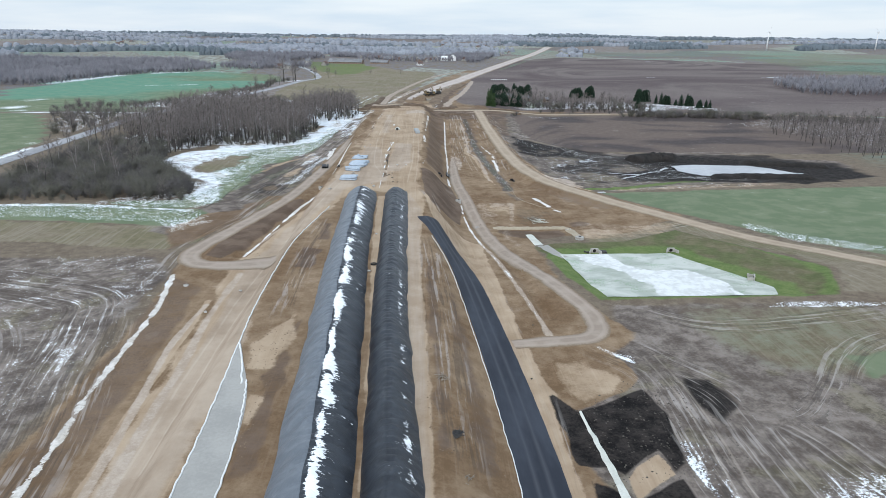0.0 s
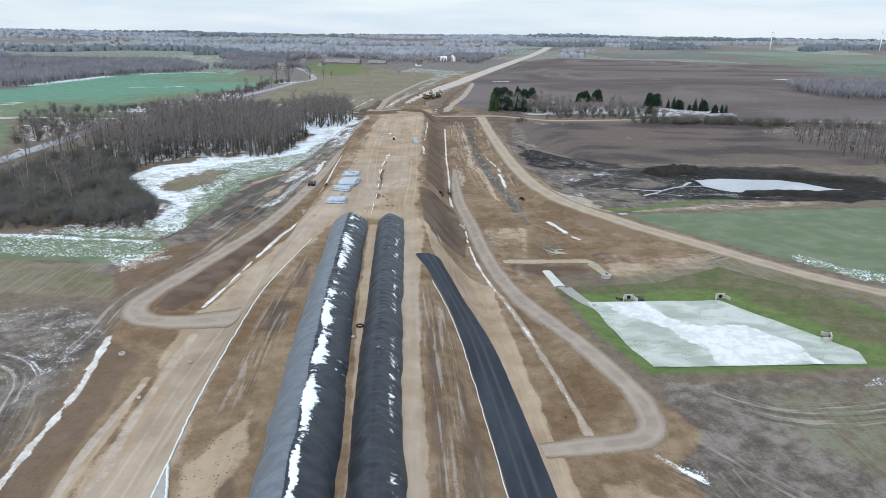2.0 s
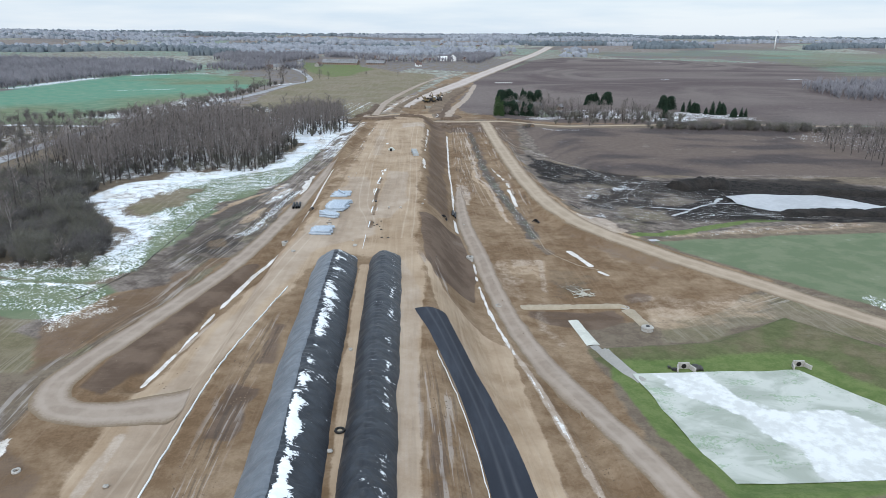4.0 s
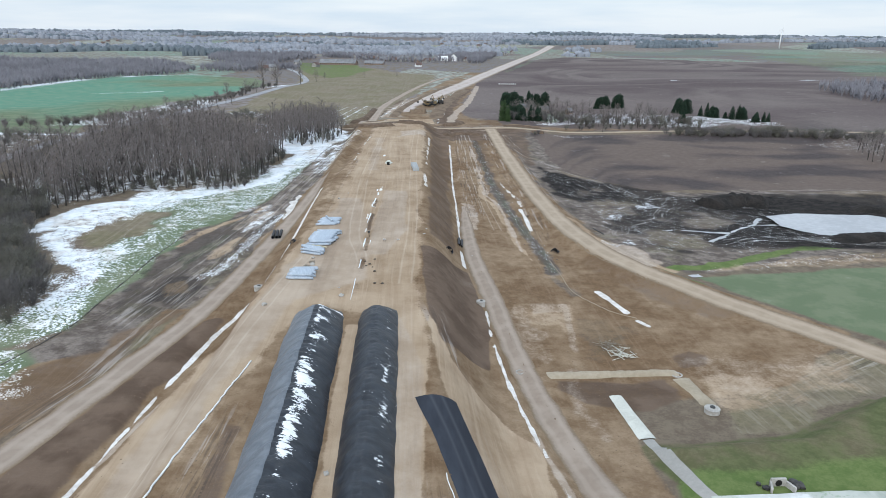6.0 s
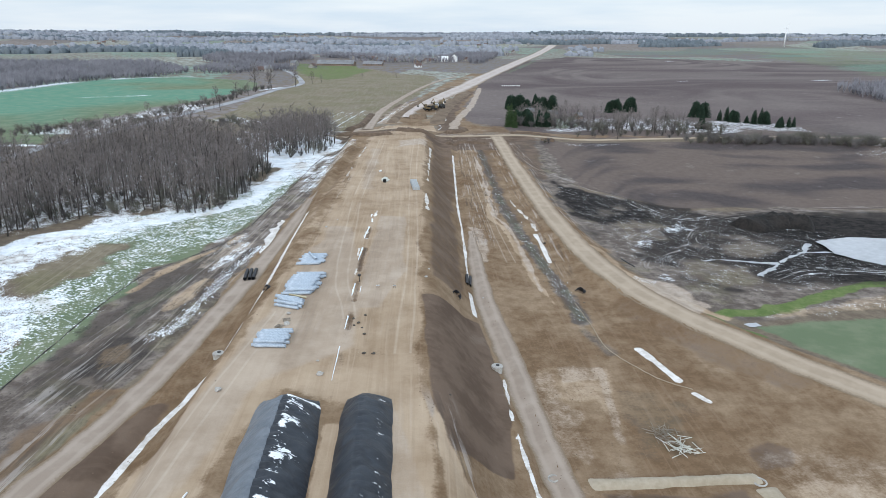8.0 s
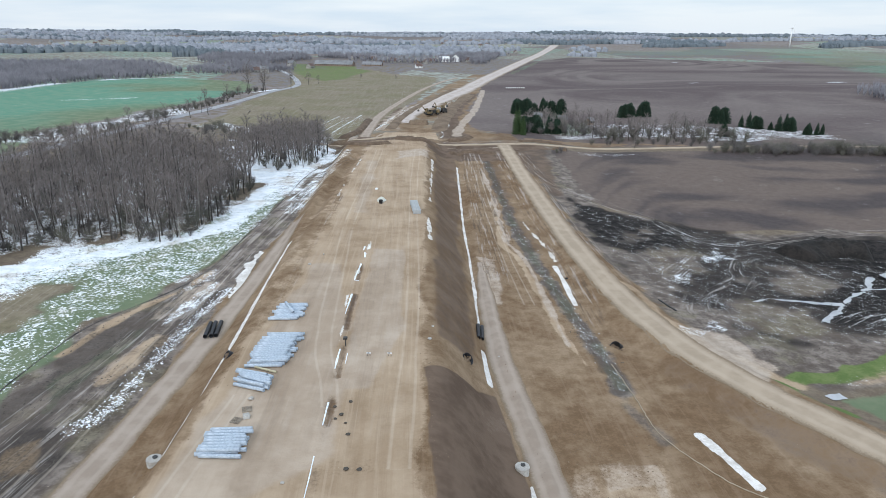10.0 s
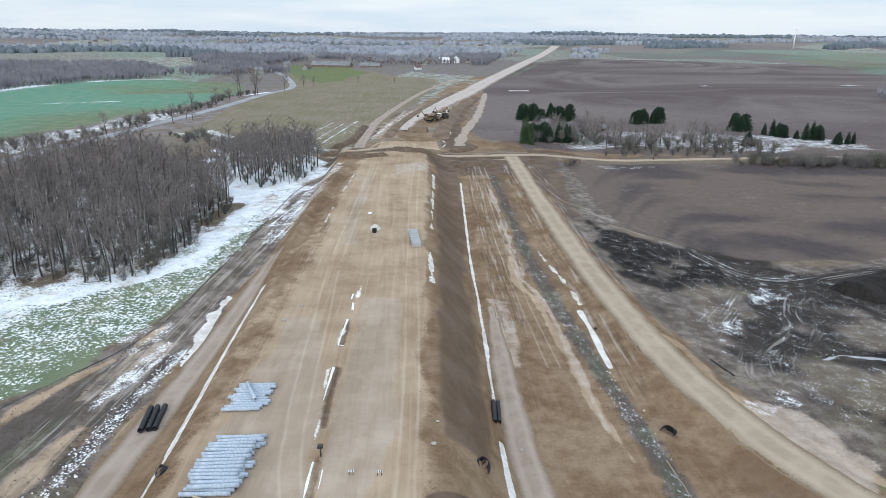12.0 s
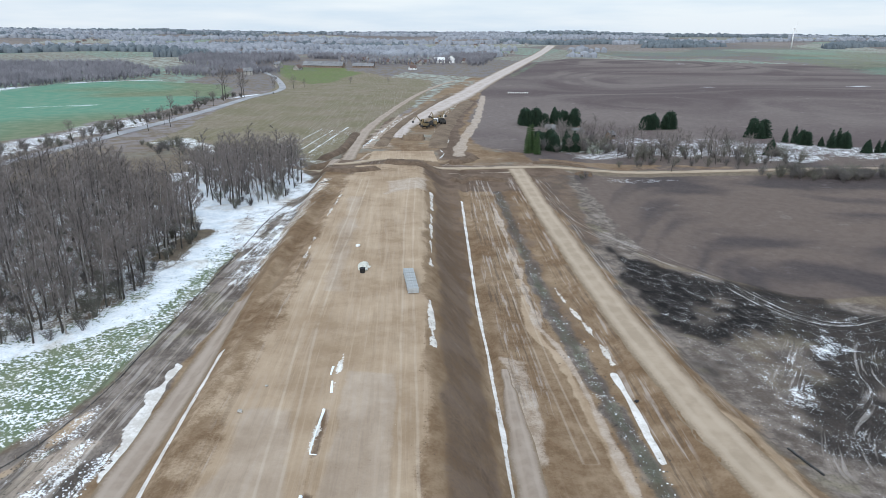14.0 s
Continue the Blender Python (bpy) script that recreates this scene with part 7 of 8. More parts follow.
for x, y in along([(-142, 268), (-138, 288), (-137, 312), (-139, 350)], 16, 2.5, 35):
    put_tree(x, y, BARE[rng.choice((0, 1, 3))], rng.uniform(0.55, 0.8), "leafless roadside tree behind the thicket", "tree", "trees between thicket and road")
# the wooded belt beyond the country road
BELT = [(-212, 394), (-156, 390), (-155.5, 345), (-156, 298), (-166, 303), (-178, 330), (-192, 360)]
q = random.Random(57)
belt = [(x, y) for x, y, d in scatter(BELT, 9.0, 12)]
for x, y in belt[:40]:
    put_tree(x, y, BARE[q.choice((0, 1, 2, 3))], q.uniform(0.45, 0.8), "leafless tree in the belt beyond the road", "tree", "trees in the roadside belt")
joined("bare_wood", DEEP, [(x, y, q.choice((0, 1, 3)), q.uniform(0.45, 0.8), q.uniform(0, 6.3)) for x, y in belt[40:]], None, "leafless belt of trees beyond the country road")
joined("belt_scrub", BUSH, [(x, y, q.randrange(4), q.uniform(0.7, 1.4), q.uniform(0, 6.3)) for x, y, d in scatter(BELT, 8.0, 13)], None, "leafless scrub below the belt of trees", "scrub")
for x, y, s_ in ((-106, 232, 0.85), (-116, 228, 0.95), (-121, 222, 0.9), (-108, 251, 0.9), (-119, 262, 0.95), (-99, 238, 0.8), (-125, 214, 0.85), (-113, 202, 0.7), (-104, 262, 0.9), (-96, 226, 0.75)):
    put_tree(x, y, BARE[4 if q.random() < 0.5 else 2], s_, "slim leafless tree standing in the thicket", "tree", "slim trees in the thicket")
put_tree(-73.4, 190.5, BARE[3], 0.6, "small spreading leafless tree on the field edge", "tree", "")

# trees along the old road and in the fields behind
for x, y, k, s_ in ((-131, 677, 0, 1.6), (-133, 690, 2, 1.7), (-124, 702, 1, 1.5), (-126, 716, 2, 1.6), (-121, 537, 3, 0.9), (-126, 520, 1, 0.9), (-134, 505, 3, 1.0), (-128, 548, 0, 0.8), (-107, 831, 3, 1.3), (-100, 850, 3, 0.9), (-112, 760, 0, 1.2), (-132, 735, 1, 1.2), (-60, 905, 3, 0.7), (-143, 480, 1, 0.9), (-20, 880, 3, 0.6),
                    (-60, 447, 2, 0.9), (-52, 441, 0, 0.9), (-46, 446, 1, 0.8), (-132, 620, 0, 1.0), (-128, 640, 3, 0.9), (-138, 590, 1, 1.0), (-120, 808, 2, 1.0)):
    put_tree(x, y, BARE[k], s_, "lone leafless tree beside the country road", "tree", "trees by the country road")
joined("road_scrub", BUSH, [(x, y, rng.randrange(4), rng.uniform(0.6, 1.3), rng.uniform(0, 6.3)) for x, y in along([(-153, 470), (-144, 540), (-139, 600), (-138, 660), (-134, 720)], 90, 3.5, 31) + along([(-220, 420), (-175, 440), (-146, 470)], 70, 7, 32) + along([(-110, 478), (-90, 455), (-60, 446), (-40, 440)], 40, 3, 33)], None, "leafless scrub beside the country road", "scrub")

# the farmstead row: spruces, thujas, bare trees and hedge on the right
conifers = [(50.5, 464, 4, 1.0), (52.5, 467, 4, 1.1), (54, 462, 4, 0.9)]
q = random.Random(41)
for x0, y0, wide, deep, count, kinds, low, high in ((68, 560, 5, 5, 9, (1, 3, 3), 0.9, 1.15), (79, 558, 7, 5, 12, (1, 3, 3, 2), 0.8, 1.05), (90, 560, 4, 4, 8, (3, 3, 1), 0.95, 1.15), (60, 478, 5, 5, 10, (1, 3, 3), 0.75, 1.0), (73, 482, 8, 6, 10, (1, 3, 2), 0.6, 0.9), (136, 546, 9, 2, 13, (3, 3, 1), 0.8, 1.05), (174.5, 512, 4, 2.5, 6, (3, 3, 1), 0.95, 1.15), (157, 468, 1.8, 2, 3, (0, 1), 0.7, 0.85),
                                                    (184, 494, 4, 5, 6, (1, 3, 2), 0.6, 0.85), (196, 486, 6, 4, 8, (1, 3, 2), 0.5, 0.85), (206, 474, 5, 4, 6, (1, 2), 0.5, 0.75)):
    conifers += [(x0 + q.uniform(-wide, wide), y0 + q.uniform(-deep, deep), q.choice(kinds), q.uniform(low, high)) for _ in range(count)]
for x, y, k, s_ in conifers:
    put_tree(x, y, FIRS[k], s_, "tall green thuja by the crossing road" if k == 4 else "dark green spruce near the farmstead", "conifer", "thujas" if k == 4 else "spruces by the farmstead", "conifer")
for x, y, k, s_ in ((56, 470, 3, 0.6), (64, 478, 0, 0.6), (70, 472, 1, 0.6), (76, 486, 3, 0.55), (84, 474, 0, 0.6), (90, 484, 1, 0.7), (95, 470, 3, 0.6), (102, 462, 2, 0.8), (108, 455, 1, 0.75), (112, 468, 0, 0.8), (118, 458, 3, 0.7), (125, 450, 1, 0.75), (130, 462, 2, 0.8), (136, 452, 3, 0.7), (142, 460, 0, 0.75), (148, 450, 1, 0.7), (102, 437, 3, 0.7), (122, 480, 2, 0.75), (115, 490, 0, 0.7), (60, 486, 0, 0.7), (100, 500, 1, 0.7)):
    put_tree(x, y, BARE[k], s_, "thin leafless tree near the farmstead", "tree", "bare trees by the farmstead")
for x, y, k, s_ in ((62, 419, 3, 0.9), (64, 420.5, 2, 0.8), (129, 439, 0, 0.6), (84, 446, 1, 0.7), (92, 448, 0, 0.8), (98, 450, 2, 0.9), (106, 446, 1, 0.9), (114, 447, 0, 0.9), (120, 446, 1, 1.0), (128, 447, 0, 1.0), (136, 446, 1, 0.9), (144, 447, 2, 1.0), (152, 446, 0, 0.9)):
    put_bush(x, y, k, s_, "bushes by the crossing road")
joined("hedge", BUSH, [(x, y, rng.randrange(4), rng.uniform(0.8, 1.35), rng.uniform(0, 6.3)) for x, y in along([(136, 428), (160, 424), (190, 421), (230, 415), (300, 405)], 190, 2.0, 34)], None, "leafless hedge along the crossing road", "hedge")
joined("farm_scrub", BUSH, [(x, y, rng.randrange(4), rng.uniform(0.8, 1.7), rng.uniform(0, 6.3)) for x, y, d in scatter([(88, 447), (158, 446), (168, 456), (150, 478), (118, 492), (96, 486)], 8.0, 8) + scatter([(54, 470), (88, 470), (100, 500), (80, 526), (60, 500)], 6.5, 9)], None, "leafless scrub round the farmstead", "scrub")
joined("farm_wood", BARE, [(x, y, rng.randrange(4), rng.uniform(0.55, 0.9), rng.uniform(0, 6.3)) for x, y, d in scatter([(88, 450), (152, 450), (150, 476), (112, 500), (92, 500)], 8, 10) + scatter([(54, 472), (86, 472), (100, 505), (84, 530), (60, 505)], 8, 11)], None, "thin leafless trees round the farmstead")
DENSE = [(212, 330), (205, 372), (212, 400), (250, 408), (330, 385), (340, 300), (300, 262), (232, 285)]
joined("bare_wood", DEEP, [(x, y, rng.choice((0, 1, 3)), rng.uniform(0.6, 0.95), rng.uniform(0, 6.3)) for x, y, d in scatter(DENSE, 6.0, 7)], None, "leafless wood standing in old snow")


# ---- far woods, out to the skyline ----
def far_woods(name, areas, mat, gap, high, label, seed):
    q = random.Random(seed)
    co, fs, n = [], [], 0
    for poly, g in areas:
        g = g * 0.66
        for x, y, d in scatter(poly, g, q.randrange(999)):
            if q.random() < 0.12 or y < 2400 and float(to_line(np.array([x]), np.array([y]), FAR_ROAD)[0][0]) < 65:
                continue
            z = float(gz(x, y))
            k = 5
            r = g * q.uniform(0.45, 0.8)
            h = high * q.choice((0.6, 0.75, 0.85, 1.0, 1.2)) * q.uniform(0.85, 1.15)
            a0 = q.uniform(0, 6.3)
            low = [(x + r * math.cos(a0 + j * 6.283 / k), y + r * math.sin(a0 + j * 6.283 / k), z - 0.5) for j in range(k)]
            mid = [(x + r * q.uniform(0.7, 1.15) * math.cos(a0 + j * 6.283 / k), y + r * q.uniform(0.7, 1.15) * math.sin(a0 + j * 6.283 / k), z + h * q.uniform(0.45, 0.85)) for j in range(k)]
            top = [(x + r * 0.5 * q.uniform(0.6, 1.2) * math.cos(a0 + j * 6.283 / k), y + r * 0.5 * q.uniform(0.6, 1.2) * math.sin(a0 + j * 6.283 / k), z + h * q.uniform(0.75, 1.15)) for j in range(k)]
            co += low + mid + top + [(x, y, z + h * q.uniform(0.7, 1.0))]
            for j in range(k):
                i = (j + 1) % k
                fs += [(n + j, n + i, n + k + i), (n + j, n + k + i, n + k + j), (n + k + j, n + k + i, n + 2 * k + i), (n + k + j, n + 2 * k + i, n + 2 * k + j), (n + 2 * k + j, n + 2 * k + i, n + 3 * k)]
            n += 3 * k + 1
    return tagged(sheet(name, co, fs, mat, True), label, "wood", kind="stuff")


def strip(x, y, long, deep, turn, q):
    c, s_ = math.cos(turn), math.sin(turn)
    pts = [(-long, -deep * q.uniform(0.4, 1)), (-long * 0.3, -deep), (long * 0.4, -deep * q.uniform(0.5, 1)), (long, -deep * 0.4), (long * 0.9, deep * 0.6), (long * 0.2, deep * q.uniform(0.5, 1)), (-long * 0.6, deep)]
    return [(x + a * c - b * s_, y + a * s_ + b * c) for a, b in pts]


q = random.Random(77)
bare_areas = [([(-350, 640), (-352, 790), (-335, 885), (-300, 930), (-290, 1010), (-400, 1150), (-760, 1080), (-800, 760), (-520, 590)], 9), ([(350, 585), (372, 690), (430, 708), (520, 690), (520, 590), (420, 575)], 7.5), ([(-480, 620), (-400, 560), (-390, 430), (-600, 380), (-700, 560)], 9),
              ([(-330, 1180), (-250, 1110), (-160, 1240), (-200, 1330), (-340, 1300)], 10), ([(-150, 1290), (-80, 1330), (-60, 1420), (-180, 1420)], 10), ([(60, 1320), (140, 1330), (170, 1500), (190, 1640), (90, 1560)], 10), ([(90, 1180), (112, 1200), (130, 1290), (90, 1270)], 9),
              ([(-270, 985), (-215, 975), (-215, 990), (-262, 1000)], 7), ([(-232, 1090), (-200, 1120), (-212, 1140), (-250, 1110)], 7), ([(-290, 1010), (-215, 1000), (-165, 1060), (-160, 1090), (-280, 1100)], 8), ([(-100, 1195), (-30, 1180), (40, 1180), (90, 1240), (130, 1330), (40, 1400), (-60, 1380), (-120, 1300)], 15)]
fir_areas = [([(1150, 2020), (1210, 2040), (1230, 2080), (1160, 2075)], 9), ([(-420, 1350), (-380, 1340), (-330, 1400), (-420, 1420)], 10)]
for k in range(118):
    r = 1350 + 3300 * q.random() ** 0.8
    a = q.uniform(-0.72, 0.72)
    x, y = r * math.sin(a), r * math.cos(a)
    if x > 250 and y < 2100 and x < 1500:
        continue
    if abs(x - (98 + (y - 957) * 0.262)) < 90 and y < 2400:
        continue
    (bare_areas if q.random() < 0.68 else fir_areas).append((strip(x, y, q.uniform(60, 260) * (0.6 + r / 3000), q.uniform(15, 60), q.uniform(-0.35, 0.35), q), 13 + r / 260))
def brush_tree(seed, high):
    """A far tree: a bundle of upright twigs."""
    q2 = random.Random(seed)
    segs = []
    for _ in range(30):
        a, t = q2.uniform(0, 6.3), q2.uniform(0.0, 0.34)
        base_h = q2.uniform(0.0, 0.4) * high
        p0 = np.array([math.cos(a) * t * base_h, math.sin(a) * t * base_h, base_h - 0.3])
        segs.append((p0, p0 + np.array([math.cos(a) * t, math.sin(a) * t, 1.0]) * high * q2.uniform(0.3, 0.62), 0.34, 0.0))
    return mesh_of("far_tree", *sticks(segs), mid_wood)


FAR = [brush_tree(k, h) for k, h in enumerate((12, 10, 13, 11))]
q = random.Random(78)
close = [(poly, min(g * 1.05, 7.6) if g < 12 else g) for poly, g in bare_areas[:11]]
joined("far_wood", FAR, [(x, y, q.randrange(4), q.uniform(0.8, 1.2), q.uniform(0, 6.3)) for poly, g in close for x, y, d in scatter(poly, g, q.randrange(999))], None, "leafless woods between the far fields")
bare_areas = bare_areas[11:]
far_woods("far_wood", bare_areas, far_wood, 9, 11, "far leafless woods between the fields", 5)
far_woods("hazed_fir_wood", fir_areas, far_fir, 9, 12, "far dark fir woods towards the skyline", 6)


# ---- houses ----
def house(x, y, long, wide, high, turn, wall, roof, label, storeys=1, group="village houses"):
    h = thing("house", x, y, None, turn, label, "house", group)
    bm = bmesh.new()
    box(bm, 0, 0, -1.0, long, wide, high + 1.0)
    rise = wide * 0.42
    for e in (-1, 1):
        v = [bm.verts.new((e * long / 2, -wide / 2, high)), bm.verts.new((e * long / 2, wide / 2, high)), bm.verts.new((e * long / 2, 0, high + rise))]
        bm.faces.new(v)
    part("wall", bm, wall, h)
    bm = bmesh.new()
    for e in (-1, 1):
        a = [(-long / 2 - 0.4, e * (wide / 2 + 0.4), high - 0.3), (long / 2 + 0.4, e * (wide / 2 + 0.4), high - 0.3), (long / 2 + 0.4, 0, high + rise + 0.05), (-long / 2 - 0.4, 0, high + rise + 0.05)]
        lo = [bm.verts.new(p) for p in a]
        up = [bm.verts.new((p[0], p[1], p[2] + 0.25)) for p in a]
        bm.faces.new(lo)
        bm.faces.new(up)
        for i in range(4):
            bm.faces.new((lo[i], lo[(i + 1) % 4], up[(i + 1) % 4], up[i]))
    part("roof", bm, roof, h)
    bm = bmesh.new()
    box(bm, long * 0.2, wide * 0.12, high + rise * 0.5, 0.7, 0.7, rise * 0.5 + 1.0)
    part("chimney", bm, brick_wall, h)
    for e in (-1, 1):
        for s2 in range(storeys):
            for k in range(max(2, int(long / 3.5))):
                bm = bmesh.new()
                box(bm, -long / 2 + (k + 0.7) * long / max(2, int(long / 3.5)) - 0.4, e * (wide / 2 + 0.01), 0.9 + s2 * 2.8, 1.1, 0.08, 1.3)
                part("window", bm, dark_glass, h)
    return h


q = random.Random(12)
VILLAGE = [(-57, 1270), (-46, 1262), (-40, 1296), (-30, 1280), (-22, 1250), (-14, 1265), (-8, 1235), (0, 1250), (6, 1225), (12, 1255), (18, 1205), (24, 1230), (-20, 1300), (-64, 1300), (-72, 1276), (30, 1250), (36, 1275), (90, 1290), (100, 1320), (-90, 1310), (-105, 1290), (60, 1320), (20, 1330), (-40, 1340), (120, 1345)]
KINDS = [house(-33, 1232, 11, 8, 3.2, 10, plaster, red_roof, "small plastered house with a red-brown roof"), house(-52, 1246, 13, 8, 3.0, -15, brick_wall, grey_roof, "brown brick house with a grey roof"), house(-16, 1285, 10, 8, 5.0, 30, plaster, grey_roof, "pale two-storey house with a grey roof", 2)]
for k, (x, y) in enumerate(VILLAGE):
    copy_thing(KINDS[q.randrange(3)], pose(x, y, float(gz(x, y)), 0, 0, q.uniform(0, 180)))
house(50, 1281, 16, 9, 4.5, 5, white_paint, white_paint, "long white house with a pale roof", 1, "white houses")
house(69, 1277, 12, 10, 7.5, 80, white_paint, grey_roof, "tall white house with a grey roof", 2, "white houses")
house(6, 1100, 9, 7, 2.8, 20, white_paint, red_roof, "small white house near the olive field", 1, "white houses")
house(-119, 1165, 60, 12, 2.6, -17, brick_wall, grey_roof, "long low grey farm building", 1, "farm buildings")
house(-62, 1150, 30, 9, 2.4, -12, brick_wall, grey_roof, "low grey farm shed", 1, "farm buildings")
hamlets = [(1700 + 2200 * q.random() ** 1.3, q.uniform(-0.66, 0.5)) for _ in range(20)]
for k in range(100):
    r, a = hamlets[k % 20]
    x, y = r * math.sin(a) + q.gauss(0, 60), r * math.cos(a) + q.gauss(0, 70)
    if abs(x - (98 + (y - 957) * 0.262)) < 60:
        continue
    ob = copy_thing(KINDS[q.choice((0, 2, 2))], pose(x, y, float(gz(x, y)), 0, 0, q.uniform(0, 180)))
    ob["group"] = "farms towards the skyline"
for x, y in ((-190, 1010), (-205, 1025), (-150, 1130), (-240, 1015), (-180, 1150)):
    copy_thing(KINDS[q.randrange(3)], pose(x, y, float(gz(x, y)), 0, 0, q.uniform(0, 180)))
for x, y, l, w, t2 in ((86, 524, 6, 4, 20), (74, 532, 5, 4, -10), (101, 516, 4, 3.4, 40)):
    house(x, y, l, w, 2.4, t2, brick_wall, grey_roof, "small brick farm shed among trees", 1, "farmstead sheds")


# ---- wind turbines ----
def turbine(x, y, spin):
    t = thing("wind_turbine", x, y, None, 20, "white wind turbine on the far plain", "wind turbine", "wind turbines")
    bm = bmesh.new()
    cone(bm, (0, 0, -1), (0, 0, 52), 2.0, 1.2, 16)
    part("tower", bm, white_paint, t, "", True)
    bm = bmesh.new()
    box(bm, 0, 0.6, 51.6, 2.4, 6.0, 2.4, None, 0.4)
    part("nacelle", bm, white_paint, t)
    bm = bmesh.new()
    cone(bm, (0, -2.4, 52.8), (0, -4.0, 52.8), 1.2, 0.3, 12)
    part("hub", bm, white_paint, t)
    for k in range(3):
        a = spin + k * 2.094
        d = Vector((math.sin(a), 0, math.cos(a)))
        bm = bmesh.new()
        cone(bm, Vector((0, -3.0, 52.8)) + d * 0.8, Vector((0, -3.0, 52.8)) + d * 20, 0.55, 0.1, 6)
        part("blade", bm, white_paint, t)


turbine(1075, 2073, 0.4)
turbine(1430, 2092, 1.1)


# ---- machines on the far bed, cars on the road ----
def excavator(x, y, turn, swing, label):
    e = thing("excavator", x, y, float(gz(x, y)) + 0.6, turn, label, "excavator", "machines on the far bed")
    for side in (-1, 1):
        bm = bmesh.new()
        box(bm, 0, side * 1.15, 0, 4.2, 0.6, 0.95, None, 0.3)
        part("track", bm, rubber, e)
    bm = bmesh.new()
    box(bm, -0.5, 0, 1.05, 3.6, 2.6, 1.1, None, 0.15)
    part("body", bm, yellow_paint, e)
    bm = bmesh.new()
    box(bm, 0.7, 0.75, 2.0, 1.5, 1.1, 1.5, None, 0.12)
    cab = part("cab", bm, yellow_paint, e)
    bm = bmesh.new()
    box(bm, 0.85, 0.75, 2.35, 1.35, 1.14, 0.8)
    part("window", bm, dark_glass, cab)
    bm = bmesh.new()
    box(bm, -1.9, 0, 1.2, 0.9, 2.5, 1.2, None, 0.2)
    part("counterweight", bm, dark_steel, e)
    p0, p1, p2 = Vector((1.2, -0.3, 2.0)), Vector((3.6, -0.3, 4.9 + swing)), Vector((6.0, -0.3, 2.6 + swing))
    for nm, a, b, r in (("boom", p0, p1, 0.32), ("dipper_arm", p1, p2, 0.24)):
        bm = bmesh.new()
        cone(bm, a, b, r, r * 0.8, 6)
        part(nm, bm, yellow_paint, e)
    bm = bmesh.new()
    box(bm, 5.8, -0.3, 1.6 + swing, 1.0, 1.2, 1.0, None, 0.2)
    part("bucket", bm, dark_steel, e)


def wheels(bm_parent, spots, r, w):
    for x, y in spots:
        bm = bmesh.new()
        cone(bm, (x, y - w / 2, r), (x, y + w / 2, r), r, r, 16)
        wh = part("wheel", bm, rubber, bm_parent)
        bm = bmesh.new()
        cone(bm, (x, y - w / 2 - 0.02, r), (x, y + w / 2 + 0.02, r), r * 0.5, r * 0.5, 10)
        part("rim", bm, dark_steel, wh)


def dumper(x, y, turn, paint, label):
    d = thing("dump_truck", x, y, float(gz(x, y)) + 0.6, turn, label, "truck", "machines on the far bed")
    wheels(d, [(2.2, -1.1), (2.2, 1.1), (-1.2, -1.1), (-1.2, 1.1), (-2.6, -1.1), (-2.6, 1.1)], 0.65, 0.5)
    bm = bmesh.new()
    box(bm, 0, 0, 0.7, 7.2, 1.1, 0.45, None, 0.05)
    part("chassis", bm, dark_steel, d)
    bm = bmesh.new()
    box(bm, 2.7, 0, 1.1, 1.8, 2.4, 1.9, None, 0.15)
    cab = part("cab", bm, paint, d)
    bm = bmesh.new()
    box(bm, 3.45, 0, 1.95, 0.35, 2.1, 0.8)
    part("windscreen", bm, dark_glass, cab)
    bm = bmesh.new()
    box(bm, -1.2, 0, 1.2, 4.8, 2.5, 0.2)
    for s2 in (-1, 1):
        box(bm, -1.2, s2 * 1.2, 1.4, 4.8, 0.12, 1.1)
    box(bm, 1.15, 0, 1.4, 0.12, 2.5, 1.4)
    box(bm, -3.55, 0, 1.4, 0.12, 2.5, 0.9)
    part("tipper_bed", bm, dark_steel, d)


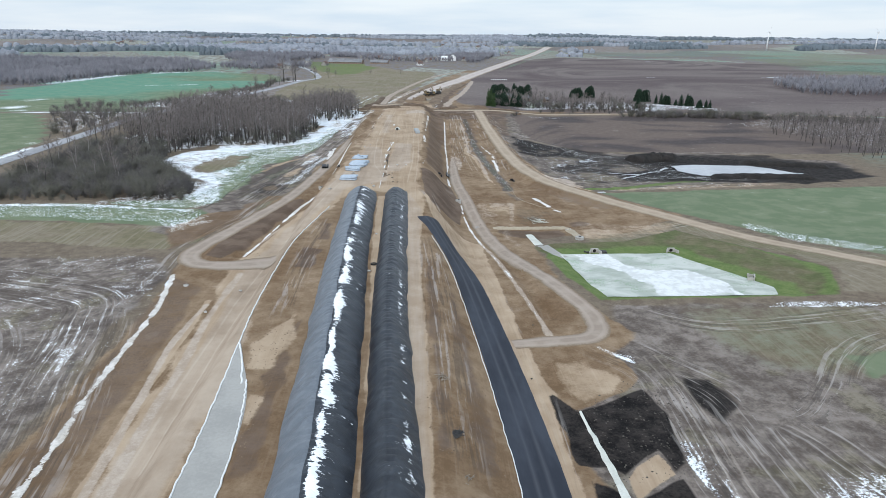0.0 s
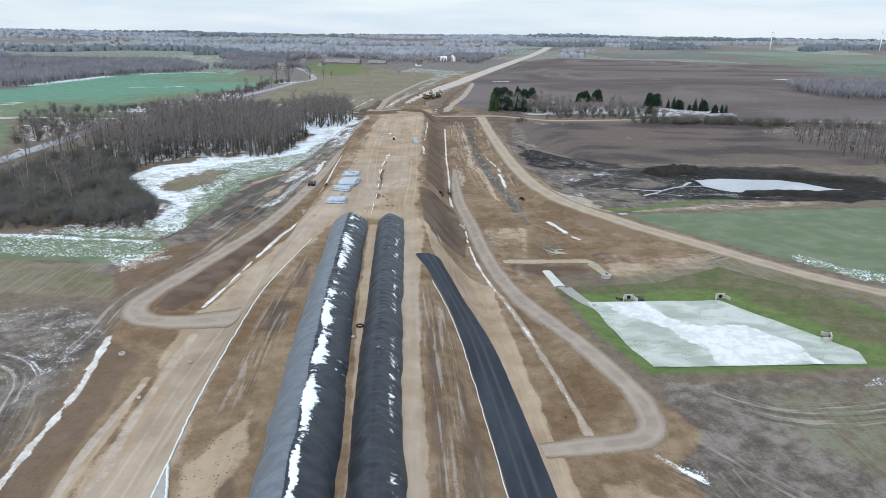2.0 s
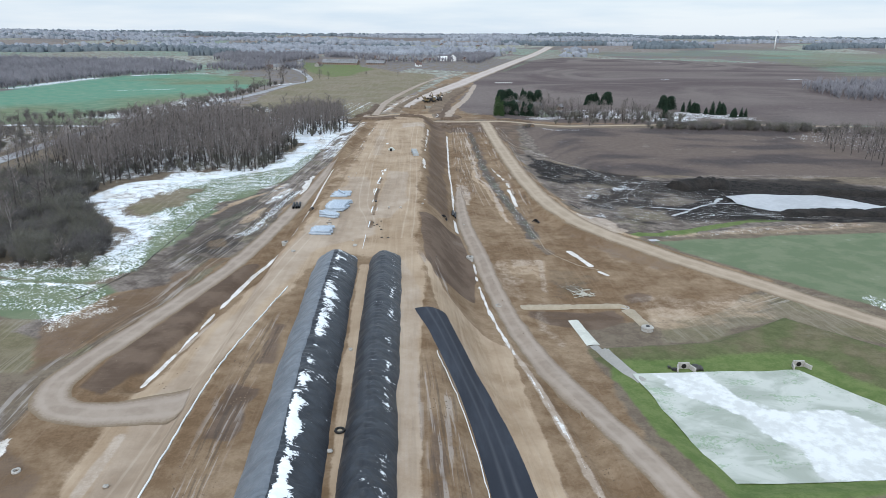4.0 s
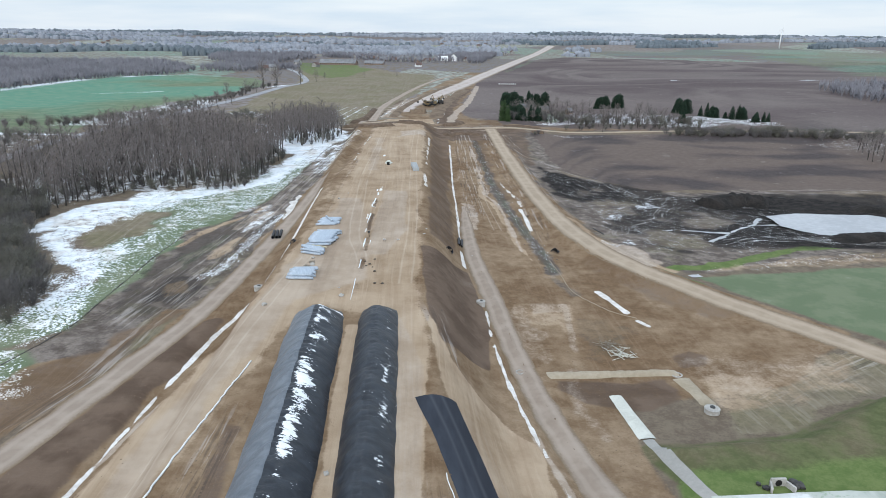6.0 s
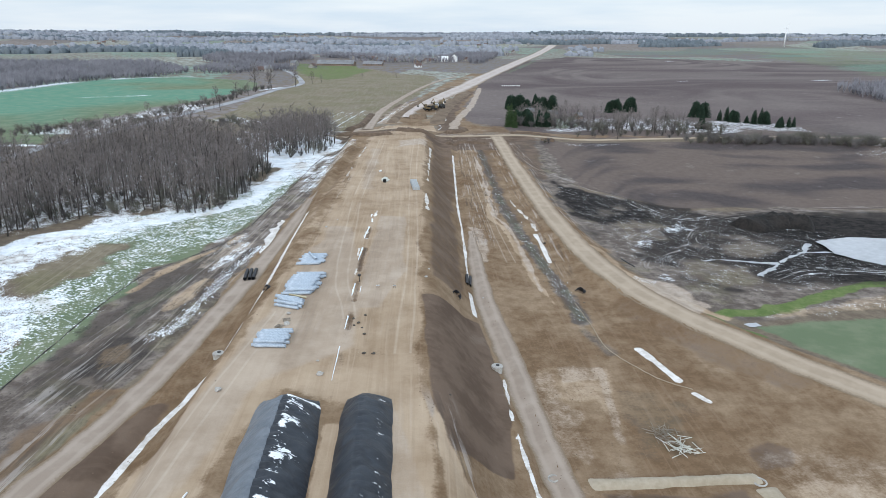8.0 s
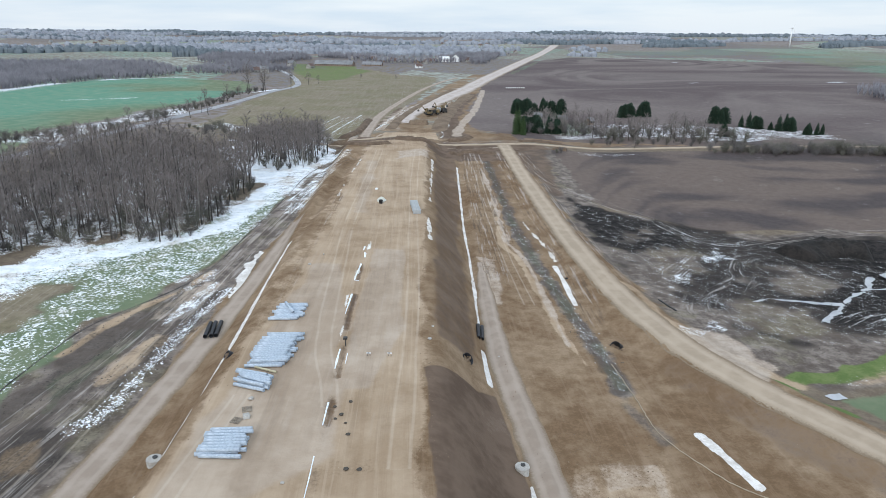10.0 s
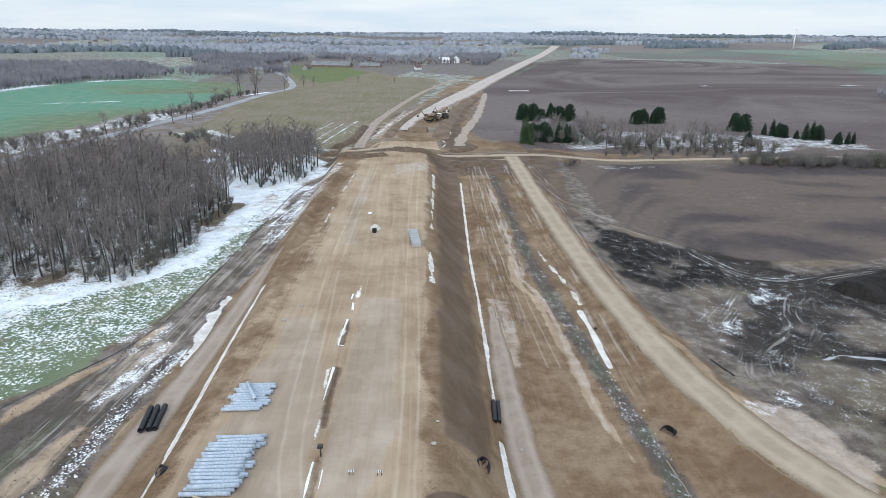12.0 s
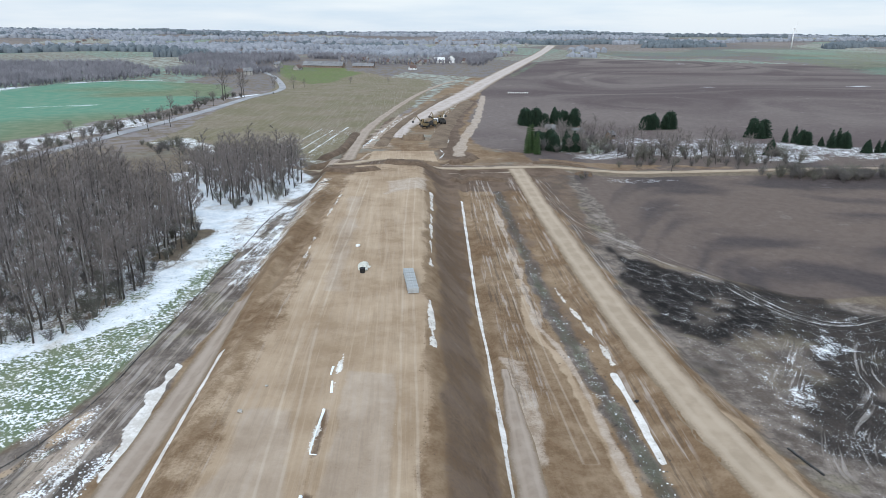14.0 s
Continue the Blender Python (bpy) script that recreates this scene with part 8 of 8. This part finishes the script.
excavator(8.5, 548, 200, 0.0, "yellow tracked excavator on the sand bed")
excavator(15, 559, 120, 0.5, "yellow tracked excavator with raised boom")
excavator(18.5, 566, 60, 0.3, "yellow tracked excavator beside a truck")
excavator(9.5, 540, 250, -0.5, "yellow tracked excavator with lowered boom")
dumper(12, 543, 20, yellow_paint, "yellow dump truck with a steel bed")
dumper(14.5, 551, 70, white_paint, "white dump truck with a steel bed")
dumper(19, 556, 100, yellow_paint, "yellow dump truck waiting on the sand bed")


def car(x, y, turn, paint, label):
    c = thing("car", x, y, float(gz(x, y)) + 0.5, turn, label, "car", "cars on the country road")
    wheels(c, [(1.3, -0.75), (1.3, 0.75), (-1.3, -0.75), (-1.3, 0.75)], 0.32, 0.22)
    bm = bmesh.new()
    box(bm, 0, 0, 0.3, 4.3, 1.75, 0.65, None, 0.15)
    part("body", bm, paint, c)
    bm = bmesh.new()
    box(bm, -0.2, 0, 0.95, 2.3, 1.5, 0.5, None, 0.2)
    part("window_band", bm, dark_glass, c)
    bm = bmesh.new()
    box(bm, -0.25, 0, 1.42, 1.7, 1.35, 0.08, None, 0.03)
    part("roof", bm, paint, c)


for k, (x, y, turn) in enumerate(((-128.5, 878, 100), (-145, 945, 108), (-164, 1012, 110), (-176, 1055, 110), (-190, 1098, 108), (-197, 1114, 110), (-206, 1138, 110))):
    car(x, y, turn, (white_paint, dark_steel, white_paint, white_paint, dark_steel, white_paint, white_paint)[k], ("white", "dark", "white", "white", "dark", "white", "white")[k] + " car driving on the country road")

# white-wrapped bales in a row
bm = bmesh.new()
cone(bm, (-0.6, 0, 0.62), (0.6, 0, 0.62), 0.65, 0.65, 14)
bale_me = bpy.data.meshes.new("wrapped_bale")
bm.to_mesh(bale_me)
bm.free()
bale_me.materials.append(white_hose)
for k in range(9):
    x, y = 85 + k * 2.0, 757 + rng.uniform(-0.6, 0.6)
    ob = new("wrapped_bale", bale_me)
    ob.matrix_basis = pose(x, y, float(gz(x, y)), 0, 0, rng.uniform(-20, 20)) @ Matrix.Scale(0.85, 4)
    tagged(ob, "hay bale wrapped in white plastic", "bale", "wrapped bales in a row")
